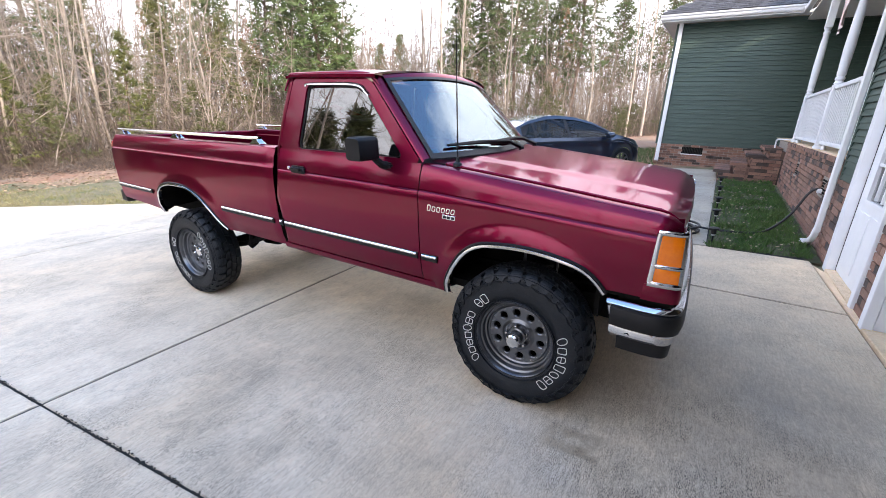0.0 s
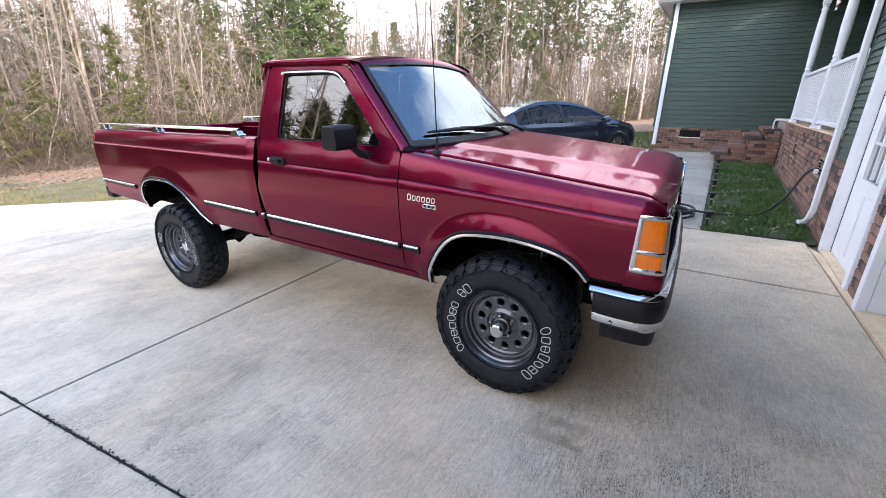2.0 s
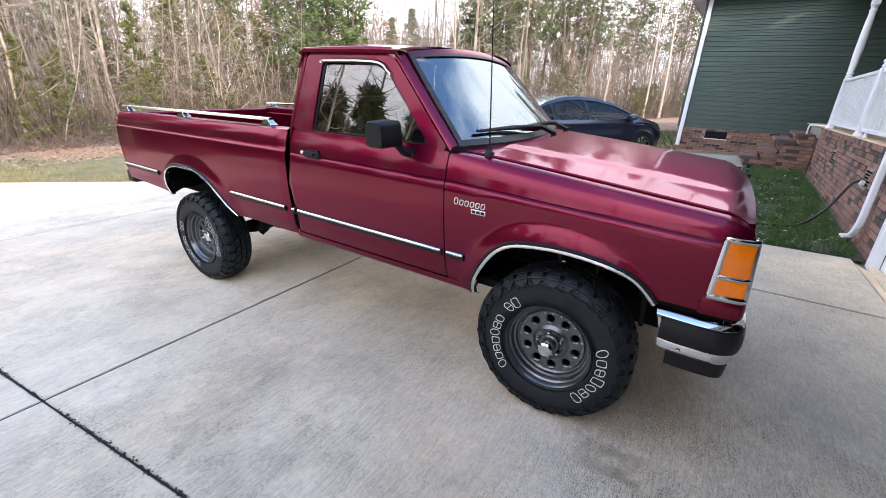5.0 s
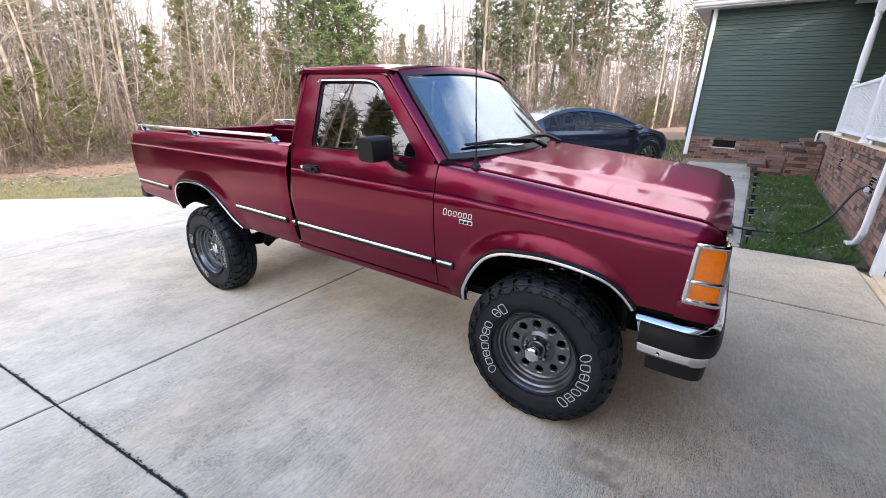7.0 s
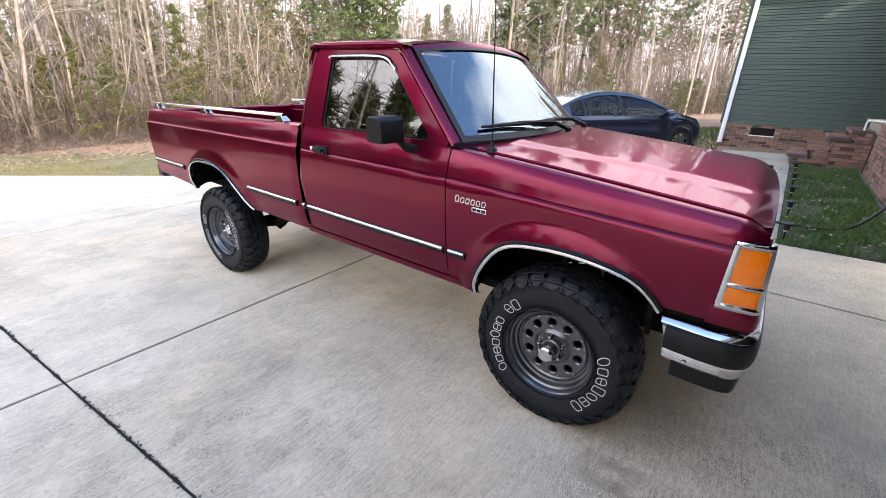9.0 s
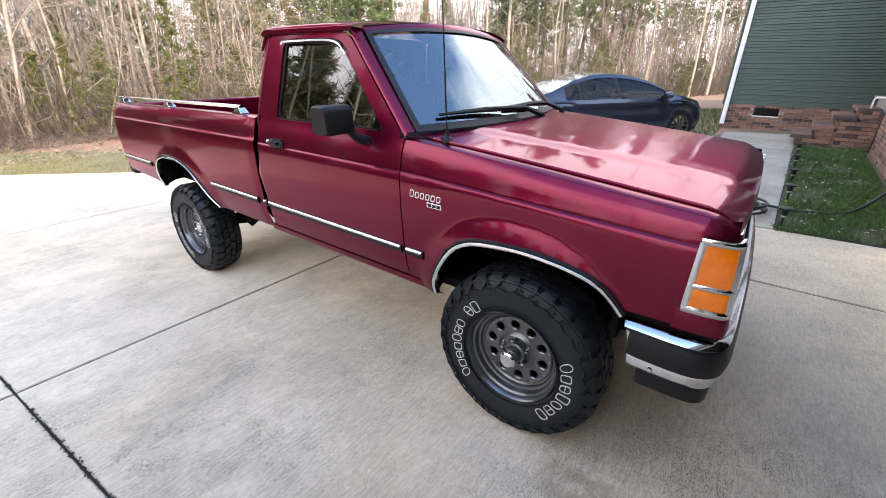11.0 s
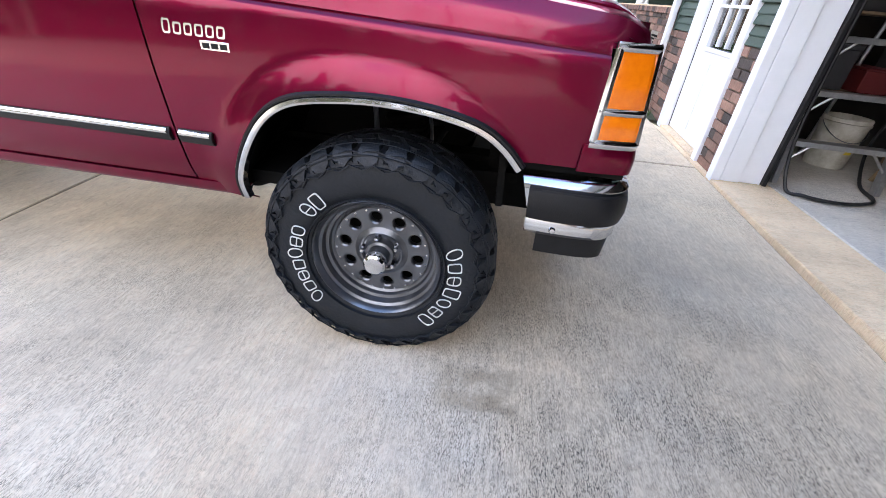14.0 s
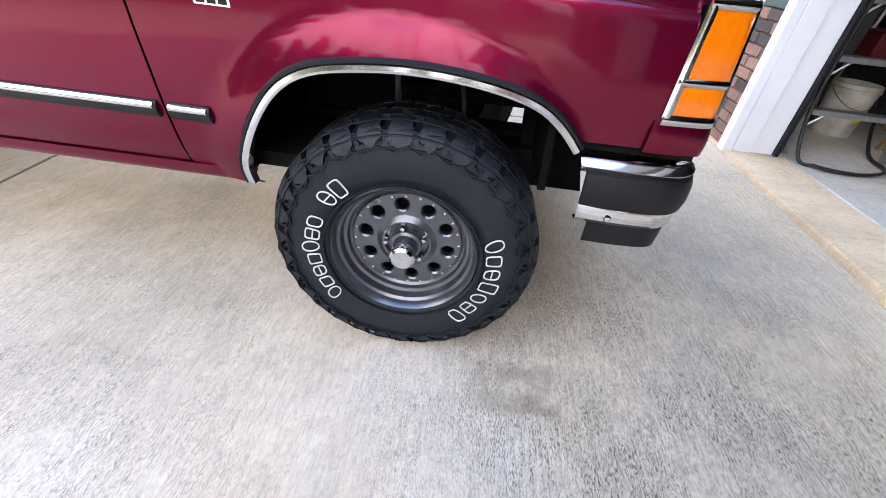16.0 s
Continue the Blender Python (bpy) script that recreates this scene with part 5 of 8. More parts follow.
def slab(name, corners, material, parent=None, top=0.0, depth=0.09, label="", bevel=0.0045):
    bm = bmesh.new()
    a = [bm.verts.new((x, y, top)) for x, y in corners]
    b = [bm.verts.new((x, y, top - depth)) for x, y in corners]
    bm.faces.new(a)
    bm.faces.new(list(reversed(b)))
    for i in range(len(a)):
        bm.faces.new((a[i], b[i], b[(i + 1) % len(a)], a[(i + 1) % len(a)]))
    bmesh.ops.recalc_face_normals(bm, faces=bm.faces)
    bmesh.ops.bevel(bm, geom=[e for e in bm.edges if abs(e.verts[0].co.z - top) < 1e-6 and abs(e.verts[1].co.z - top) < 1e-6], offset=bevel, segments=2, affect="EDGES")
    return part(name, bm, material, parent, label, smooth=30)


drive = thing("driveway", (0, 0, -0.09), "pale grey broom-finished concrete driveway with dark joints", "driveway", kind="structure")
bed_dirt = bmesh.new()
bed_dirt.faces.new([bed_dirt.verts.new(p) for p in ((-9.9, -9.9, -0.005), (4.66, -9.9, -0.005), (4.66, 3.40, -0.005), (2.6, 9.0, -0.005), (-2.9, 9.0, -0.005), (-2.9, 3.3, -0.005), (-9.5, -1.15, -0.005))])
part("joint_bed", bed_dirt, JOINT, drive)
g = 0.008
jy = lambda x: -1.33 + 0.079 * x
jz = lambda x: 2.62 - 0.115 * x
edge_y = lambda x: 1.78 + 0.66 * (x + 5.2)
LINE = [-9.9, -6.45, -2.87, 0.73, 4.665]
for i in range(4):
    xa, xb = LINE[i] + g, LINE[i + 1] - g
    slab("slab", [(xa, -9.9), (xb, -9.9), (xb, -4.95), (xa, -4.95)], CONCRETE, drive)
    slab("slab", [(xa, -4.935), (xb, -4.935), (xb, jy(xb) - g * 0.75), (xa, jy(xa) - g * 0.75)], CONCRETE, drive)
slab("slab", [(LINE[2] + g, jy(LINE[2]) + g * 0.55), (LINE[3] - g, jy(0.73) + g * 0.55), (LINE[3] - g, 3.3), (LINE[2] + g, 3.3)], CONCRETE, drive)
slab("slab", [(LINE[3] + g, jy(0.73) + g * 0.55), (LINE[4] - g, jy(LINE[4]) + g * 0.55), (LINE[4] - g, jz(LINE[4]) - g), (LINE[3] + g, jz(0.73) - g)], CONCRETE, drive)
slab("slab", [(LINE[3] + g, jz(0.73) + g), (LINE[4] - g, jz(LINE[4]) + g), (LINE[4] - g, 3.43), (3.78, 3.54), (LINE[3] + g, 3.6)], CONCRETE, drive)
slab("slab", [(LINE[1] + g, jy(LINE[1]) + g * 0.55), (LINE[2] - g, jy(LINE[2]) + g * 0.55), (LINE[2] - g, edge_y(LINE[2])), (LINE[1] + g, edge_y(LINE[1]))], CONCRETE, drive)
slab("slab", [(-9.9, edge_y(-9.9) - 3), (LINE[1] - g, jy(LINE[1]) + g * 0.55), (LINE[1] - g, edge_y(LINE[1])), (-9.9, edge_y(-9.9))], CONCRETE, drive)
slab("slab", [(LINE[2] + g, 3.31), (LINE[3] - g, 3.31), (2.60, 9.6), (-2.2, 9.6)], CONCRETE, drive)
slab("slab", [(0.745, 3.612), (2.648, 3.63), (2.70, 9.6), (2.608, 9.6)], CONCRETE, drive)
on_slope(drive)
apron = thing("garage_apron", (4.9, 0, -0.09), "pale worn concrete strip under the garage door", "apron", kind="structure")
slab("apron_slab", [(4.665 + g, -4.0), (5.06, -4.0), (5.06, 2.0), (4.665 + g, 3.40)], APRON, apron, top=0.004)
slab("garage_floor", [(5.066, -4.2), (10.5, -4.2), (10.5, 3.3), (5.066, 3.3)], GARAGEFLOOR, apron, top=0.006)
on_slope(tagged(slab("walkway", [(2.66, 3.62), (3.775, 3.55), (4.0, 9.3), (4.04, 11.15), (2.72, 11.2)], WALKWAY, None, top=0.006), "grey concrete walkway beside the lawn", "walkway", kind="structure"))
# crumbled dirt and bits caught in the wide joint
random.seed(15)
bm = bmesh.new()
for i in range(2600):
    x = random.uniform(-6.4, 4.6)
    if noise.noise((x * 3.1, 0.0, 2.0)) < random.uniform(-0.5, 0.25):
        continue
    y = jy(x) + random.gauss(0, 0.0055)
    s = random.uniform(0.003, 0.008)
    bm.faces.new([bm.verts.new((x + s * math.cos(a) * random.uniform(0.6, 1.7), y + s * math.sin(a) * random.uniform(0.4, 1.0), 0.0014 + random.uniform(0, 0.003))) for a in (0, 1.26, 2.5, 3.77, 5.0)])
on_slope(tagged(part("joint_debris", bm, JOINT, None, smooth=0), "dark crumbled dirt along the wide driveway joint", "dirt", kind="stuff"))

# ---- the house ----
# square to itself, turned a little clockwise from the truck's line
HOUSE = Matrix.Translation((4.69, 1.89, 0)) @ Matrix.Rotation(radians(-2.7), 4, "Z") @ Matrix.Translation((-4.69, -1.89, 0))
yard_things = set(bpy.data.objects)
WX, CORNER_Y, FAR_Y = 4.70, 3.90, 12.30
LAP = 0.121


def plank_mesh(length):
    """One lap of siding along x, its face towards -y, foot at z 0."""
    bm = bmesh.new()
    prof = [(0.004, 0.0), (-0.020, 0.001), (-0.022, 0.004), (-0.021, 0.010), (-0.010, 0.056), (-0.017, 0.059), (-0.018, 0.066), (-0.003, LAP - 0.004), (0.004, LAP + 0.004)]
    grid(bm, [[(0, y, z) for y, z in prof], [(length, y, z) for y, z in prof]])
    bmesh.ops.recalc_face_normals(bm, faces=bm.faces)
    me = bpy.data.meshes.new("siding_plank")
    bm.to_mesh(me)
    bm.free()
    me.materials.append(SIDING)
    return me


def siding(parent, origin, length, z0, z1, turn=0):
    """Laps of siding on a wall; turn in degrees about z."""
    me = plank_mesh(length)
    for i in range(int((z1 - z0) / LAP)):
        ob = new("siding_plank", me)
        ob.parent = parent
        ob.matrix_basis = Matrix.Translation(Vector((origin[0], origin[1], z0 + i * LAP)) - ROOT[parent]) @ Matrix.Rotation(radians(turn), 4, "Z")


def brick_mesh(name, lx, seed):
    rnd = random.Random(seed)
    bm = bmesh.new()
    box(bm, (0.004, -0.012, 0.004), (lx - 0.006, 0.03, 0.062))
    for v in bm.verts:
        v.co += Vector((rnd.uniform(-1, 1), rnd.uniform(-1, 1), rnd.uniform(-1, 1))) * 0.0018
    bmesh.ops.bevel(bm, geom=[e for e in bm.edges if e.verts[0].co.y < 0 and e.verts[1].co.y < 0], offset=0.003, segments=1, affect="EDGES")
    me = bpy.data.meshes.new(name)
    bm.to_mesh(me)
    bm.free()
    me.materials.append(BRICK)
    return me


BRICKS = [brick_mesh("brick", 0.203, s) for s in range(5)]
HALVES = [brick_mesh("brick", 0.101, s) for s in range(3)]


def bricks(parent, origin, length, height, turn=0, holes=()):
    """Running bond on a wall face; holes are (from, to, low, high) along it."""
    rnd = random.Random(int(length * 100))
    c = 0
    for r in range(int(round(height / 0.067))):
        x = 0.0
        if r % 2:
            pieces = [(0.0, 1)] + [(0.1015 + 0.203 * k, 2) for k in range(int((length - 0.1) / 0.203))]
        else:
            pieces = [(0.203 * k, 2) for k in range(int(length / 0.203 + 0.01))]
        last = pieces[-1][0] + (0.203 if pieces[-1][1] == 2 else 0.1015)
        if length - last > 0.09:
            pieces.append((last, 1))
        for x, kind in pieces:
            z, w = r * 0.067, 0.203 if kind == 2 else 0.1015
            if any(a < x + w / 2 < b and lo < z + 0.03 < hi for a, b, lo, hi in holes):
                continue
            ob = new("brick", rnd.choice(BRICKS if kind == 2 else HALVES))
            ob.parent = parent
            ob.matrix_basis = Matrix.Translation(Vector(origin) - ROOT[parent]) @ Matrix.Rotation(radians(turn), 4, "Z") @ Matrix.Translation((x, rnd.uniform(-0.002, 0.002), z))


def plain_box(name, lo, hi, material, parent, label="", bevel=0.0, smooth=0):
    return part(name, boxed(lo, hi), material, parent, label, bevel=bevel, smooth=smooth)


def setting(name, place, label, category):
    return thing(name, place, label, category, kind="structure")


# garage front: brick below, siding above, with a side door and the open garage doorway
garage = setting("wall_garage", (WX, 2.7, 0), "garage front wall of green lap siding over red brick", "wall")
plain_box("wall_core", (WX + 0.02, 1.92, -0.1), (WX + 0.26, 2.23, 3.1), MORTAR, garage)
plain_box("wall_core", (WX + 0.02, 3.38, -0.1), (WX + 0.26, CORNER_Y, 3.1), MORTAR, garage)
plain_box("wall_core", (WX + 0.02, 2.23, 2.14), (WX + 0.26, 3.38, 3.1), MORTAR, garage)
plain_box("wall_core", (WX + 0.02, -4.2, 2.35), (WX + 0.26, 1.92, 3.1), MORTAR, garage)
plain_box("wall_core", (WX + 0.02, -6.0, 0.0), (WX + 0.26, -3.3, 3.1), MORTAR, garage)
bricks(garage, (WX + 0.012, 2.235, -0.005), 0.305, 0.80, turn=-90)
bricks(garage, (WX + 0.012, CORNER_Y - 0.02, -0.005), 0.50, 0.80, turn=-90)
siding(garage, (WX + 0.015, 2.235, 0), 0.305, 0.80, 3.0, turn=-90)
siding(garage, (WX + 0.015, CORNER_Y, 0), 0.515, 0.80, 3.0, turn=-90)
siding(garage, (WX + 0.015, 3.38, 0), 1.15, 2.16, 3.0, turn=-90)
siding(garage, (WX + 0.015, -3.3, 0), 2.7, 0.81, 3.0, turn=-90)
siding(garage, (WX + 0.015, 1.92, 0), 5.25, 2.42, 3.0, turn=-90)
bricks(garage, (WX + 0.012, -3.45, 0), 2.4, 0.80, turn=-90)
plain_box("corner_trim", (WX - 0.004, CORNER_Y - 0.01, 0.79), (WX + 0.06, CORNER_Y + 0.06, 3.05), SIDING, garage, "green corner board", bevel=0.006)
# garage doorway: white casing and deep white reveal with a dark weather strip
casing = setting("garage_doorway", (WX + 0.1, 1.8, 0), "wide white garage door casing, door raised open", "doorway")
plain_box("casing_face", (WX - 0.030, 1.853, -0.01), (WX + 0.03, 1.935, 2.42), WHITE, casing, bevel=0.006)
plain_box("reveal_board", (WX + 0.032, 1.853, 0.005), (WX + 0.150, 1.918, 2.40), WHITE, casing, bevel=0.004)
plain_box("reveal_board", (WX + 0.153, 1.868, 0.005), (WX + 0.290, 1.918, 2.40), WHITE, casing, bevel=0.004)
plain_box("door_stop", (WX + 0.292, 1.838, 0.007), (WX + 0.318, 1.905, 2.38), BLACK, casing, "black weather strip", bevel=0.004)
plain_box("casing_head", (WX - 0.026, -3.3, 2.34), (WX + 0.29, 1.930, 2.44), WHITE, casing, bevel=0.004)
plain_box("casing_face", (WX - 0.030, -3.38, 0.010), (WX + 0.29, -3.28, 2.42), WHITE, casing, bevel=0.004)
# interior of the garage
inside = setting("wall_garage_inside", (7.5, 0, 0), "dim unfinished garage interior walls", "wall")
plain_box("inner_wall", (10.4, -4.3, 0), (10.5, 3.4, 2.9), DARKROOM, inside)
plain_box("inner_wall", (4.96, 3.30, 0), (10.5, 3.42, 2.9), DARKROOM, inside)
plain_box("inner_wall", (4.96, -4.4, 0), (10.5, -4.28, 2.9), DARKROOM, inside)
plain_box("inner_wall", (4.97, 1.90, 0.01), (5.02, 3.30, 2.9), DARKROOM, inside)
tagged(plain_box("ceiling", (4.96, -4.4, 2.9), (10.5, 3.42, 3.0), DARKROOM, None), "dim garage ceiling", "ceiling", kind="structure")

# side door, white, half glazed with a grid, in a white frame
door = setting("door_1", (WX + 0.05, 2.7, 0), "white half-glazed entry door closed in a white frame", "door")
plain_box("door_frame", (WX - 0.022, 3.155, -0.01), (WX + 0.10, 3.275, 2.13), WHITE, door, bevel=0.006)
plain_box("door_frame", (WX - 0.022, 2.125, -0.01), (WX + 0.10, 2.205, 2.13), WHITE, door, bevel=0.006)
plain_box("door_frame", (WX - 0.026, 2.110, 2.05), (WX + 0.10, 3.290, 2.16), WHITE, door, bevel=0.006)
plain_box("threshold", (WX - 0.02, 2.206, -0.02), (WX + 0.16, 3.154, 0.018), APRON, door)
D = WX + 0.052
leaf = bmesh.new()
for lo, hi in (((D, 2.208, 0.024), (D + 0.045, 3.15, 0.72)), ((D, 2.208, 1.90), (D + 0.045, 3.15, 2.048)), ((D, 2.208, 0.72), (D + 0.045, 2.375, 1.90)), ((D, 2.915, 0.72), (D + 0.045, 3.15, 1.90))):
    box(leaf, lo, hi)
leaf_ob = part("door_leaf", leaf, WHITE, door, bevel=0.003, smooth=0)
for lo, hi in (((D - 0.008, 2.30, 0.10), (D + 0.002, 2.63, 0.62)), ((D - 0.008, 2.70, 0.10), (D + 0.002, 3.03, 0.62))):
    part("door_panel", boxed(lo, hi), WHITE, leaf_ob, bevel=0.007)
for k in range(1, 3):
    yy = 2.375 + 0.54 * k / 3
    part("muntin", boxed((D - 0.006, yy - 0.011, 0.74), (D + 0.03, yy + 0.011, 1.90)), WHITE, leaf_ob, bevel=0.003)
for k in range(1, 4):
    zz = 0.72 + 1.18 * k / 4
    part("muntin", boxed((D - 0.005, 2.375, zz - 0.011), (D + 0.03, 2.915, zz + 0.011)), WHITE, leaf_ob, bevel=0.003)
for lo, hi in (((D - 0.012, 2.350, 0.695), (D + 0.0, 2.940, 0.725)), ((D - 0.012, 2.350, 1.895), (D + 0.0, 2.940, 1.92)), ((D - 0.012, 2.350, 0.725), (D + 0.0, 2.378, 1.895)), ((D - 0.012, 2.912, 0.725), (D + 0.0, 2.940, 1.895))):
    part("glazing_bead", boxed(lo, hi), WHITE, leaf_ob, bevel=0.003)
part("glass", boxed((D + 0.016, 2.37, 0.715), (D + 0.020, 2.92, 1.905)), PANE, leaf_ob).visible_shadow = False
part("curtain", boxed((D + 0.060, 2.36, 0.70), (D + 0.064, 2.93, 1.92)), WHITE, leaf_ob, "pale blind behind the glass")
# black strip drawn for the dark of the gap beside the leaf
part("hinge_gap_shade", boxed((D - 0.003, 3.143, 0.02), (D + 0.03, 3.153, 2.05)), SHADE, leaf_ob)
door.location.y += 0.11

# wall lantern beside the door
lamp = thing("wall_lantern", (WX - 0.07, 2.03, 1.74), "black wall lantern with clear glass", "lantern")
bm = bmesh.new()
box(bm, (WX - 0.02, 2.00, 1.66), (WX + 0.005, 2.06, 1.92))
tube(bm, [(WX, 2.03, 1.90), (WX - 0.06, 2.03, 1.95), (WX - 0.10, 2.03, 1.92)], 0.008, 6)
revolve(bm, [(0.0, 1.93), (0.03, 1.90), (0.085, 1.87), (0.085, 1.86), (0.0, 1.862)], 12, axis="z", centre=(WX - 0.10, 2.03, 0))
for a in range(4):
    t = math.pi / 4 + a * math.pi / 2
    tube(bm, [(WX - 0.10 + 0.07 * math.cos(t), 2.03 + 0.07 * math.sin(t), 1.86), (WX - 0.10 + 0.05 * math.cos(t), 2.03 + 0.05 * math.sin(t), 1.69)], 0.005, 5)
revolve(bm, [(0.0, 1.69), (0.06, 1.69), (0.06, 1.67), (0.0, 1.65)], 12, axis="z", centre=(WX - 0.10, 2.03, 0))
part("frame", bm, BLACK, lamp)

# porch: brick base wall with two crawl-space vents, deck, railing, columns
PX, PZ = 4.715, 0.985
P0, P1 = CORNER_Y + 0.02, 9.21
porch = setting("wall_porch", (PX, 6.4, 0), "red brick porch base wall with small vents", "wall")
plain_box("wall_core", (PX + 0.02, P0, -0.1), (PX + 0.24, P1, PZ - 0.03), MORTAR, porch)
# split into vents: positions measured from the far end
VENTS = [(P1 - 7.33, P1 - 7.03), (P1 - 4.89, P1 - 4.59)]
bricks(porch, (PX + 0.012, P1, 0), P1 - P0, 0.93, turn=-90, holes=[(a, b, 0.52, 0.72) for a, b in VENTS])
for a, b in VENTS:
    v = plain_box("vent_frame", (PX - 0.004, P1 - b, 0.505), (PX + 0.03, P1 - a, 0.53), MORTAR, porch, bevel=0.004)
    for k in range(5):
        part("louvre", boxed((PX + 0.010, P1 - b + 0.02, 0.545 + 0.034 * k), (PX + 0.024, P1 - a - 0.02, 0.563 + 0.034 * k)), SHADE, v)
# rowlock course on top
for k in range(int((P1 - P0) / 0.0735)):
    ob = new("brick", BRICKS[k % 5])
    ob.parent = porch
    ob.matrix_basis = Matrix.Translation(Vector((PX - 0.006, P0 + 0.0735 * (k + 1), PZ - 0.066)) - ROOT[porch]) @ Matrix.Rotation(radians(-90), 4, "Z") @ Matrix.Diagonal((0.36, 1.0, 0.98, 1))
deck = plain_box("porch_deck", (PX + 0.0, P0, PZ - 0.002), (6.9, 11.9, PZ + 0.012), APRON, None)
tagged(deck, "pale concrete porch deck", "porch", kind="structure")
porchback = setting("wall_porch_back", (6.9, 8, 0), "green sided porch back wall in shade", "wall")
plain_box("wall_core", (6.92, P0 - 0.2, 0), (7.1, FAR_Y + 0.2, 3.8), MORTAR, porchback)
siding(porchback, (6.92, FAR_Y, 0), FAR_Y - P0, 1.0, 3.7, turn=-90)
sidewall = setting("wall_porch_side", (5.8, CORNER_Y, 0), "green sided wall between porch and garage", "wall")
plain_box("wall_core", (4.98, CORNER_Y - 0.03, 0), (6.9, CORNER_Y, 3.8), MORTAR, sidewall)


def column(y):
    c = thing("porch_column", (PX + 0.066, y, PZ), "white turned porch column with square base", "column", group="porch columns")
    bm = bmesh.new()
    box(bm, (PX + 0.010, y - 0.055, PZ + 0.012), (PX + 0.122, y + 0.055, PZ + 0.86))
    part("square_base", bm, WHITE, c, bevel=0.008)
    bm = bmesh.new()
    revolve(bm, [(0.078, PZ + 0.012), (0.078, PZ + 0.04), (0.066, PZ + 0.055)], 20, axis="z", centre=(PX + 0.066, y, 0))
    part("foot_ring", bm, WHITE, c)
    bm = bmesh.new()
    h = PZ + 0.86
    revolve(bm, [(0.040, h), (0.058, h + 0.02), (0.040, h + 0.05), (0.055, h + 0.07), (0.055, h + 0.09), (0.042, h + 0.11), (0.052, h + 0.13), (0.052, h + 0.20), (0.060, h + 0.45), (0.052, h + 0.85), (0.042, h + 1.02), (0.055, h + 1.05), (0.040, h + 1.08), (0.055, h + 1.13)], 24, axis="z", centre=(PX + 0.066, y, 0))
    part("turned_shaft", bm, WHITE, c)
    part("capital", boxed((PX + 0.010, y - 0.055, h + 1.13), (PX + 0.122, y + 0.055, 3.46)), WHITE, c, bevel=0.008)


COLS = [CORNER_Y + 0.10, 6.20, 8.83]
for y in COLS[1:]:
    column(y)
for ya, yb in zip(COLS, COLS[1:]):
    rail = thing("porch_railing", (PX + 0.066, (ya + yb) / 2, PZ), "white porch railing with square balusters", "railing", group="porch railings")
    a, b = ya + 0.056, yb - 0.056
    part("top_rail", boxed((PX + 0.031, a, PZ + 0.80), (PX + 0.101, b, PZ + 0.85)), WHITE, rail, bevel=0.008)
    part("bottom_rail", boxed((PX + 0.041, a, PZ + 0.075), (PX + 0.091, b, PZ + 0.12)), WHITE, rail, bevel=0.006)
    n = int((b - a) / 0.105)
    for i in range(n):
        y = a + (b - a) * (i + 0.5) / n
        part("baluster", boxed((PX + 0.048, y - 0.018, PZ + 0.12), (PX + 0.084, y + 0.018, PZ + 0.80)), WHITE, rail)
    for y in (a + 0.25, b - 0.25):
        bm = bmesh.new()
        revolve(bm, [(0.028, PZ + 0.012), (0.026, PZ + 0.03), (0.018, PZ + 0.075)], 10, axis="z", centre=(PX + 0.066, y, 0))
        part("rail_support", bm, WHITE, rail)

# downspout at the garage corner, kicked out at its foot
spout = thing("downspout", (4.62, 4.0, 0), "white metal downspout with a kicked-out foot", "downspout")


def spout_pipe(points, w=0.075, d=0.055):
    bm = bmesh.new()
    rows = []
    pts = smooth_path(points, 3)
    for i, p in enumerate(pts):
        dirn = (pts[min(i + 1, len(pts) - 1)] - pts[max(i - 1, 0)]).normalized()
        sidev = Vector((0, 1, 0)) if abs(dirn.y) < 0.8 else Vector((1, 0, 0))
        up = dirn.cross(sidev).normalized()
        rows.append([p + sidev * w / 2 * a + up * d / 2 * b for a, b in ((-1, -0.7), (-0.7, -1), (-0.2, -0.86), (0.2, -0.86), (0.7, -1), (1, -0.7), (1, 0.7), (0.7, 1), (-0.7, 1), (-1, 0.7))])
    vs = grid(bm, rows, close=True)
    bm.faces.new(vs[0])
    bm.faces.new(vs[-1])
    return bm


part("pipe", spout_pipe([(4.655, 3.95, 3.3), (4.655, 3.95, 1.5), (4.655, 3.95, 0.36), (4.65, 3.955, 0.24)]), WHITE, spout)
part("elbow", spout_pipe([(4.652, 3.955, 0.26), (4.645, 3.99, 0.16), (4.63, 4.06, 0.095), (4.605, 4.15, 0.07)]), WHITE, spout)

# far wing: green wall facing the drive
GX0, GX1, GZ0, GZ1 = 1.93, 7.0, 0.67, 3.84
wing = setting("wall_wing", (4.5, FAR_Y, 0), "green lap-sided house wing over a red brick foundation", "wall")
plain_box("wall_core", (GX0 + 0.03, FAR_Y + 0.02, -0.2), (GX1, FAR_Y + 0.24, GZ1), MORTAR, wing)
plain_box("wall_core", (GX0 + 0.03, FAR_Y + 0.24, -0.2), (GX0 + 0.25, FAR_Y + 9, GZ1), MORTAR, wing)
siding(wing, (GX0 + 0.02, FAR_Y + 0.012, 0), 5.0, GZ0, GZ1)
siding(wing, (GX0 + 0.012, FAR_Y + 9, 0), 8.98, GZ0, GZ1, turn=-90)
bricks(wing, (GX0 + 0.02, FAR_Y + 0.010, 0.0), 3.0, 0.67, holes=[(0.69, 1.22, 0.38, 0.60)])
plain_box("corner_trim", (GX0 - 0.012, FAR_Y - 0.018, GZ0 - 0.01), (GX0 + 0.035, FAR_Y + 0.05, GZ1), SIDING, wing, bevel=0.006)
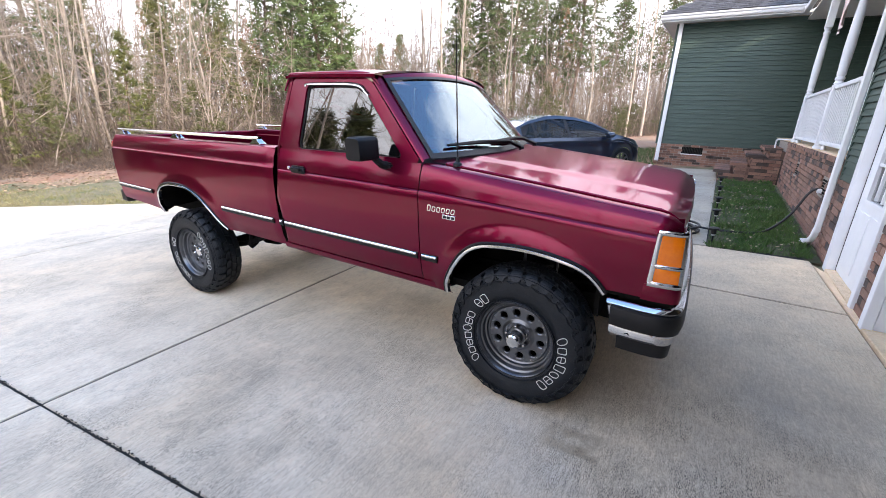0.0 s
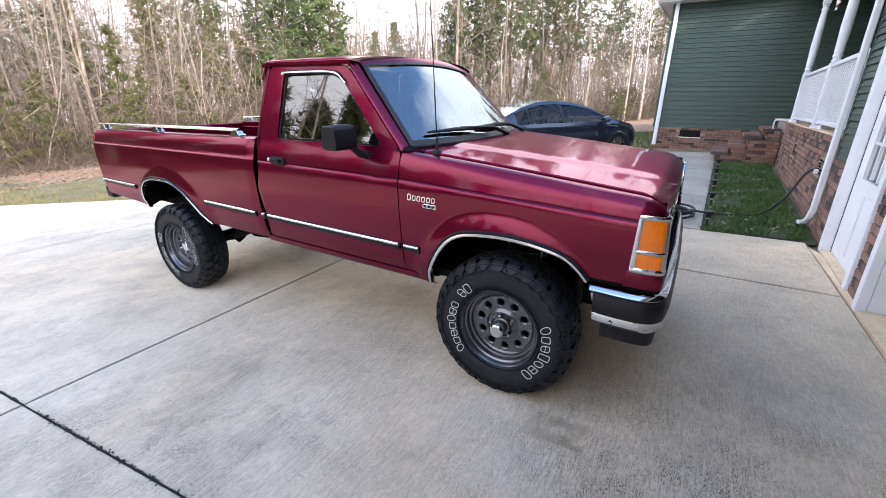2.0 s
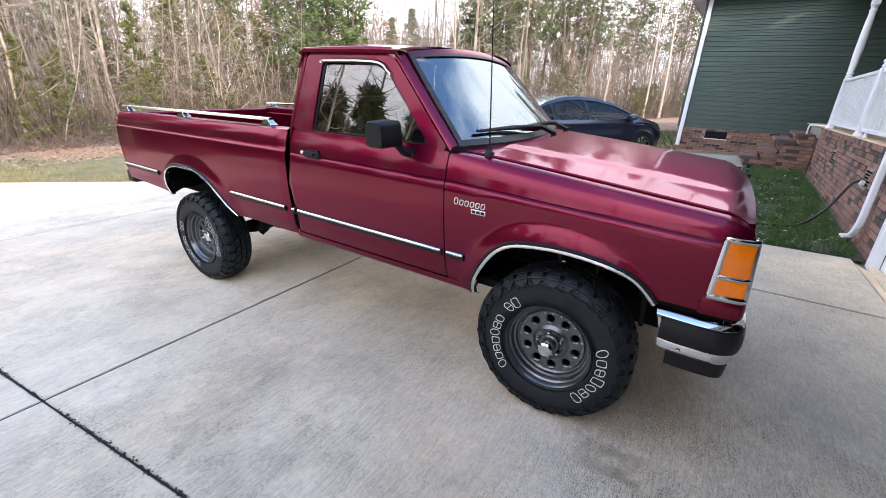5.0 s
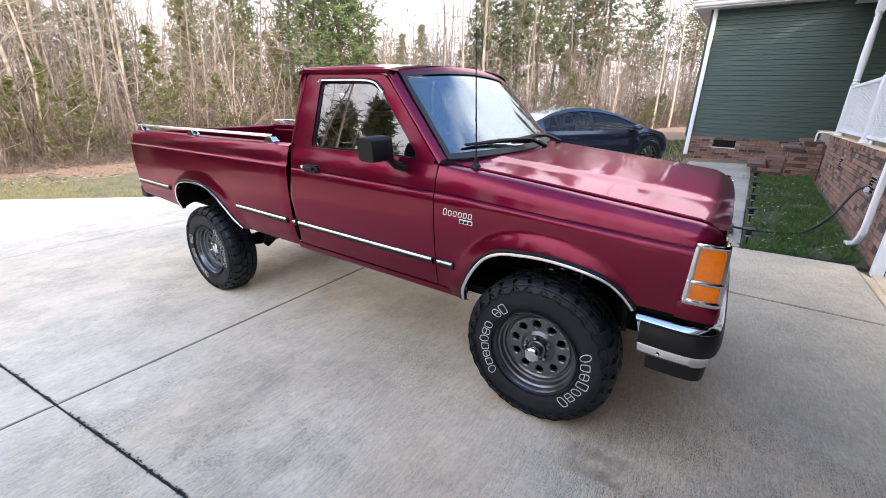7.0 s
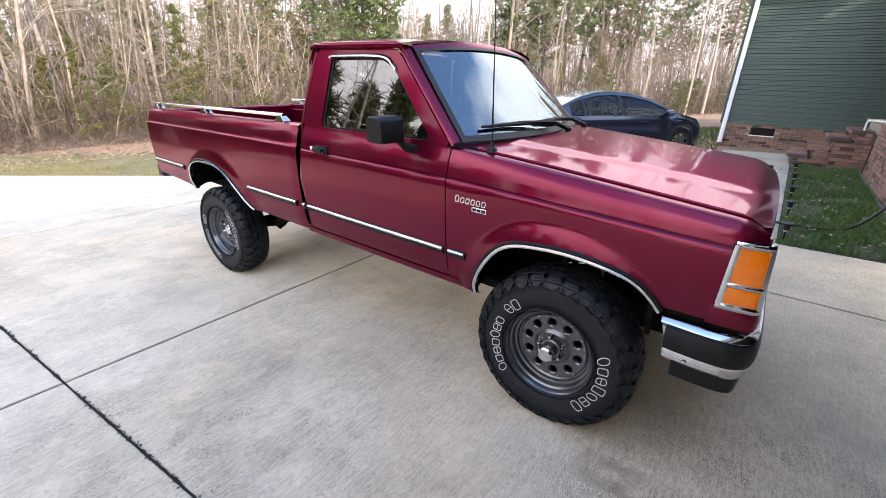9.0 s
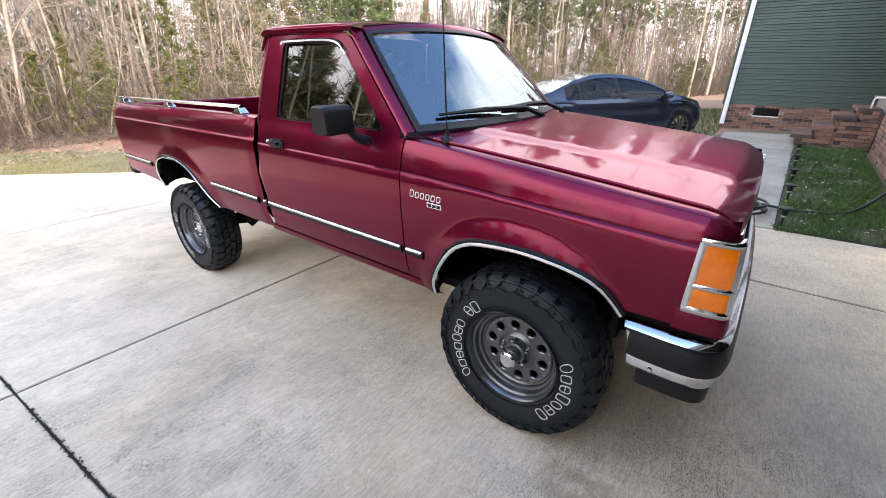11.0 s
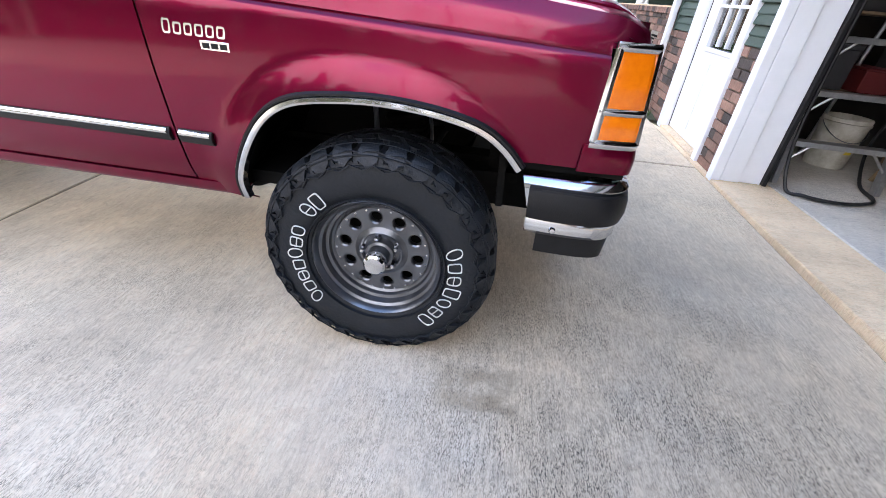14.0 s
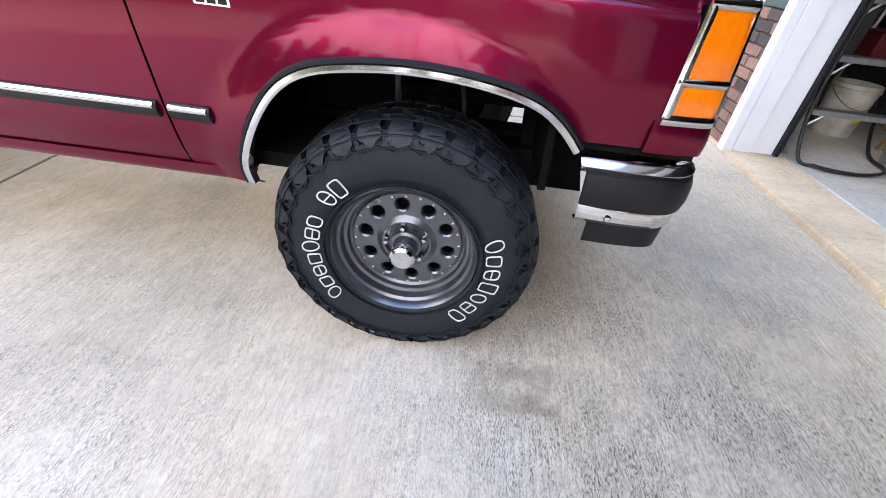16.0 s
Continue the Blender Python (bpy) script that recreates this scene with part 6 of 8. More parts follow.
vf = plain_box("foundation_vent", (GX0 + 0.70, FAR_Y - 0.014, 0.395), (GX0 + 1.24, FAR_Y + 0.006, 0.42), WHITE, wing)
for k in range(12):
    part("vent_bar", boxed((GX0 + 0.74 + 0.04 * k, FAR_Y - 0.006, 0.42), (GX0 + 0.755 + 0.04 * k, FAR_Y + 0.008, 0.605)), JOINT, vf)
# black sheet standing for the shade inside the vent
part("vent_dark", boxed((GX0 + 0.71, FAR_Y + 0.008, 0.42), (GX0 + 1.23, FAR_Y + 0.018, 0.61)), SHADE, vf)
sp = thing("downspout", (GX0 + 0.05, FAR_Y - 0.05, 0.03), "white metal downspout at the wing's corner", "downspout")
part("pipe", spout_pipe([(GX0 + 0.10, FAR_Y - 0.05, GZ1), (GX0 + 0.10, FAR_Y - 0.05, 2.0), (GX0 + 0.10, FAR_Y - 0.05, 0.17)], 0.055, 0.10), WHITE, sp)
# roof of the wing: soffit, fascia, gutter, shingle courses
eave = setting("roof_wing", (4.5, FAR_Y, GZ1), "dark grey shingle roof with white gutter and fascia", "roof")
EY = FAR_Y - 0.36
plain_box("soffit", (GX0 - 0.34, EY + 0.02, GZ1), (GX1 + 2, FAR_Y + 9.4, GZ1 + 0.02), WHITE, eave)
plain_box("fascia", (GX0 - 0.35, EY, GZ1 - 0.01), (4.72, EY + 0.03, GZ1 + 0.16), WHITE, eave)
plain_box("fascia", (GX0 - 0.36, EY, GZ1 - 0.01), (GX0 - 0.33, FAR_Y + 9.4, GZ1 + 0.16), WHITE, eave)
gut = bmesh.new()
gp = [(0.0, 0.0), (-0.05, 0.0), (-0.075, 0.03), (-0.08, 0.07), (-0.105, 0.09), (-0.11, 0.12), (-0.095, 0.12)]
grid(gut, [[(x, EY + y, GZ1 + 0.03 + z) for y, z in gp] for x in (GX0 - 0.40, 4.72)])
part("gutter", gut, WHITE, eave, "white metal gutter", thick=0.004)
base = bmesh.new()
rise = math.tan(radians(30))
for (a, b, c, d) in (((GX0 - 0.42, EY - 0.06, GZ1 + 0.14), (9.0, EY - 0.06, GZ1 + 0.14), (9.0, EY + 4.5, GZ1 + 0.14 + 4.56 * rise), (GX0 - 0.42 + 4.5, EY + 4.5, GZ1 + 0.14 + 4.56 * rise)),
                     ((GX0 - 0.42, EY - 0.06, GZ1 + 0.14), (GX0 - 0.42, EY + 9.8, GZ1 + 0.14), (GX0 + 4.1, EY + 5.5, GZ1 + 0.14 + 4.5 * rise), (GX0 + 4.08, EY + 4.5, GZ1 + 0.14 + 4.5 * rise))):
    base.faces.new([base.verts.new(p) for p in (a, b, c, d)])
part("roof_deck", base, SHINGLE, eave, smooth=0, thick=0.03)
tabs = bmesh.new()
random.seed(11)
for r in range(22):
    s = r * 0.13
    x = GX0 - 0.42 + s * 0.85 + random.uniform(0, 0.12)
    while x < 7.5:
        w = random.choice((0.11, 0.16, 0.22, 0.30))
        y0, z0 = EY - 0.075 + s * 0.866, GZ1 + 0.175 + s * 0.5
        t = random.uniform(0.006, 0.014)
        q = [(x, y0, z0 + t), (x + w - 0.006, y0, z0 + t), (x + w - 0.006, y0 + 0.16, z0 + 0.085), (x, y0 + 0.16, z0 + 0.085)]
        vs = [tabs.verts.new(p) for p in q]
        lo = [tabs.verts.new((p[0], p[1], p[2] - 0.015)) for p in q[:2]]
        tabs.faces.new(vs)
        tabs.faces.new((vs[0], vs[1], lo[1], lo[0]))
        x += w
part("shingle_courses", tabs, SHINGLE, eave, smooth=0, kind="stuff")
# porch roof, ceiling, beam; garage roof
proof = setting("roof_porch_sun_block", (5.8, 8, 3.2), "porch roof, raised unseen to block sun, white ceiling and beam", "roof")
plain_box("beam", (PX - 0.01, P0, 3.46), (PX + 0.145, 8.90, 3.72), WHITE, proof)
plain_box("porch_ceiling", (PX + 0.0, P0, 3.72), (6.95, FAR_Y, 3.76), WHITE, proof)
# roof plane raised out of view to keep the sun off the wing wall
bm = bmesh.new()
bm.faces.new([bm.verts.new(p) for p in ((4.60, CORNER_Y - 0.3, 3.88), (4.60, FAR_Y, 3.88), (9.6, FAR_Y, 7.2), (9.6, CORNER_Y - 0.3, 7.2))])
part("roof_deck", bm, SHINGLE, proof, smooth=0, thick=0.06)
plain_box("gutter", (4.56, CORNER_Y + 0.3, 3.76), (4.66, 11.7, 3.88), WHITE, proof, bevel=0.01)
groof = setting("roof_garage", (7.5, 0, 3.0), "dark shingle garage roof above white eaves", "roof")
bm = bmesh.new()
for a in (((4.30, -6.4, 3.02), (4.30, CORNER_Y + 0.3, 3.02), (7.6, CORNER_Y + 0.3, 5.9), (7.6, -6.4, 5.9)), ((10.9, -6.4, 3.02), (10.9, CORNER_Y + 0.3, 3.02), (7.6, CORNER_Y + 0.3, 5.9), (7.6, -6.4, 5.9))):
    bm.faces.new([bm.verts.new(p) for p in a])
part("roof_deck", bm, SHINGLE, groof, smooth=0, thick=0.06)
plain_box("soffit", (4.32, -6.4, 3.0), (WX + 0.03, CORNER_Y + 0.2, 3.02), WHITE, groof)
plain_box("fascia", (4.28, -6.4, 2.98), (4.31, CORNER_Y + 0.2, 3.14), WHITE, groof)
bm = bmesh.new()
for y in (-6.0, CORNER_Y + 0.0):
    bm.faces.new([bm.verts.new(p) for p in ((4.72, y, 3.0), (10.5, y, 3.0), (7.6, y, 5.75))])
part("gable", bm, SIDING, groof, smooth=0, thick=0.05)

# brick steps beside the wing, rising to the porch
steps = setting("porch_steps", (4.3, 10.4, 0), "worn red brick steps up to the porch", "steps")
SX, SY0, SY1 = [3.65, 3.94, 4.19, 4.47], 9.22, 11.1
for k, (xa, xb) in enumerate(zip(SX, SX[1:] + [PX + 0.02])):
    h = (0.33, 0.50, 0.69, 0.84)[k]
    SY0 = 9.22 if k < 3 else 9.36
    plain_box("step_core", (xa + 0.012, SY0 + 0.012, 0), (xb + 0.3 if k < 3 else xb, SY1, h - 0.07), BRICK, steps)
    n = int(round((SY1 - SY0) / 0.0735))
    for i in range(n):
        ob = new("brick", BRICKS[(i + k) % 5])
        ob.parent = steps
        ob.matrix_basis = Matrix.Translation(Vector((xa - 0.01, SY0 + 0.0735 * i + 0.068, h - 0.068)) - ROOT[steps]) @ Matrix.Rotation(radians(-90), 4, "Z") @ Matrix.Diagonal((0.345, 7.2, 1.05, 1))
    bricks(steps, (xa, SY0, 0), (xb - xa) + 0.02 if k < 2 else PX - xa, h - 0.06)
for k, xa in enumerate(SX):
    low = (0.0, 0.27, 0.44, 0.63)[k]
    bricks(steps, (xa + 0.002, SY1, low), SY1 - (9.24 if k < 3 else 9.38), (0.33, 0.50, 0.69, 0.84)[k] - 0.065 - low, turn=-90)
plain_box("porch_pier", (PX + 0.02, 9.22, 0), (PX + 0.25, 11.1, PZ - 0.02), MORTAR, steps)
hr = thing("step_rail", (4.75, 9.5, PZ), "short white metal rail end at the steps", "rail")
bm = bmesh.new()
tube(bm, smooth_path([(4.55, 9.60, 0.82), (4.55, 9.60, PZ + 0.0), (4.60, 9.58, PZ + 0.03), (4.80, 9.45, PZ + 0.03)], 4), 0.015, 8)
part("tube", bm, WHITE, hr)

# a small pale flag hanging from the porch eave
flag = thing("hanging_flag", (4.55, 6.2, 2.6), "faded pink and white flag hanging from porch eave", "flag")
bm = bmesh.new()
grid(bm, [[(4.74 + 0.02 * math.sin(i * 1.3 + j * 0.7), 7.05 + 0.24 * i / 8 + 0.012 * math.sin(j * 1.1), 3.35 - 0.62 * j / 8 - 0.10 * (i / 8) * (j / 8)) for i in range(9)] for j in range(9)])
part("cloth", bm, mat("faded_cloth", (0.62, 0.40, 0.38), 0.9, 0, second=(0.75, 0.70, 0.68), scale=5, bump=0.1), flag, thick=0.002)

# ---- garage contents near the doorway ----
ladder = thing("step_ladder", (5.30, 1.95, 0), "aluminium step ladder standing inside the garage", "ladder")
L0, L1, LEANX = 5.108, 5.742, 0.03


def rail_bar(xb, xt, y0, y1):
    bm = bmesh.new()
    grid(bm, [[(xb + a, y0 + b, 0.012) for a, b in ((-0.016, -0.03), (0.016, -0.03), (0.016, 0.03), (-0.016, 0.03))], [(xt + a, y1 + b, 2.2) for a, b in ((-0.014, -0.03), (0.014, -0.03), (0.014, 0.03), (-0.014, 0.03))]], close=True)
    return bm


part("rail", rail_bar(L0, L0 + LEANX, 1.965, 2.34), ALU, ladder)
part("rail", rail_bar(L1, L1 - LEANX, 1.965, 2.34), ALU, ladder)
for k in range(6):
    z = 0.285 + 0.305 * k
    f = z / 2.2
    xa, xb, y = L0 + LEANX * f, L1 - LEANX * f, 1.965 + 0.375 * f
    part("step", boxed((xa, y - 0.045, z - 0.022), (xb, y + 0.045, z + 0.012)), ALU, ladder, bevel=0.003)
    for s, xx in ((1, xa), (-1, xb)):
        bm = bmesh.new()
        tube(bm, [(xx, y - 0.03, z - 0.14), (xx + s * 0.13, y - 0.03, z - 0.012)], 0.008, 6)
        part("brace", bm, ALU, ladder)
for x, t in ((L0 + 0.05, L0 + 0.14), (L1 - 0.05, L1 - 0.14)):
    bm = bmesh.new()
    tube(bm, [(x, 2.82, 0.012), (t, 2.32, 2.15)], 0.014, 6)
    part("rear_leg", bm, ALU, ladder)
bucket = thing("bucket", (5.77, 2.62, 0.006), "dirty white plastic bucket on the garage floor", "bucket")
bm = bmesh.new()
revolve(bm, [(0.0, 0.007), (0.130, 0.007), (0.135, 0.03), (0.152, 0.33), (0.160, 0.33), (0.160, 0.345), (0.154, 0.35), (0.155, 0.375), (0.148, 0.38), (0.144, 0.33), (0.12, 0.03)], 28, axis="z", centre=(5.77, 2.62, 0))
part("pail", bm, mat("dirty_white_plastic", (0.62, 0.60, 0.53), 0.5, 0, second=(0.38, 0.34, 0.26), scale=9), bucket)
bm = bmesh.new()
tube(bm, [(5.77 + 0.16 * math.cos(a), 2.62 - 0.165 * math.sin(a), 0.34 - 0.12 * math.sin(a)) for a in np.linspace(0, 3.14, 14)], 0.003, 6)
part("handle", bm, STEEL, bucket)
bm = bmesh.new()
bm.faces.new([bm.verts.new((5.77 + 0.153 * math.cos(a), 2.62 + 0.153 * math.sin(a), z)) for a, z in ((-1.55, 0.13), (-1.15, 0.13), (-1.35, 0.21))])
part("warning_label", bm, mat("yellow_label", (0.70, 0.55, 0.05), 0.6, var=0.1), bucket, "small yellow triangular label", smooth=0)
plank = thing("leaning_board", (6.1, 2.38, 0.006), "brown wooden board leaning against the garage shelf", "board")
bm = bmesh.new()
grid(bm, [[(5.93 + a, 2.30 + b, 0.007) for a, b in ((0, 0), (0.14, 0), (0.14, 0.03), (0, 0.03))], [(6.35 + a, 2.36 + b, 1.35) for a, b in ((0, 0), (0.14, 0), (0.14, 0.03), (0, 0.03))]], close=True)
part("board", bm, mat("raw_board", (0.34, 0.22, 0.11), 0.75, 0, second=(0.24, 0.15, 0.08), scale=5, stretch=(6, 6, 1), bump=0.1), plank)
shelf = thing("storage_shelf", (6.2, 2.7, 0), "wooden storage shelf full of boxes in shade", "shelf")
WOOD = mat("shelf_wood", (0.28, 0.19, 0.11), 0.7, 0, second=(0.20, 0.13, 0.075), scale=3, stretch=(1, 12, 12), bump=0.1)
for z in (0.56, 1.05, 1.55, 2.05):
    part("board", boxed((5.25, 2.42, z - 0.018), (7.6, 2.94, z)), WOOD, shelf, bevel=0.003)
for x in (5.27, 6.4, 7.55):
    for y in (2.44, 2.90):
        part("post", boxed((x - 0.02, y - 0.02, 0.006), (x + 0.02, y + 0.02, 2.2)), WOOD, shelf)
random.seed(3)
BOXCOL = [mat("cardboard", (0.30, 0.20, 0.12), 0.9, 0, var=0.25, scale=5), mat("dark_case", (0.03, 0.03, 0.035), 0.6, 0, var=0.3), mat("red_case", (0.13, 0.012, 0.014), 0.5, 0, var=0.2), mat("grey_tub", (0.05, 0.05, 0.054), 0.55, 0, var=0.2)]
for z in (0.56, 1.05, 1.55, 2.05, 0.006):
    x = 5.32 if z > 0.1 else 6.45
    while x < 7.3:
        w, h, d = random.uniform(0.18, 0.42), random.uniform(0.16, 0.40), random.uniform(0.25, 0.42)
        k = random.randrange(4)
        bx = thing("storage_box", (x + w / 2, 2.68, z), ("brown cardboard box on the garage shelf", "dark tool case on the garage shelf", "red tool case on the garage shelf", "grey storage tub on the garage shelf")[k], "box", group="shelf boxes")
        part("body", boxed((x, 2.68 - d / 2, z), (x + w, 2.68 + d / 2, z + h * 0.9)), BOXCOL[k], bx, bevel=0.006)
        part("lid", boxed((x - 0.006, 2.674 - d / 2, z + h * 0.9 + 0.001), (x + w + 0.006, 2.686 + d / 2, z + h)), BOXCOL[k], bx, bevel=0.004)
        x += w + random.uniform(0.03, 0.10)


def cable(name, pts, r, label, category):
    bm = bmesh.new()
    line = smooth_path(pts, 8)
    tube(bm, line, r, 8)
    c = line[0]
    t = thing(name, (c.x, c.y, c.z), label, category)
    return part("cable", bm, HOSE, t)


cable("power_cord", [(5.06, 1.90, 1.2), (5.065, 1.89, 0.40), (5.10, 1.80, 0.045), (5.17, 1.70, 0.028), (5.332, 1.66, 0.024), (5.50, 1.70, 0.024), (5.63, 1.80, 0.03), (5.72, 2.1, 0.04), (5.86, 2.40, 0.25), (5.95, 2.41, 0.6)], 0.011, "black power cord looped on the garage floor", "cord")
for ob in set(bpy.data.objects) - yard_things:
    if ob.parent is None:
        ob.matrix_basis = HOUSE @ ob.matrix_basis
cable("charging_cable", [(4.82, 4.69, 0.60), (4.74, 4.69, 0.54), (4.60, 4.63, 0.24), (4.38, 4.40, 0.07), (4.12, 4.24, 0.045), (3.88, 4.22, 0.04), (3.70, 4.30, 0.03), (3.50, 4.36, 0.025)], 0.014, "black charging cable across the lawn from the porch wall", "cable")
loops = []
for i in range(70):
    a = 0.35 * i
    loops.append((3.44 + (0.24 + 0.03 * math.sin(a * 0.37)) * math.cos(a), 4.05 + (0.26 + 0.03 * math.cos(a * 0.23)) * math.sin(a), 0.022 + 0.0016 * i))
bm = bmesh.new()
tube(bm, loops, 0.014, 8)
coil = thing("cable_coil", (3.44, 4.05, 0.006), "coil of black charging cable on the walkway", "cable")
part("cable", bm, HOSE, coil)
on_slope(coil)
plug = thing("wall_outlet", (PX - 0.03, 4.69, 0.56), "small white outlet box on the brick", "outlet")
part("box", boxed((PX - 0.045, 4.655, 0.55), (PX - 0.004, 4.715, 0.60)), WHITE, plug, bevel=0.006)
plug.matrix_basis = HOUSE @ plug.matrix_basis

# path lights
for y in (3.66, 4.75, 5.75, 6.95, 8.2):
    lx = 3.83 + 0.045 * (y - 3.6)
    pl = thing("path_light", (lx, y, 0), "small black solar path light on a stake", "path light", group="path lights")
    bm = bmesh.new()
    tube(bm, [(lx, y, -0.02), (lx, y, 0.13)], 0.010, 8)
    part("stake", bm, BLACK, pl)
    bm = bmesh.new()
    revolve(bm, [(0.028, 0.12), (0.030, 0.17), (0.055, 0.175), (0.056, 0.19), (0.030, 0.198), (0.0, 0.20)], 16, axis="z", centre=(lx, y, 0))
    part("cap", bm, BLACK, pl)
    bm = bmesh.new()
    revolve(bm, [(0.018, 0.10), (0.026, 0.12), (0.026, 0.168)], 12, axis="z", centre=(lx, y, 0))
    part("lens", bm, CLEAR, pl)
    on_slope(pl)


# ---- the parked sedan ----
sedan = thing("sedan", (0.6, 8.25, 0), "dark blue electric sedan with sky-pale roof glass parked beyond the truck", "car")
SX0, SY0_, SW = -1.34, 7.30, 1.82     # tail, near side, width
ROOFLINE = [(0.0, 0.90), (0.12, 0.99), (0.55, 1.06), (0.85, 1.14), (1.35, 1.33), (1.80, 1.43), (2.15, 1.445), (2.60, 1.40), (3.05, 1.28), (3.45, 1.08), (3.62, 1.0), (3.9, 0.925), (4.3, 0.835), (4.55, 0.73), (4.69, 0.60)]
BELT = [(0.0, 0.86), (0.3, 0.95), (1.0, 0.965), (2.2, 0.945), (3.3, 0.92), (3.62, 0.89), (3.9, 0.85), (4.3, 0.77), (4.55, 0.67), (4.69, 0.54)]
HALF = [(0.0, 0.60), (0.15, 0.78), (0.5, 0.88), (1.5, 0.91), (3.2, 0.91), (4.0, 0.89), (4.4, 0.80), (4.6, 0.64), (4.69, 0.46)]


def sedan_section(u):
    """Half section from the sill up to the middle of the roof, as (out from the middle, z)."""
    h, b, r = lerp_curve(HALF, u), lerp_curve(BELT, u), lerp_curve(ROOFLINE, u)
    low = 0.24 if 0.3 < u < 4.4 else 0.30
    for c in (0.97, 3.85):
        if abs(u - c) < 0.355:
            low = max(low, 0.335 + math.sqrt(max(0, 0.355 ** 2 - (u - c) ** 2)))
    low = min(low, b - 0.10)
    house = max(0.0, r - b)
    lean = 0.62 * house
    pts = [(h - 0.03, low), (h, low + (b - low) * 0.35), (h, low + (b - low) * 0.62), (h - 0.035, low + (b - low) * 0.80), (h - 0.015, low + (b - low) * 0.9), (h - 0.05, b)]
    for t in (0.3, 0.6, 0.85, 1.0):
        pts.append((h - 0.055 - lean * t ** 1.25, b + house * t * 0.93))
    top = pts[-1]
    for t in (0.3, 0.65, 1.0):
        pts.append((top[0] * (1 - t), top[1] + (r - top[1]) * (1 - (1 - t) ** 2)))
    return pts


def sedan_skin(us, pick, off=0.0, near=True, far=True):
    bm = bmesh.new()
    for s in ([1] if near else []) + ([-1] if far else []):
        rows = []
        for u in us:
            p = sedan_section(u)[pick]
            rows.append([(SX0 + u, SY0_ + SW / 2 - s * (a + off), z) for a, z in p])
        grid(bm, rows)
    return bm


us = spread(0.0, 4.69, 70)
body = part("body", sedan_skin(us, slice(0, 6)), NAVY, sedan, "dark blue metallic body", smooth=40, thick=0.004)
part("hood_and_tail", sedan_skin([u for u in us if u <= 0.6], slice(5, 13)), NAVY, sedan)
part("bonnet", sedan_skin([u for u in us if u >= 3.55], slice(5, 13)), NAVY, sedan)
# pale metal colour stands for sky mirrored in the dark glass roof
part("roof_glass", sedan_skin([u for u in us if 0.55 <= u <= 3.6], slice(9, 13)), mat("sky_pale_roof_glass", (0.52, 0.58, 0.66), 0.20, 0.9, coat=1.0, spec=1.0, var=0.1), sedan, "glass roof with the mirrored sky put into its pale colour")
DARKPANE = glass("dark_car_glass", (0.78, 0.82, 0.80), see=0.48, ior=1.3)
for far in (False, True):
    part("roof_arch", sedan_skin([u for u in us if 0.55 <= u <= 3.6], slice(8, 10), 0.004, not far, far), NAVY, sedan, thick=0.004)
    for ua, ub in ((1.12, 1.42), (1.47, 2.28), (2.36, 3.42)):
        w = facing(part("side_window", sedan_skin(spread(ua, ub, 12), slice(5, 9), -0.012, not far, far), DARKPANE, sedan, "dark side glass"), (0, 1 if far else -1, 0))
        w.visible_shadow = False
    for ua, ub in ((0.58, 1.12), (1.42, 1.47), (2.28, 2.36), (3.42, 3.58)):
        part("window_post", sedan_skin(spread(ua, ub, 4), slice(5, 9), -0.004, not far, far), NAVY if ua < 1 else BLACK, sedan)
    s = -1 if not far else 1
    cy = SY0_ + SW / 2 + s * 0.98
    bm = bmesh.new()
    rows = []
    for x, k in ((0, 0.5), (0.05, 0.9), (0.12, 1.0), (0.17, 0.6)):
        rows.append([(SX0 + 3.27 + x, cy + k * 0.10 * math.cos(a), 0.975 + k * 0.065 * math.sin(a)) for a in np.linspace(0, 2 * math.pi, 12, endpoint=False)])
    vs = grid(bm, rows, close=True)
    bm.faces.new(vs[0])
    bm.faces.new(vs[-1])
    tube(bm, [(SX0 + 3.36, SY0_ + SW / 2 + s * 0.84, 0.94), (SX0 + 3.36, cy, 0.95)], 0.02, 6)
    part("mirror", bm, NAVY, sedan)
    for u in (1.62, 2.72):
        yy = SY0_ + SW / 2 + s * 0.912
        part("door_handle", boxed((SX0 + u, yy - 0.006, 0.80), (SX0 + u + 0.20, yy + 0.006, 0.822)), NAVY, sedan, bevel=0.004)
    for c in (0.97, 3.85):
        bm = bmesh.new()
        revolve(bm, [(0.225, 0.02), (0.24, 0.0), (0.315, 0.0), (0.335, 0.03), (0.335, 0.19), (0.31, 0.22)], 40, centre=(0, 0, 0))
        m = Matrix.Translation((SX0 + c, SY0_ + SW / 2 + s * 0.885, 0.335)) @ (Matrix.Identity(4) if s < 0 else Matrix.Rotation(math.pi, 4, "Z"))
        bmesh.ops.transform(bm, matrix=m, verts=bm.verts)
        ty = part("tyre", bm, RUBBER, sedan)
        bm = bmesh.new()
        revolve(bm, [(0.236, 0.01), (0.228, 0.03), (0.20, 0.035)], 40)
        for k in range(10):
            a = 2 * math.pi * k / 10
            box(bm, (0.02, 0.02, -0.018), (0.23, 0.04, 0.018), Matrix.Rotation(a, 4, "Y"))
        revolve(bm, [(0.06, 0.03), (0.05, 0.012), (0.0, 0.010)], 20)
        bmesh.ops.transform(bm, matrix=m, verts=bm.verts)
        part("rim", bm, STEEL, ty, "dark grey spoked rim")
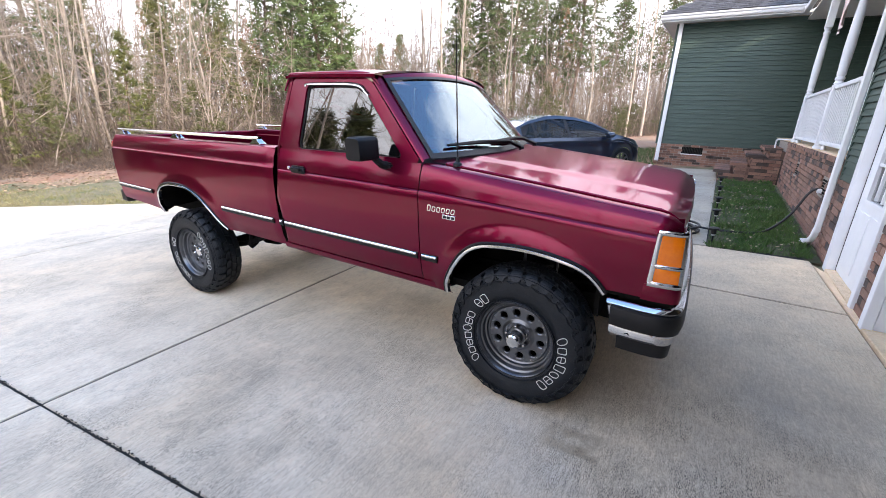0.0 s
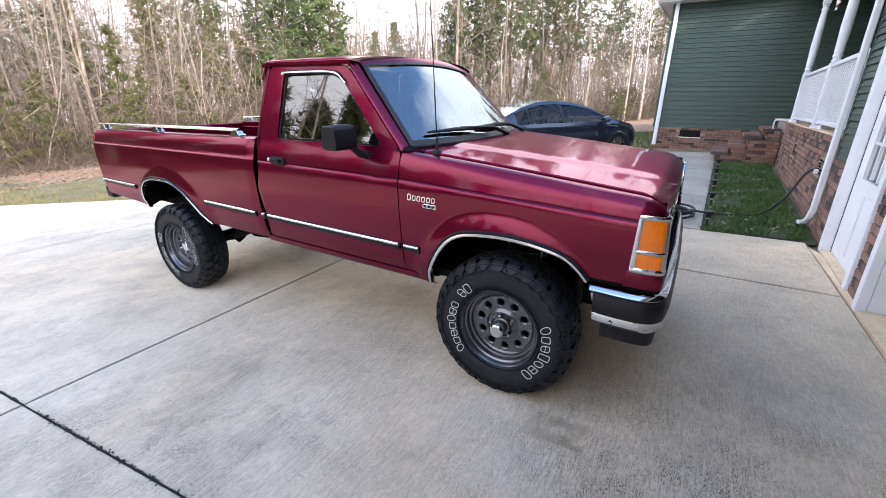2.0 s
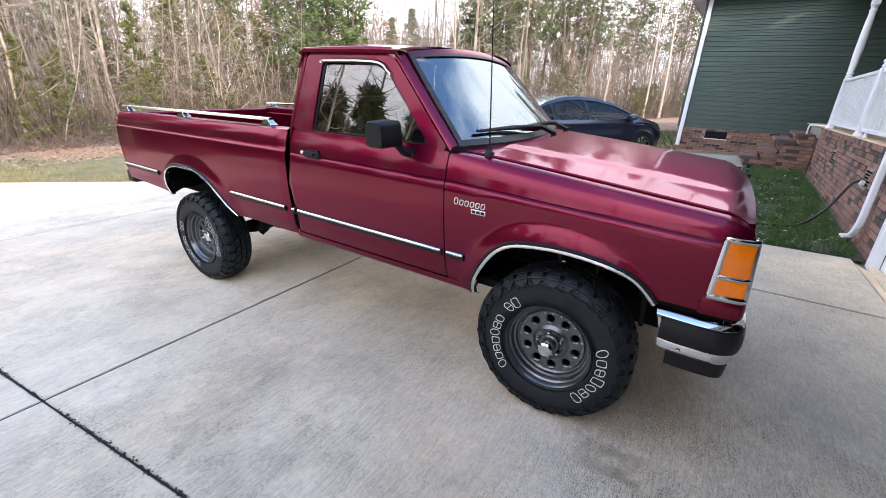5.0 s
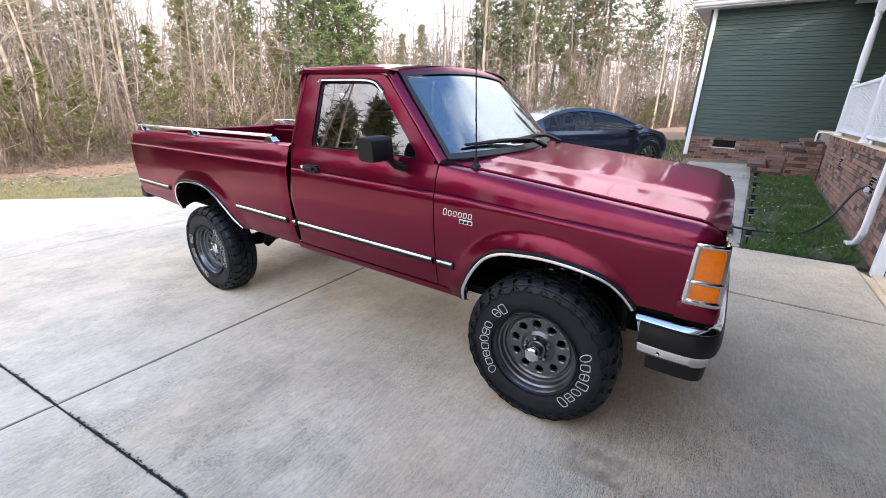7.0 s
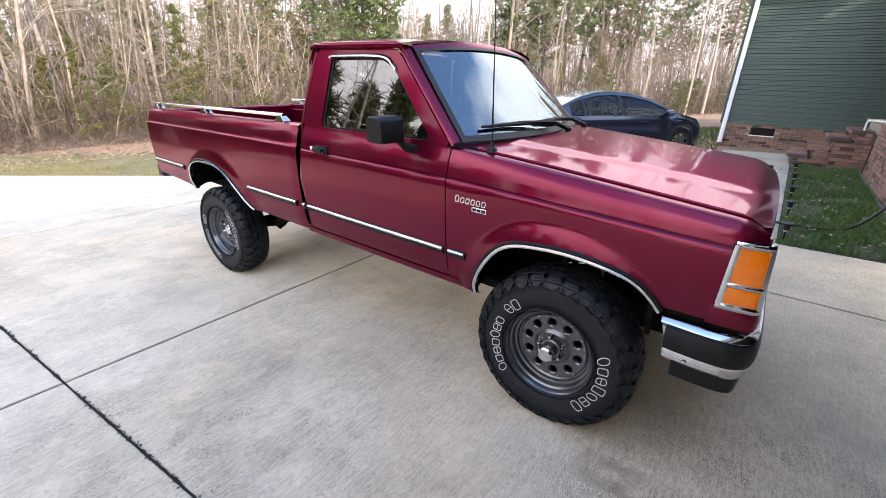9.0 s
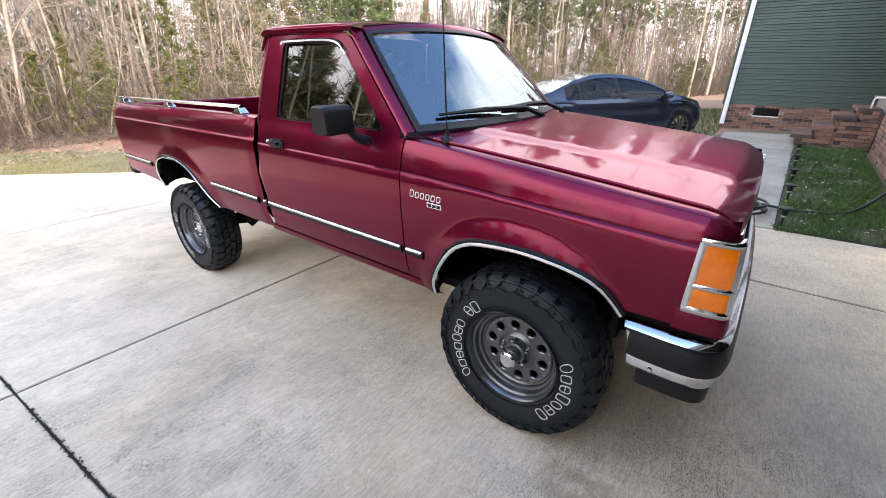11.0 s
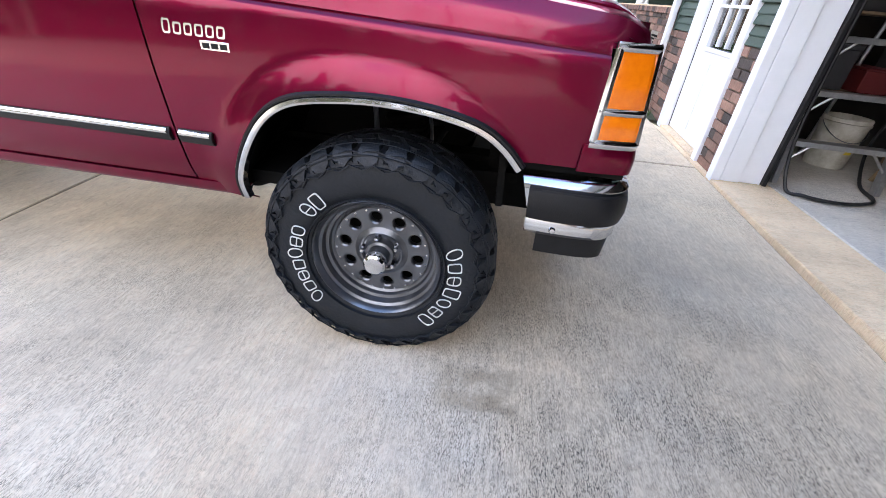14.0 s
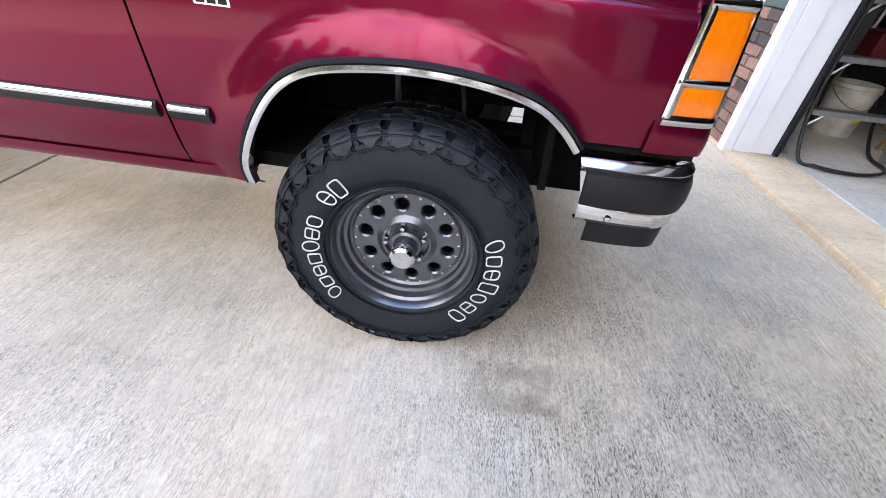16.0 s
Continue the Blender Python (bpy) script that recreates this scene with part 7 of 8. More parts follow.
for x, y in ((1.55, 0.42), (1.55, 1.40), (2.55, 0.42), (2.55, 1.40)):
    bm = bmesh.new()
    box(bm, (SX0 + x, SY0_ + y - 0.22, 0.45), (SX0 + x + 0.14, SY0_ + y + 0.22, 1.02))
    box(bm, (SX0 + x - 0.01, SY0_ + y - 0.12, 1.05), (SX0 + x + 0.09, SY0_ + y + 0.12, 1.24))
    part("seat_back", bm, BLACK, sedan, bevel=0.05)
part("cabin_floor", boxed((SX0 + 0.4, SY0_ + 0.1, 0.25), (SX0 + 4.3, SY0_ + SW - 0.1, 0.30)), SHADE, sedan)
part("dash", boxed((SX0 + 3.3, SY0_ + 0.12, 0.75), (SX0 + 3.9, SY0_ + SW - 0.12, 0.90)), BLACK, sedan, bevel=0.03)

# turned half away from the truck
sedan.matrix_basis = SLOPE @ Matrix.Translation((1.78, 8.52, 0)) @ Matrix.Rotation(radians(53), 4, "Z") @ Matrix.Scale(1.0, 4) @ Matrix.Translation((-SX0 - 3.30, -SY0_ + 0.06, 0)) @ sedan.matrix_basis

# ---- trees ----


def pipe(V, F, pts, radii, sides):
    """Adds a tapered pipe to lists of vertices and faces."""
    side = None
    base = len(V)
    for i, p in enumerate(pts):
        d = (pts[min(i + 1, len(pts) - 1)] - pts[max(i - 1, 0)])
        d.normalize()
        if side is None:
            side = d.cross(Vector((0.3, 0.9, 0.2))).normalized()
        side = (side - d * side.dot(d)).normalized()
        up = d.cross(side)
        for k in range(sides):
            a = 2 * math.pi * k / sides
            V.append(p + radii[i] * (side * math.cos(a) + up * math.sin(a)))
    for i in range(len(pts) - 1):
        for k in range(sides):
            a, b = base + i * sides + k, base + i * sides + (k + 1) % sides
            F.append((a, b, b + sides, a + sides))


def bare_tree(seed, height, radius, low=0.25, limbs=20, twigs=4, lean=0.04):
    """Trunk with limbs, and a haze of fine twigs: two meshes."""
    rnd = random.Random(seed)
    V, F, V2, F2 = [], [], [], []
    at = Vector((0, 0, -0.1))
    trunk = [at.copy()]
    way = Vector((rnd.gauss(0, 1), rnd.gauss(0, 1), 0)) * lean
    for i in range(8):
        way = way * 0.82 + Vector((rnd.gauss(0, 1), rnd.gauss(0, 1), 0)) * lean * 0.9
        at = at + Vector((way.x, way.y, 1)) * height / 8
        trunk.append(at.copy())
    radii = [radius * (1.25 if i == 0 else 1) * (1 - 0.88 * i / 8) for i in range(9)]
    pipe(V, F, trunk, radii, 7)
    for k in range(limbs):
        t = low + (0.97 - low) * (k + rnd.random()) / limbs
        i = min(int(t * 8), 7)
        p = trunk[i].lerp(trunk[i + 1], t * 8 - i)
        r = radius * (1 - 0.88 * t) * rnd.uniform(0.22, 0.5)
        a = rnd.uniform(0, 2 * math.pi)
        ln = height * rnd.uniform(0.09, 0.27) * (1.2 - 0.75 * t)
        up = rnd.uniform(0.0, 1.15)
        d = Vector((math.cos(a), math.sin(a), up)).normalized()
        pts = [p]
        for s in range(4):
            d = (d + Vector((rnd.uniform(-1, 1), rnd.uniform(-1, 1), rnd.uniform(-0.5, 0.8))) * 0.42).normalized()
            pts.append(pts[-1] + d * ln / 4)
        pipe(V, F, pts, [r * (1 - 0.2 * s) for s in range(5)], 4)
        for w in range(twigs):
            q = pts[rnd.randrange(1, 5)]
            dd = (d + Vector((rnd.uniform(-1, 1), rnd.uniform(-1, 1), rnd.uniform(-0.6, 0.9)))).normalized()
            l2 = ln * rnd.uniform(0.25, 0.6)
            m = q + dd * l2 * 0.5 + Vector((rnd.uniform(-1, 1), rnd.uniform(-1, 1), 0.5)) * l2 * 0.1
            e = q + dd * l2
            r2 = max(0.0035, r * 0.28)
            pipe(V2, F2, [q, m, e], [r2, r2 * 0.75, r2 * 0.4], 3)
            for x in range(2):
                d3 = (dd + Vector((rnd.uniform(-1, 1), rnd.uniform(-1, 1), rnd.uniform(-0.5, 1))) * 0.8).normalized()
                pipe(V2, F2, [m.copy(), m + d3 * l2 * 0.5], [r2 * 0.6, r2 * 0.3], 3)
    return mesh_of("trunk", V, F, BARK), mesh_of("twigs", V2, F2, TWIG)


def mesh_of(name, V, F, material):
    me = bpy.data.meshes.new(name)
    me.from_pydata([tuple(v) for v in V], [], F)
    me.materials.append(material)
    me.update()
    for p in me.polygons:
        p.use_smooth = True
    return me


def leaf_tree(seed, height, radius, low, spread_, clumps, needle, leafmat, barkmat, droop=0.1):
    """Pine or cedar: trunk, whorled limbs, and many small needle tufts with gaps."""
    rnd = random.Random(seed)
    V, F, V2, F2 = [], [], [], []
    trunk = [Vector((0.12 * math.sin(i * 0.9 + seed), 0.12 * math.cos(i * 1.1 + seed), height * i / 8 - 0.1)) for i in range(9)]
    pipe(V, F, trunk, [radius * (1 - 0.9 * i / 8) for i in range(9)], 7)
    for k in range(clumps):
        t = low + (0.99 - low) * (k / clumps)
        i = min(int(t * 8), 7)
        p = trunk[i].lerp(trunk[i + 1], t * 8 - i)
        a = rnd.uniform(0, 2 * math.pi)
        reach = spread_ * (1.08 - ((t - low) / (1 - low)) ** 1.3) * rnd.uniform(0.45, 1.1)
        tip = p + Vector((math.cos(a) * reach, math.sin(a) * reach, reach * rnd.uniform(-droop, 0.35)))
        mid = p.lerp(tip, 0.5) + Vector((0, 0, 0.06 * reach))
        pipe(V, F, [p, mid, tip], [radius * 0.16, radius * 0.1, radius * 0.04], 4)
        for w in range(rnd.randrange(4, 7)):
            c = p.lerp(tip, rnd.uniform(0.4, 1.08)) + Vector((rnd.uniform(-1, 1), rnd.uniform(-1, 1), rnd.uniform(-0.5, 0.8))) * 0.16 * spread_
            for nn in range(9):
                d = Vector((rnd.uniform(-1, 1), rnd.uniform(-1, 1), rnd.uniform(-0.5, 1.0))).normalized()
                s = d.cross(Vector((rnd.uniform(-1, 1), rnd.uniform(-1, 1), rnd.uniform(-1, 1)))).normalized() * needle * 0.10
                b = len(V2)
                V2.extend((c - s, c + s, c + d * needle * rnd.uniform(0.6, 1.2)))
                F2.append((b, b + 1, b + 2))
    return mesh_of("trunk", V, F, barkmat), mesh_of("crown", V2, F2, leafmat)


BARE = [bare_tree(1, 13, 0.085, 0.10, 32, 5, 0.05), bare_tree(2, 15, 0.065, 0.12, 32, 5, 0.045), bare_tree(3, 11, 0.048, 0.06, 32, 5, 0.07), bare_tree(4, 16, 0.115, 0.16, 30, 5, 0.04), bare_tree(5, 9, 0.034, 0.05, 32, 5, 0.10), bare_tree(6, 12, 0.055, 0.07, 32, 5, 0.08), bare_tree(7, 6, 0.026, 0.05, 30, 5, 0.14)]
PINES = [leaf_tree(21, 15, 0.15, 0.30, 2.5, 190, 0.36, NEEDLE, PINEBARK), leaf_tree(22, 13, 0.13, 0.24, 2.3, 180, 0.36, NEEDLE, PINEBARK), leaf_tree(23, 11, 0.10, 0.18, 2.0, 170, 0.34, NEEDLE, PINEBARK)]
CEDARS = [leaf_tree(31, 5.2, 0.07, 0.06, 0.95, 90, 0.20, CEDAR, PINEBARK, 0.25), leaf_tree(32, 4.0, 0.06, 0.08, 0.8, 80, 0.18, CEDAR, PINEBARK, 0.25)]


def plant(meshes, name, place, scale, turn, label, category, group):
    ob = new(name)
    ob.location, ob.scale, ob.rotation_euler = SLOPE @ Vector(place), (scale,) * 3, (0, 0, turn)
    tagged(ob, label, category, group)
    for me, nm in zip(meshes, ("trunk", "twig_haze" if category == "bare tree" else "crown")):
        c = new(nm, me)
        c.parent = ob
        if nm == "twig_haze":
            tagged(c, kind="stuff")


def level(x, y):
    d = math.hypot(x, y)
    return -0.05 + (0.010 * max(0, d - 30) if d < 100 else 0.7)


EYE0 = (3.5, -1.7)


def from_eye(bearing, dist):
    """A place at a bearing (degrees left of +y) and distance from where the walk begins."""
    return EYE0[0] - dist * math.sin(radians(bearing)), EYE0[1] + dist * math.cos(radians(bearing))


random.seed(77)
# edge of the woods: near on the left, receding behind the sedan
EDGE = [(-6, 40), (2, 34), (8, 30), (20, 27), (32, 27), (40, 27), (55, 21), (68, 20), (80, 19), (100, 18)]
count = 0
while count < 205:
    b = random.uniform(-4, 92)
    near = lerp_curve(EDGE, b)
    depth = random.random() ** 1.25
    gap = 34 < b < 43
    d = near + depth * (28 if not gap else 34) + (8 if gap else 0)
    x, y = from_eye(b, d)
    k = random.choices(range(7), (3, 4, 5, 2, 5, 5, 4))[0]
    s = random.uniform(0.75, 1.25) * (0.85 if gap else 1)
    plant(BARE[k], "bare_tree", (x, y, level(x, y)), s, random.uniform(0, 6.28), "leafless pale-barked woodland tree in early spring", "bare tree", "bare trees of the woods")
    count += 1
# a hazy rank closes the gap far off
for i in range(18):
    b, d = 33.5 + 10 * (i + random.random()) / 18, random.uniform(46, 62)
    x, y = from_eye(b, d)
    plant(BARE[i % 4 if i % 3 else 5], "bare_tree", (x, y, level(x, y)), random.uniform(0.75, 1.0), random.uniform(0, 6.28), "leafless tree far off in the gap of the woods", "bare tree", "bare trees of the woods")
# pines in clusters
for b, d, k, s in ((22, 33, 0, 1.0), (24.5, 34, 1, 1.0), (26.5, 36, 0, 0.95), (17, 37, 1, 1.05), (14.5, 36, 0, 1.0), (29, 34, 2, 1.0), (46.5, 24, 2, 1.1), (49.5, 26, 1, 0.9), (44.5, 27, 2, 1.0), (52, 33, 0, 1.0), (58, 32, 1, 1.0), (20, 42, 0, 1.1), (62, 38, 0, 1.0), (75, 36, 1, 1.0), (5, 46, 0, 1.0), (10, 45, 1, 1.0), (82, 30, 1, 1.0), (71, 31, 2, 1.0), (39, 60, 2, 0.95), (36.5, 57, 1, 0.85)):
    x, y = from_eye(b, d)
    plant(PINES[k], "pine_tree", (x, y, level(x, y)), s, d, "tall green pine with a bare lower trunk", "pine tree", "pines of the woods")
for b, d, k, s in ((73, 21, 1, 0.8), (78, 20, 1, 0.7), (60, 24, 1, 0.9), (84, 22, 0, 0.9), (81, 25, 0, 1.1), (57, 27, 0, 1.3), (63, 29, 0, 1.5), (69, 28, 0, 1.4), (76, 30, 1, 1.7), (54, 30, 1, 1.5), (50, 30, 0, 1.2), (87, 27, 1, 1.5), (90, 23, 0, 1.0), (30, 36, 0, 1.2), (18, 40, 0, 1.4)):
    x, y = from_eye(b, d)
    plant(CEDARS[k], "cedar_tree", (x, y, level(x, y)), s, d, "young green cedar at the edge of the woods", "cedar tree", "young cedars")
YOUNG = leaf_tree(33, 5.6, 0.05, 0.05, 0.85, 46, 0.26, CEDAR, PINEBARK, 0.15)
for b, d, s in ((66.5, 19.5, 0.82), (64.8, 21, 0.6), (75.5, 19.5, 0.6), (92, 20, 0.9)):
    x, y = from_eye(b, d)
    plant(YOUNG, "young_pine", (x, y, level(x, y)), s, d, "young open-crowned pine at the edge of the woods", "pine tree", "young pines")
SHRUBS = [leaf_tree(51, 1.9, 0.018, 0.05, 0.95, 34, 0.15, OLIVE, TWIG, 0.0), leaf_tree(52, 2.8, 0.022, 0.08, 1.2, 40, 0.16, OLIVE, TWIG, 0.0)]
BEECHES = [leaf_tree(53, 5.5, 0.04, 0.12, 1.5, 40, 0.15, RUST, BARK, 0.1), leaf_tree(54, 8.5, 0.06, 0.25, 1.8, 46, 0.16, RUST, BARK, 0.1)]
for i in range(46):
    b = random.uniform(-2, 94)
    x, y = from_eye(b, lerp_curve(EDGE, b) + 12 * random.random() ** 1.5 - 0.3)
    plant(SHRUBS[i % 2], "woodland_shrub", (x, y, level(x, y)), random.uniform(0.6, 1.2), i, "olive green undergrowth shrub below bare trees", "shrub", "woodland shrubs")
for i in range(22):
    b = random.uniform(-2, 94)
    x, y = from_eye(b, lerp_curve(EDGE, b) + 2 + 14 * random.random())
    plant(BEECHES[i % 2], "young_beech", (x, y, level(x, y)), random.uniform(0.7, 1.2), i, "young tree still holding rust brown dead leaves", "beech tree", "young beeches")
# trees across the lane behind the camera, which the glass and paint mirror
for i in range(44):
    b = random.uniform(100, 262)
    x, y = from_eye(b, random.uniform(13, 24))
    k = random.choice((0, 1, 3, 5))
    plant(BARE[k], "bare_tree", (x, y, level(x, y)), random.uniform(0.7, 1.1), random.uniform(0, 6.28), "leafless woodland tree across the lane", "bare tree", "bare trees across the lane")
for b, d, k in ((118, 26, 0), (146, 25, 1)):
    x, y = from_eye(b, d)
    plant(PINES[k], "pine_tree", (x, y, level(x, y)), 0.95, d, "tall green pine across the lane", "pine tree", "pines across the lane")

# broad evergreens close behind the drive
BROAD = leaf_tree(41, 10.5, 0.22, 0.05, 2.9, 210, 0.62, CEDAR, PINEBARK, 0.2)
for b, d, s in ((98, 19, 0.78), (106, 21, 0.88), (112, 19, 0.74), (118, 21, 0.90), (124, 18.5, 0.72), (130, 21, 0.88), (137, 19, 0.76), (145, 20, 0.84), (153, 19, 0.66), (162, 18, 0.46), (172, 19, 0.42), (183, 18, 0.42), (195, 19, 0.45)):
    x, y = from_eye(b, d)
    plant(BROAD, "evergreen_tree", (x, y, level(x, y)), s, d * 3, "broad dark evergreen tree across the lane", "evergreen tree", "evergreens across the lane")
# dark evergreens across the lane, mirrored by the side glass
for i in range(12):
    x, y = from_eye(random.uniform(96, 172), random.uniform(15, 24))
    plant(CEDARS[i % 2], "cedar_tree", (x, y, level(x, y)), random.uniform(0.7, 1.15), i, "dark green cedar across the lane", "cedar tree", "cedars across the lane")

# brush: thickets of thin stems and dead brush along the wood's edge
rnd = random.Random(9)
V, F = [], []
for i in range(7600):
    b = rnd.uniform(-4, 96)
    d = lerp_curve(EDGE, min(b, 99)) + rnd.uniform(-1.0, 12) * rnd.random() ** 0.9
    if b > 52 and 26.8 < d < 33.5:
        continue
    x, y = from_eye(b, d)
    p = Vector((x, y, level(x, y)))
    h = rnd.uniform(0.3, 1.2) if rnd.random() < 0.75 else rnd.uniform(1.2, 3.2)
    dr = Vector((rnd.gauss(0, 0.55), rnd.gauss(0, 0.55), 1)).normalized()
    m = p + dr * h * 0.5
    e = m + (dr + Vector((rnd.gauss(0, 0.2), rnd.gauss(0, 0.2), 0))).normalized() * h * 0.5
    r = 0.004 + 0.003 * h
    pipe(V, F, [p, m, e], [r, r * 0.8, r * 0.4], 3)
    for w in range(3):
        q = p.lerp(e, rnd.uniform(0.3, 0.9))
        pipe(V, F, [q, q + Vector((rnd.gauss(0, 1), rnd.gauss(0, 1), rnd.uniform(0, 1.2))).normalized() * h * 0.3], [r * 0.5, r * 0.25], 3)
# dead canes lying along the edge of the yard
for i in range(2600):
    b = rnd.uniform(44, 96)
    x, y = from_eye(b, lerp_curve(EDGE, b) - 2.6 + 3.6 * rnd.random())
    p = Vector((x, y, level(x, y)))
    d = Vector((rnd.gauss(0, 1), rnd.gauss(0, 1), rnd.uniform(0.1, 0.8))).normalized()
    ln = rnd.uniform(0.3, 1.1)
    m = p + d * ln * 0.5 + Vector((0, 0, 0.08 * ln))
    r = rnd.uniform(0.004, 0.010)
    pipe(V, F, [p, m, m + (d + Vector((0, 0, -0.5))).normalized() * ln * 0.5], [r, r * 0.8, r * 0.4], 3)
ob = new("brush", mesh_of("brush", V, F, DEADBRUSH))
on_slope(ob)
tagged(ob, "tangle of thin bare stems and brush at the woods' edge", "brush", kind="stuff")


# saplings: slender pale stems with fine side shoots among the nearer trunks
rnd = random.Random(29)
V, F = [], []
for i in range(640):
    b = rnd.uniform(-4, 96)
    if 34 < b < 43 and rnd.random() < 0.8:
        continue
    x, y = from_eye(b, lerp_curve(EDGE, b) + 15 * rnd.random() ** 1.3)
    p = Vector((x, y, level(x, y)))
    h = rnd.uniform(2.0, 7.5)
    way = Vector((rnd.gauss(0, 0.16), rnd.gauss(0, 0.16), 1))
    pts = [p]
    for k in range(4):
        way = way + Vector((rnd.gauss(0, 0.13), rnd.gauss(0, 0.13), 0))
        pts.append(pts[-1] + way.normalized() * h / 4)
    r = rnd.uniform(0.009, 0.026)
    pipe(V, F, pts, [r, r * 0.85, r * 0.65, r * 0.45, r * 0.15], 3)
    for w in range(20):
        t = rnd.uniform(0.08, 0.98)
        k = min(int(t * 4), 3)
        q = pts[k].lerp(pts[k + 1], t * 4 - k)
        a = rnd.uniform(0, 6.28)
        ln = h * rnd.uniform(0.10, 0.32) * (1.1 - 0.6 * t)
        d1 = Vector((math.cos(a), math.sin(a), rnd.uniform(-0.15, 0.9))).normalized()
        m = q + d1 * ln * 0.55
        pipe(V, F, [q, m, m + (d1 + Vector((rnd.gauss(0, 0.5), rnd.gauss(0, 0.5), rnd.gauss(0.25, 0.4)))).normalized() * ln * 0.55], [max(0.005, r * 0.4), max(0.004, r * 0.3), 0.002], 3)
ob = new("saplings", mesh_of("saplings", V, F, SAPLING))
on_slope(ob)
tagged(ob, "slender pale leafless saplings crowding the woods' edge", "saplings", kind="stuff")

# far thicket: ranks of slender stems closing the view between the nearer trunks
rnd = random.Random(19)
V, F = [], []
for i in range(2000):
    b = rnd.uniform(-4, 96) if i > 170 else rnd.uniform(33, 44)
    gap = 34 < b < 43
    d = lerp_curve(EDGE, b) + rnd.uniform(8, 42) + (22 if gap else 0)
    x, y = from_eye(b, d)
    p = Vector((x, y, level(x, y)))
    h = rnd.uniform(4.5, 13)
    way = Vector((rnd.gauss(0, 0.10), rnd.gauss(0, 0.10), 1))
    pts = [p]
    for k in range(3):
        way = way + Vector((rnd.gauss(0, 0.09), rnd.gauss(0, 0.09), 0))
        pts.append(pts[-1] + way.normalized() * h / 3)
    r = rnd.uniform(0.018, 0.05) * (2.3 if gap else 1)
    pipe(V, F, pts, [r, r * 0.8, r * 0.55, r * 0.2], 3)
    for w in range(18):
        t = rnd.uniform(0.06, 0.98)
        k = min(int(t * 3), 2)
        q = pts[k].lerp(pts[k + 1], t * 3 - k)
        a = rnd.uniform(0, 6.28)
        ln = h * rnd.uniform(0.10, 0.28) * (1.15 - 0.6 * t)
        d1 = Vector((math.cos(a), math.sin(a), rnd.uniform(-0.1, 1.2))).normalized()
        m = q + d1 * ln * 0.5
        pipe(V, F, [q, m], [r * 0.45, r * 0.28], 3)
        pipe(V, F, [m, m + (d1 + Vector((rnd.gauss(0, 0.5), rnd.gauss(0, 0.5), rnd.gauss(0.2, 0.3)))).normalized() * ln * 0.55], [r * 0.28, r * 0.1], 3)
ob = new("far_thicket", mesh_of("far_thicket", V, F, FARTWIG))
on_slope(ob)
tagged(ob, "dense grey-brown thicket of slender leafless trees in the distance", "thicket", kind="stuff")


def scatter(name, n, where, blade, material, label, category, seed):
    """Many small blades or leaves as one object."""
    rnd = random.Random(seed)
    V, F = [], []
    done = 0
    while done < n:
        spot = where(rnd)
        if spot is None:
            continue
        blade(rnd, Vector(spot), V, F)
        done += 1
    me = mesh_of(name, V, F, material)
    on_slope(tagged(new(name, me), label, category, kind="stuff"))


def grass_blade(hmin, hmax, w):
    def make(rnd, p, V, F):
        h = rnd.uniform(hmin, hmax)
        a = rnd.uniform(0, 6.28)
        s = Vector((math.cos(a), math.sin(a), 0)) * w
        t = Vector((rnd.gauss(0, 0.35), rnd.gauss(0, 0.35), 1)) * h
        b = len(V)
        V.extend((p - s, p + s, p + t * 0.6 + s * 0.6, p + t * 1.0 + Vector((t.x, t.y, 0)) * 0.3))
        F.append((b, b + 1, b + 2, b + 3))
    return make


def dead_leaf(size):
    def make(rnd, p, V, F):
        a = rnd.uniform(0, 6.28)
        u = Vector((math.cos(a), math.sin(a), rnd.uniform(-0.5, 0.5))) * size * rnd.uniform(0.6, 1.3)
        v = Vector((-math.sin(a), math.cos(a), rnd.uniform(-0.5, 0.5))) * size * 0.6
        c = p + Vector((0, 0, size * 0.4))
        b = len(V)
        V.extend((c - u, c - v * 0.8, c + u, c + v))
        F.append((b, b + 1, b + 2, b + 3))
    return make


def in_bed(rnd):
    y = rnd.uniform(3.50, 9.25)
    x = rnd.uniform(3.79, 4.70) + 0.045 * (y - 3.5)
    n = noise.noise((x * 2.1, y * 2.1, 3.0))
    edge_bare = x - 0.045 * (y - 3.5) < 4.05 and n < 0.15
    if n < -0.10 or edge_bare and rnd.random() < 0.8:
        return None if rnd.random() < 0.85 else (x, y, 0.0)
    return (x, y, 0.0)


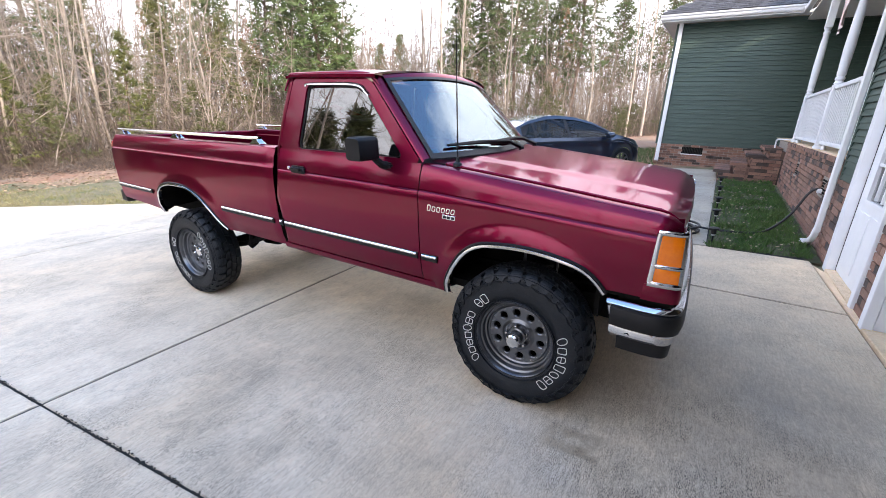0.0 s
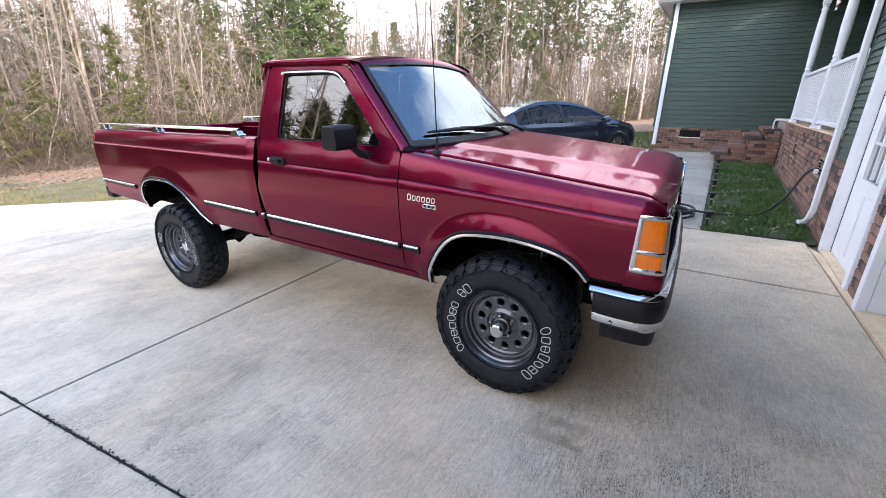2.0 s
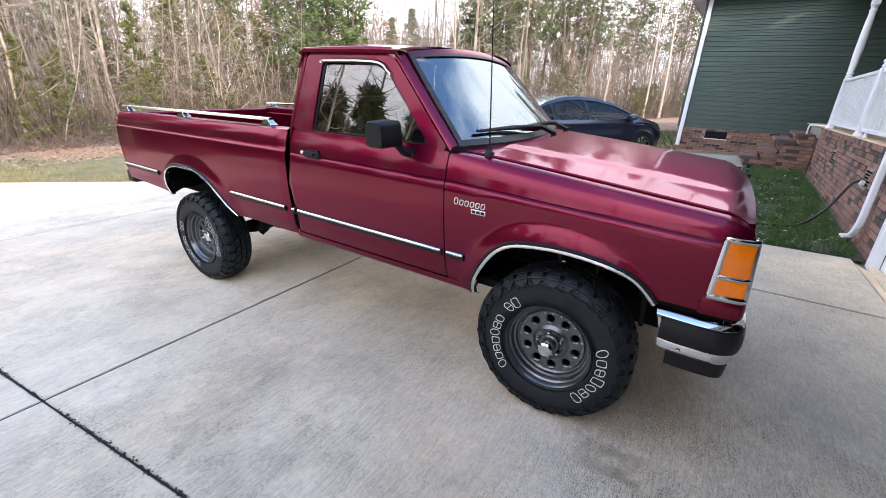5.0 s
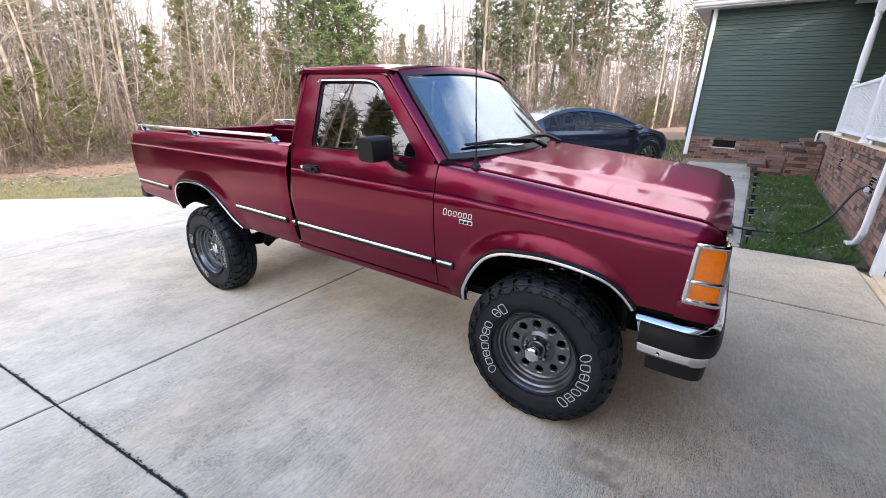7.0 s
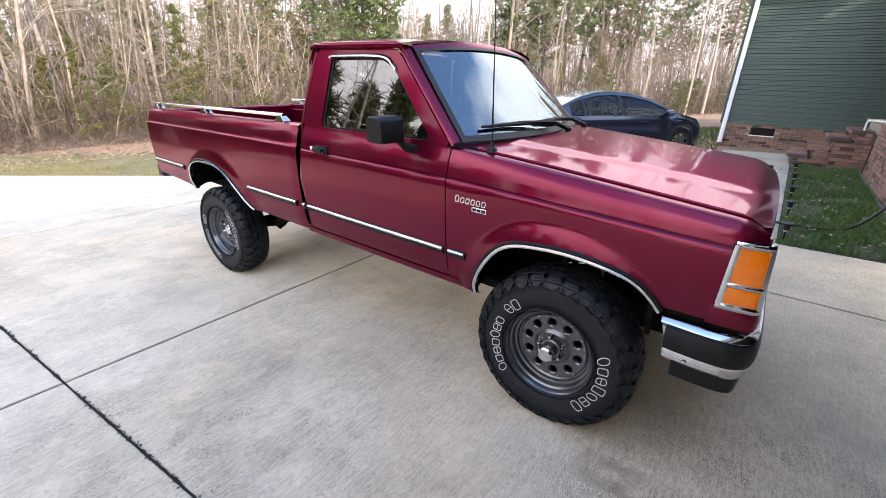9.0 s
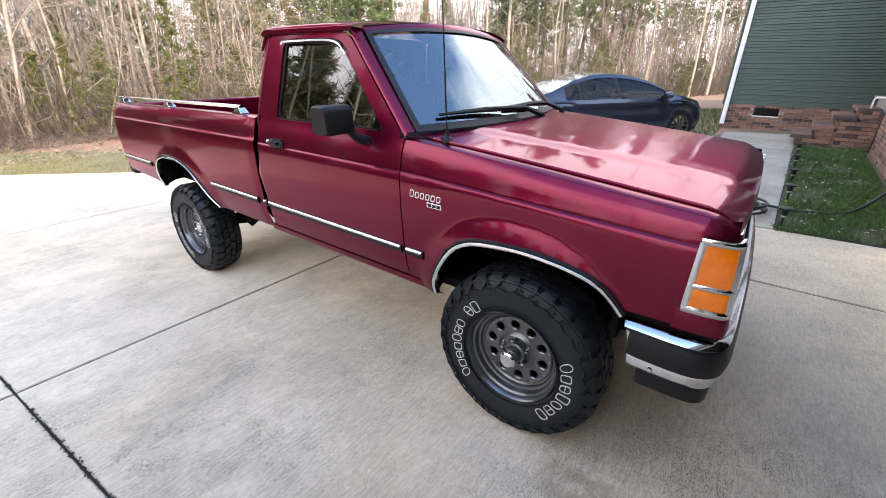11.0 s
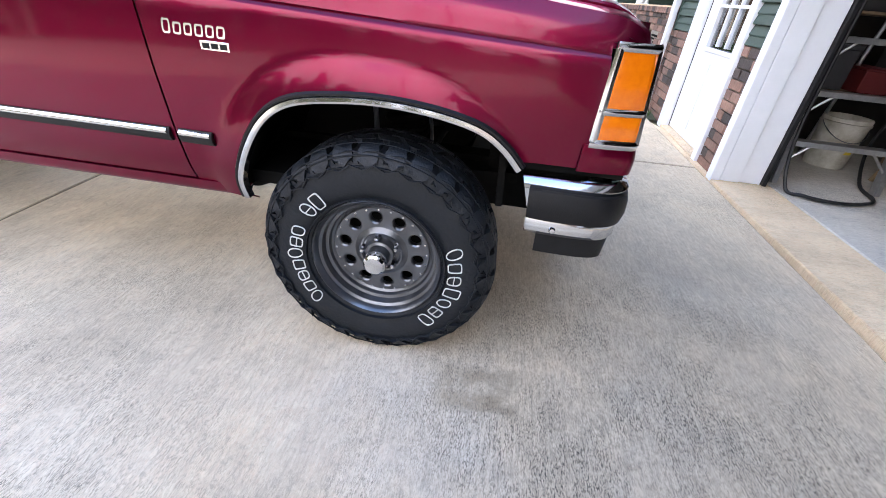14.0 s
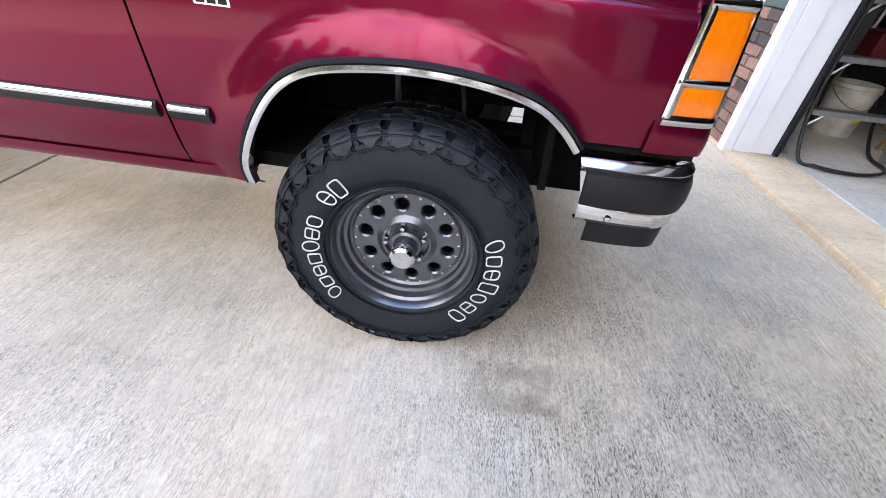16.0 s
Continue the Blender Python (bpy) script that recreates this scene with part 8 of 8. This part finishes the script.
soil = bmesh.new()
grid(soil, [[(3.782 + 0.04 * 5.8 * j / 40 + (WX + 0.05 - 3.782) * i / 8, 3.44 + 5.85 * j / 40, 0.0 + 0.014 * noise.noise((i * 0.7, j * 0.5, 1)) + (-0.02 if j == 0 else 0)) for i in range(9)] for j in range(41)])
on_slope(tagged(part("lawn_bed", soil, mat("bed_soil", (0.060, 0.058, 0.030), 0.98, 0, second=(0.040, 0.062, 0.020), scale=3.5, bump=0.6, bump_scale=30, fine=0.4), None), "small lawn bed of dark soil and moss between walk and porch", "lawn", kind="structure"))
scatter("bed_grass", 15000, in_bed, grass_blade(0.025, 0.075, 0.0035), GRASS, "green grass growing in the small lawn bed", "grass", 41)
scatter("bed_leaves", 420, lambda r: (r.uniform(3.85, 4.75), r.uniform(3.5, 9.2), 0.022), dead_leaf(0.022), mat("pale_leaves", (0.36, 0.30, 0.21), 0.9, 0, second=(0.24, 0.17, 0.10), scale=3, island=0.4), "pale dead leaves on the small lawn", "leaves", 42)


def in_yard(rnd):
    x = rnd.uniform(-16, -3.2)
    y = edge_y(x) + 0.05 + abs(rnd.gauss(0, 2.2))
    n = noise.noise((x * 0.7, y * 0.7, 8.0))
    if n < rnd.uniform(-0.3, 0.35):
        return None
    return (x, y, -0.045)


scatter("yard_grass", 17000, in_yard, grass_blade(0.02, 0.06, 0.006), mat("yard_blades", (0.26, 0.225, 0.12), 0.8, 0, second=(0.13, 0.145, 0.05), scale=0.9, island=0.35), "thin patchy lawn beyond the driveway", "grass", 43)


def side_lawn(rnd):
    x, y = rnd.uniform(-1.0, 2.55), rnd.uniform(9.7, 19)
    return (x, y, -0.045)


scatter("side_grass", 9000, side_lawn, grass_blade(0.04, 0.11, 0.007), GRASS, "green lawn beside the house wing", "grass", 44)


def on_woods_floor(rnd):
    b = rnd.uniform(0, 95)
    d = lerp_curve(EDGE, b) - 6 + rnd.random() ** 1.4 * 26
    x, y = from_eye(b, d)
    return (x, y, level(x, y) + 0.0)


scatter("leaf_litter", 22000, on_woods_floor, dead_leaf(0.042), LITTER, "brown leaf litter on the woods' floor", "leaves", 45)
# a far pale lane glimpsed between the stems
bm = bmesh.new()
rows = []
for b in range(52, 100, 3):
    rows.append([(*from_eye(b, 27.5 + k * 5.5), level(*from_eye(b, 27.5)) + 0.06 + 0.12 * k) for k in (0, 1)])
grid(bm, rows)
on_slope(tagged(part("lane", bm, mat("pale_gravel", (0.55, 0.52, 0.49), 0.95, 0, var=0.25, scale=2, bump=0.4, bump_scale=20), None), "pale gravel lane behind the first trees", "lane", kind="structure"))
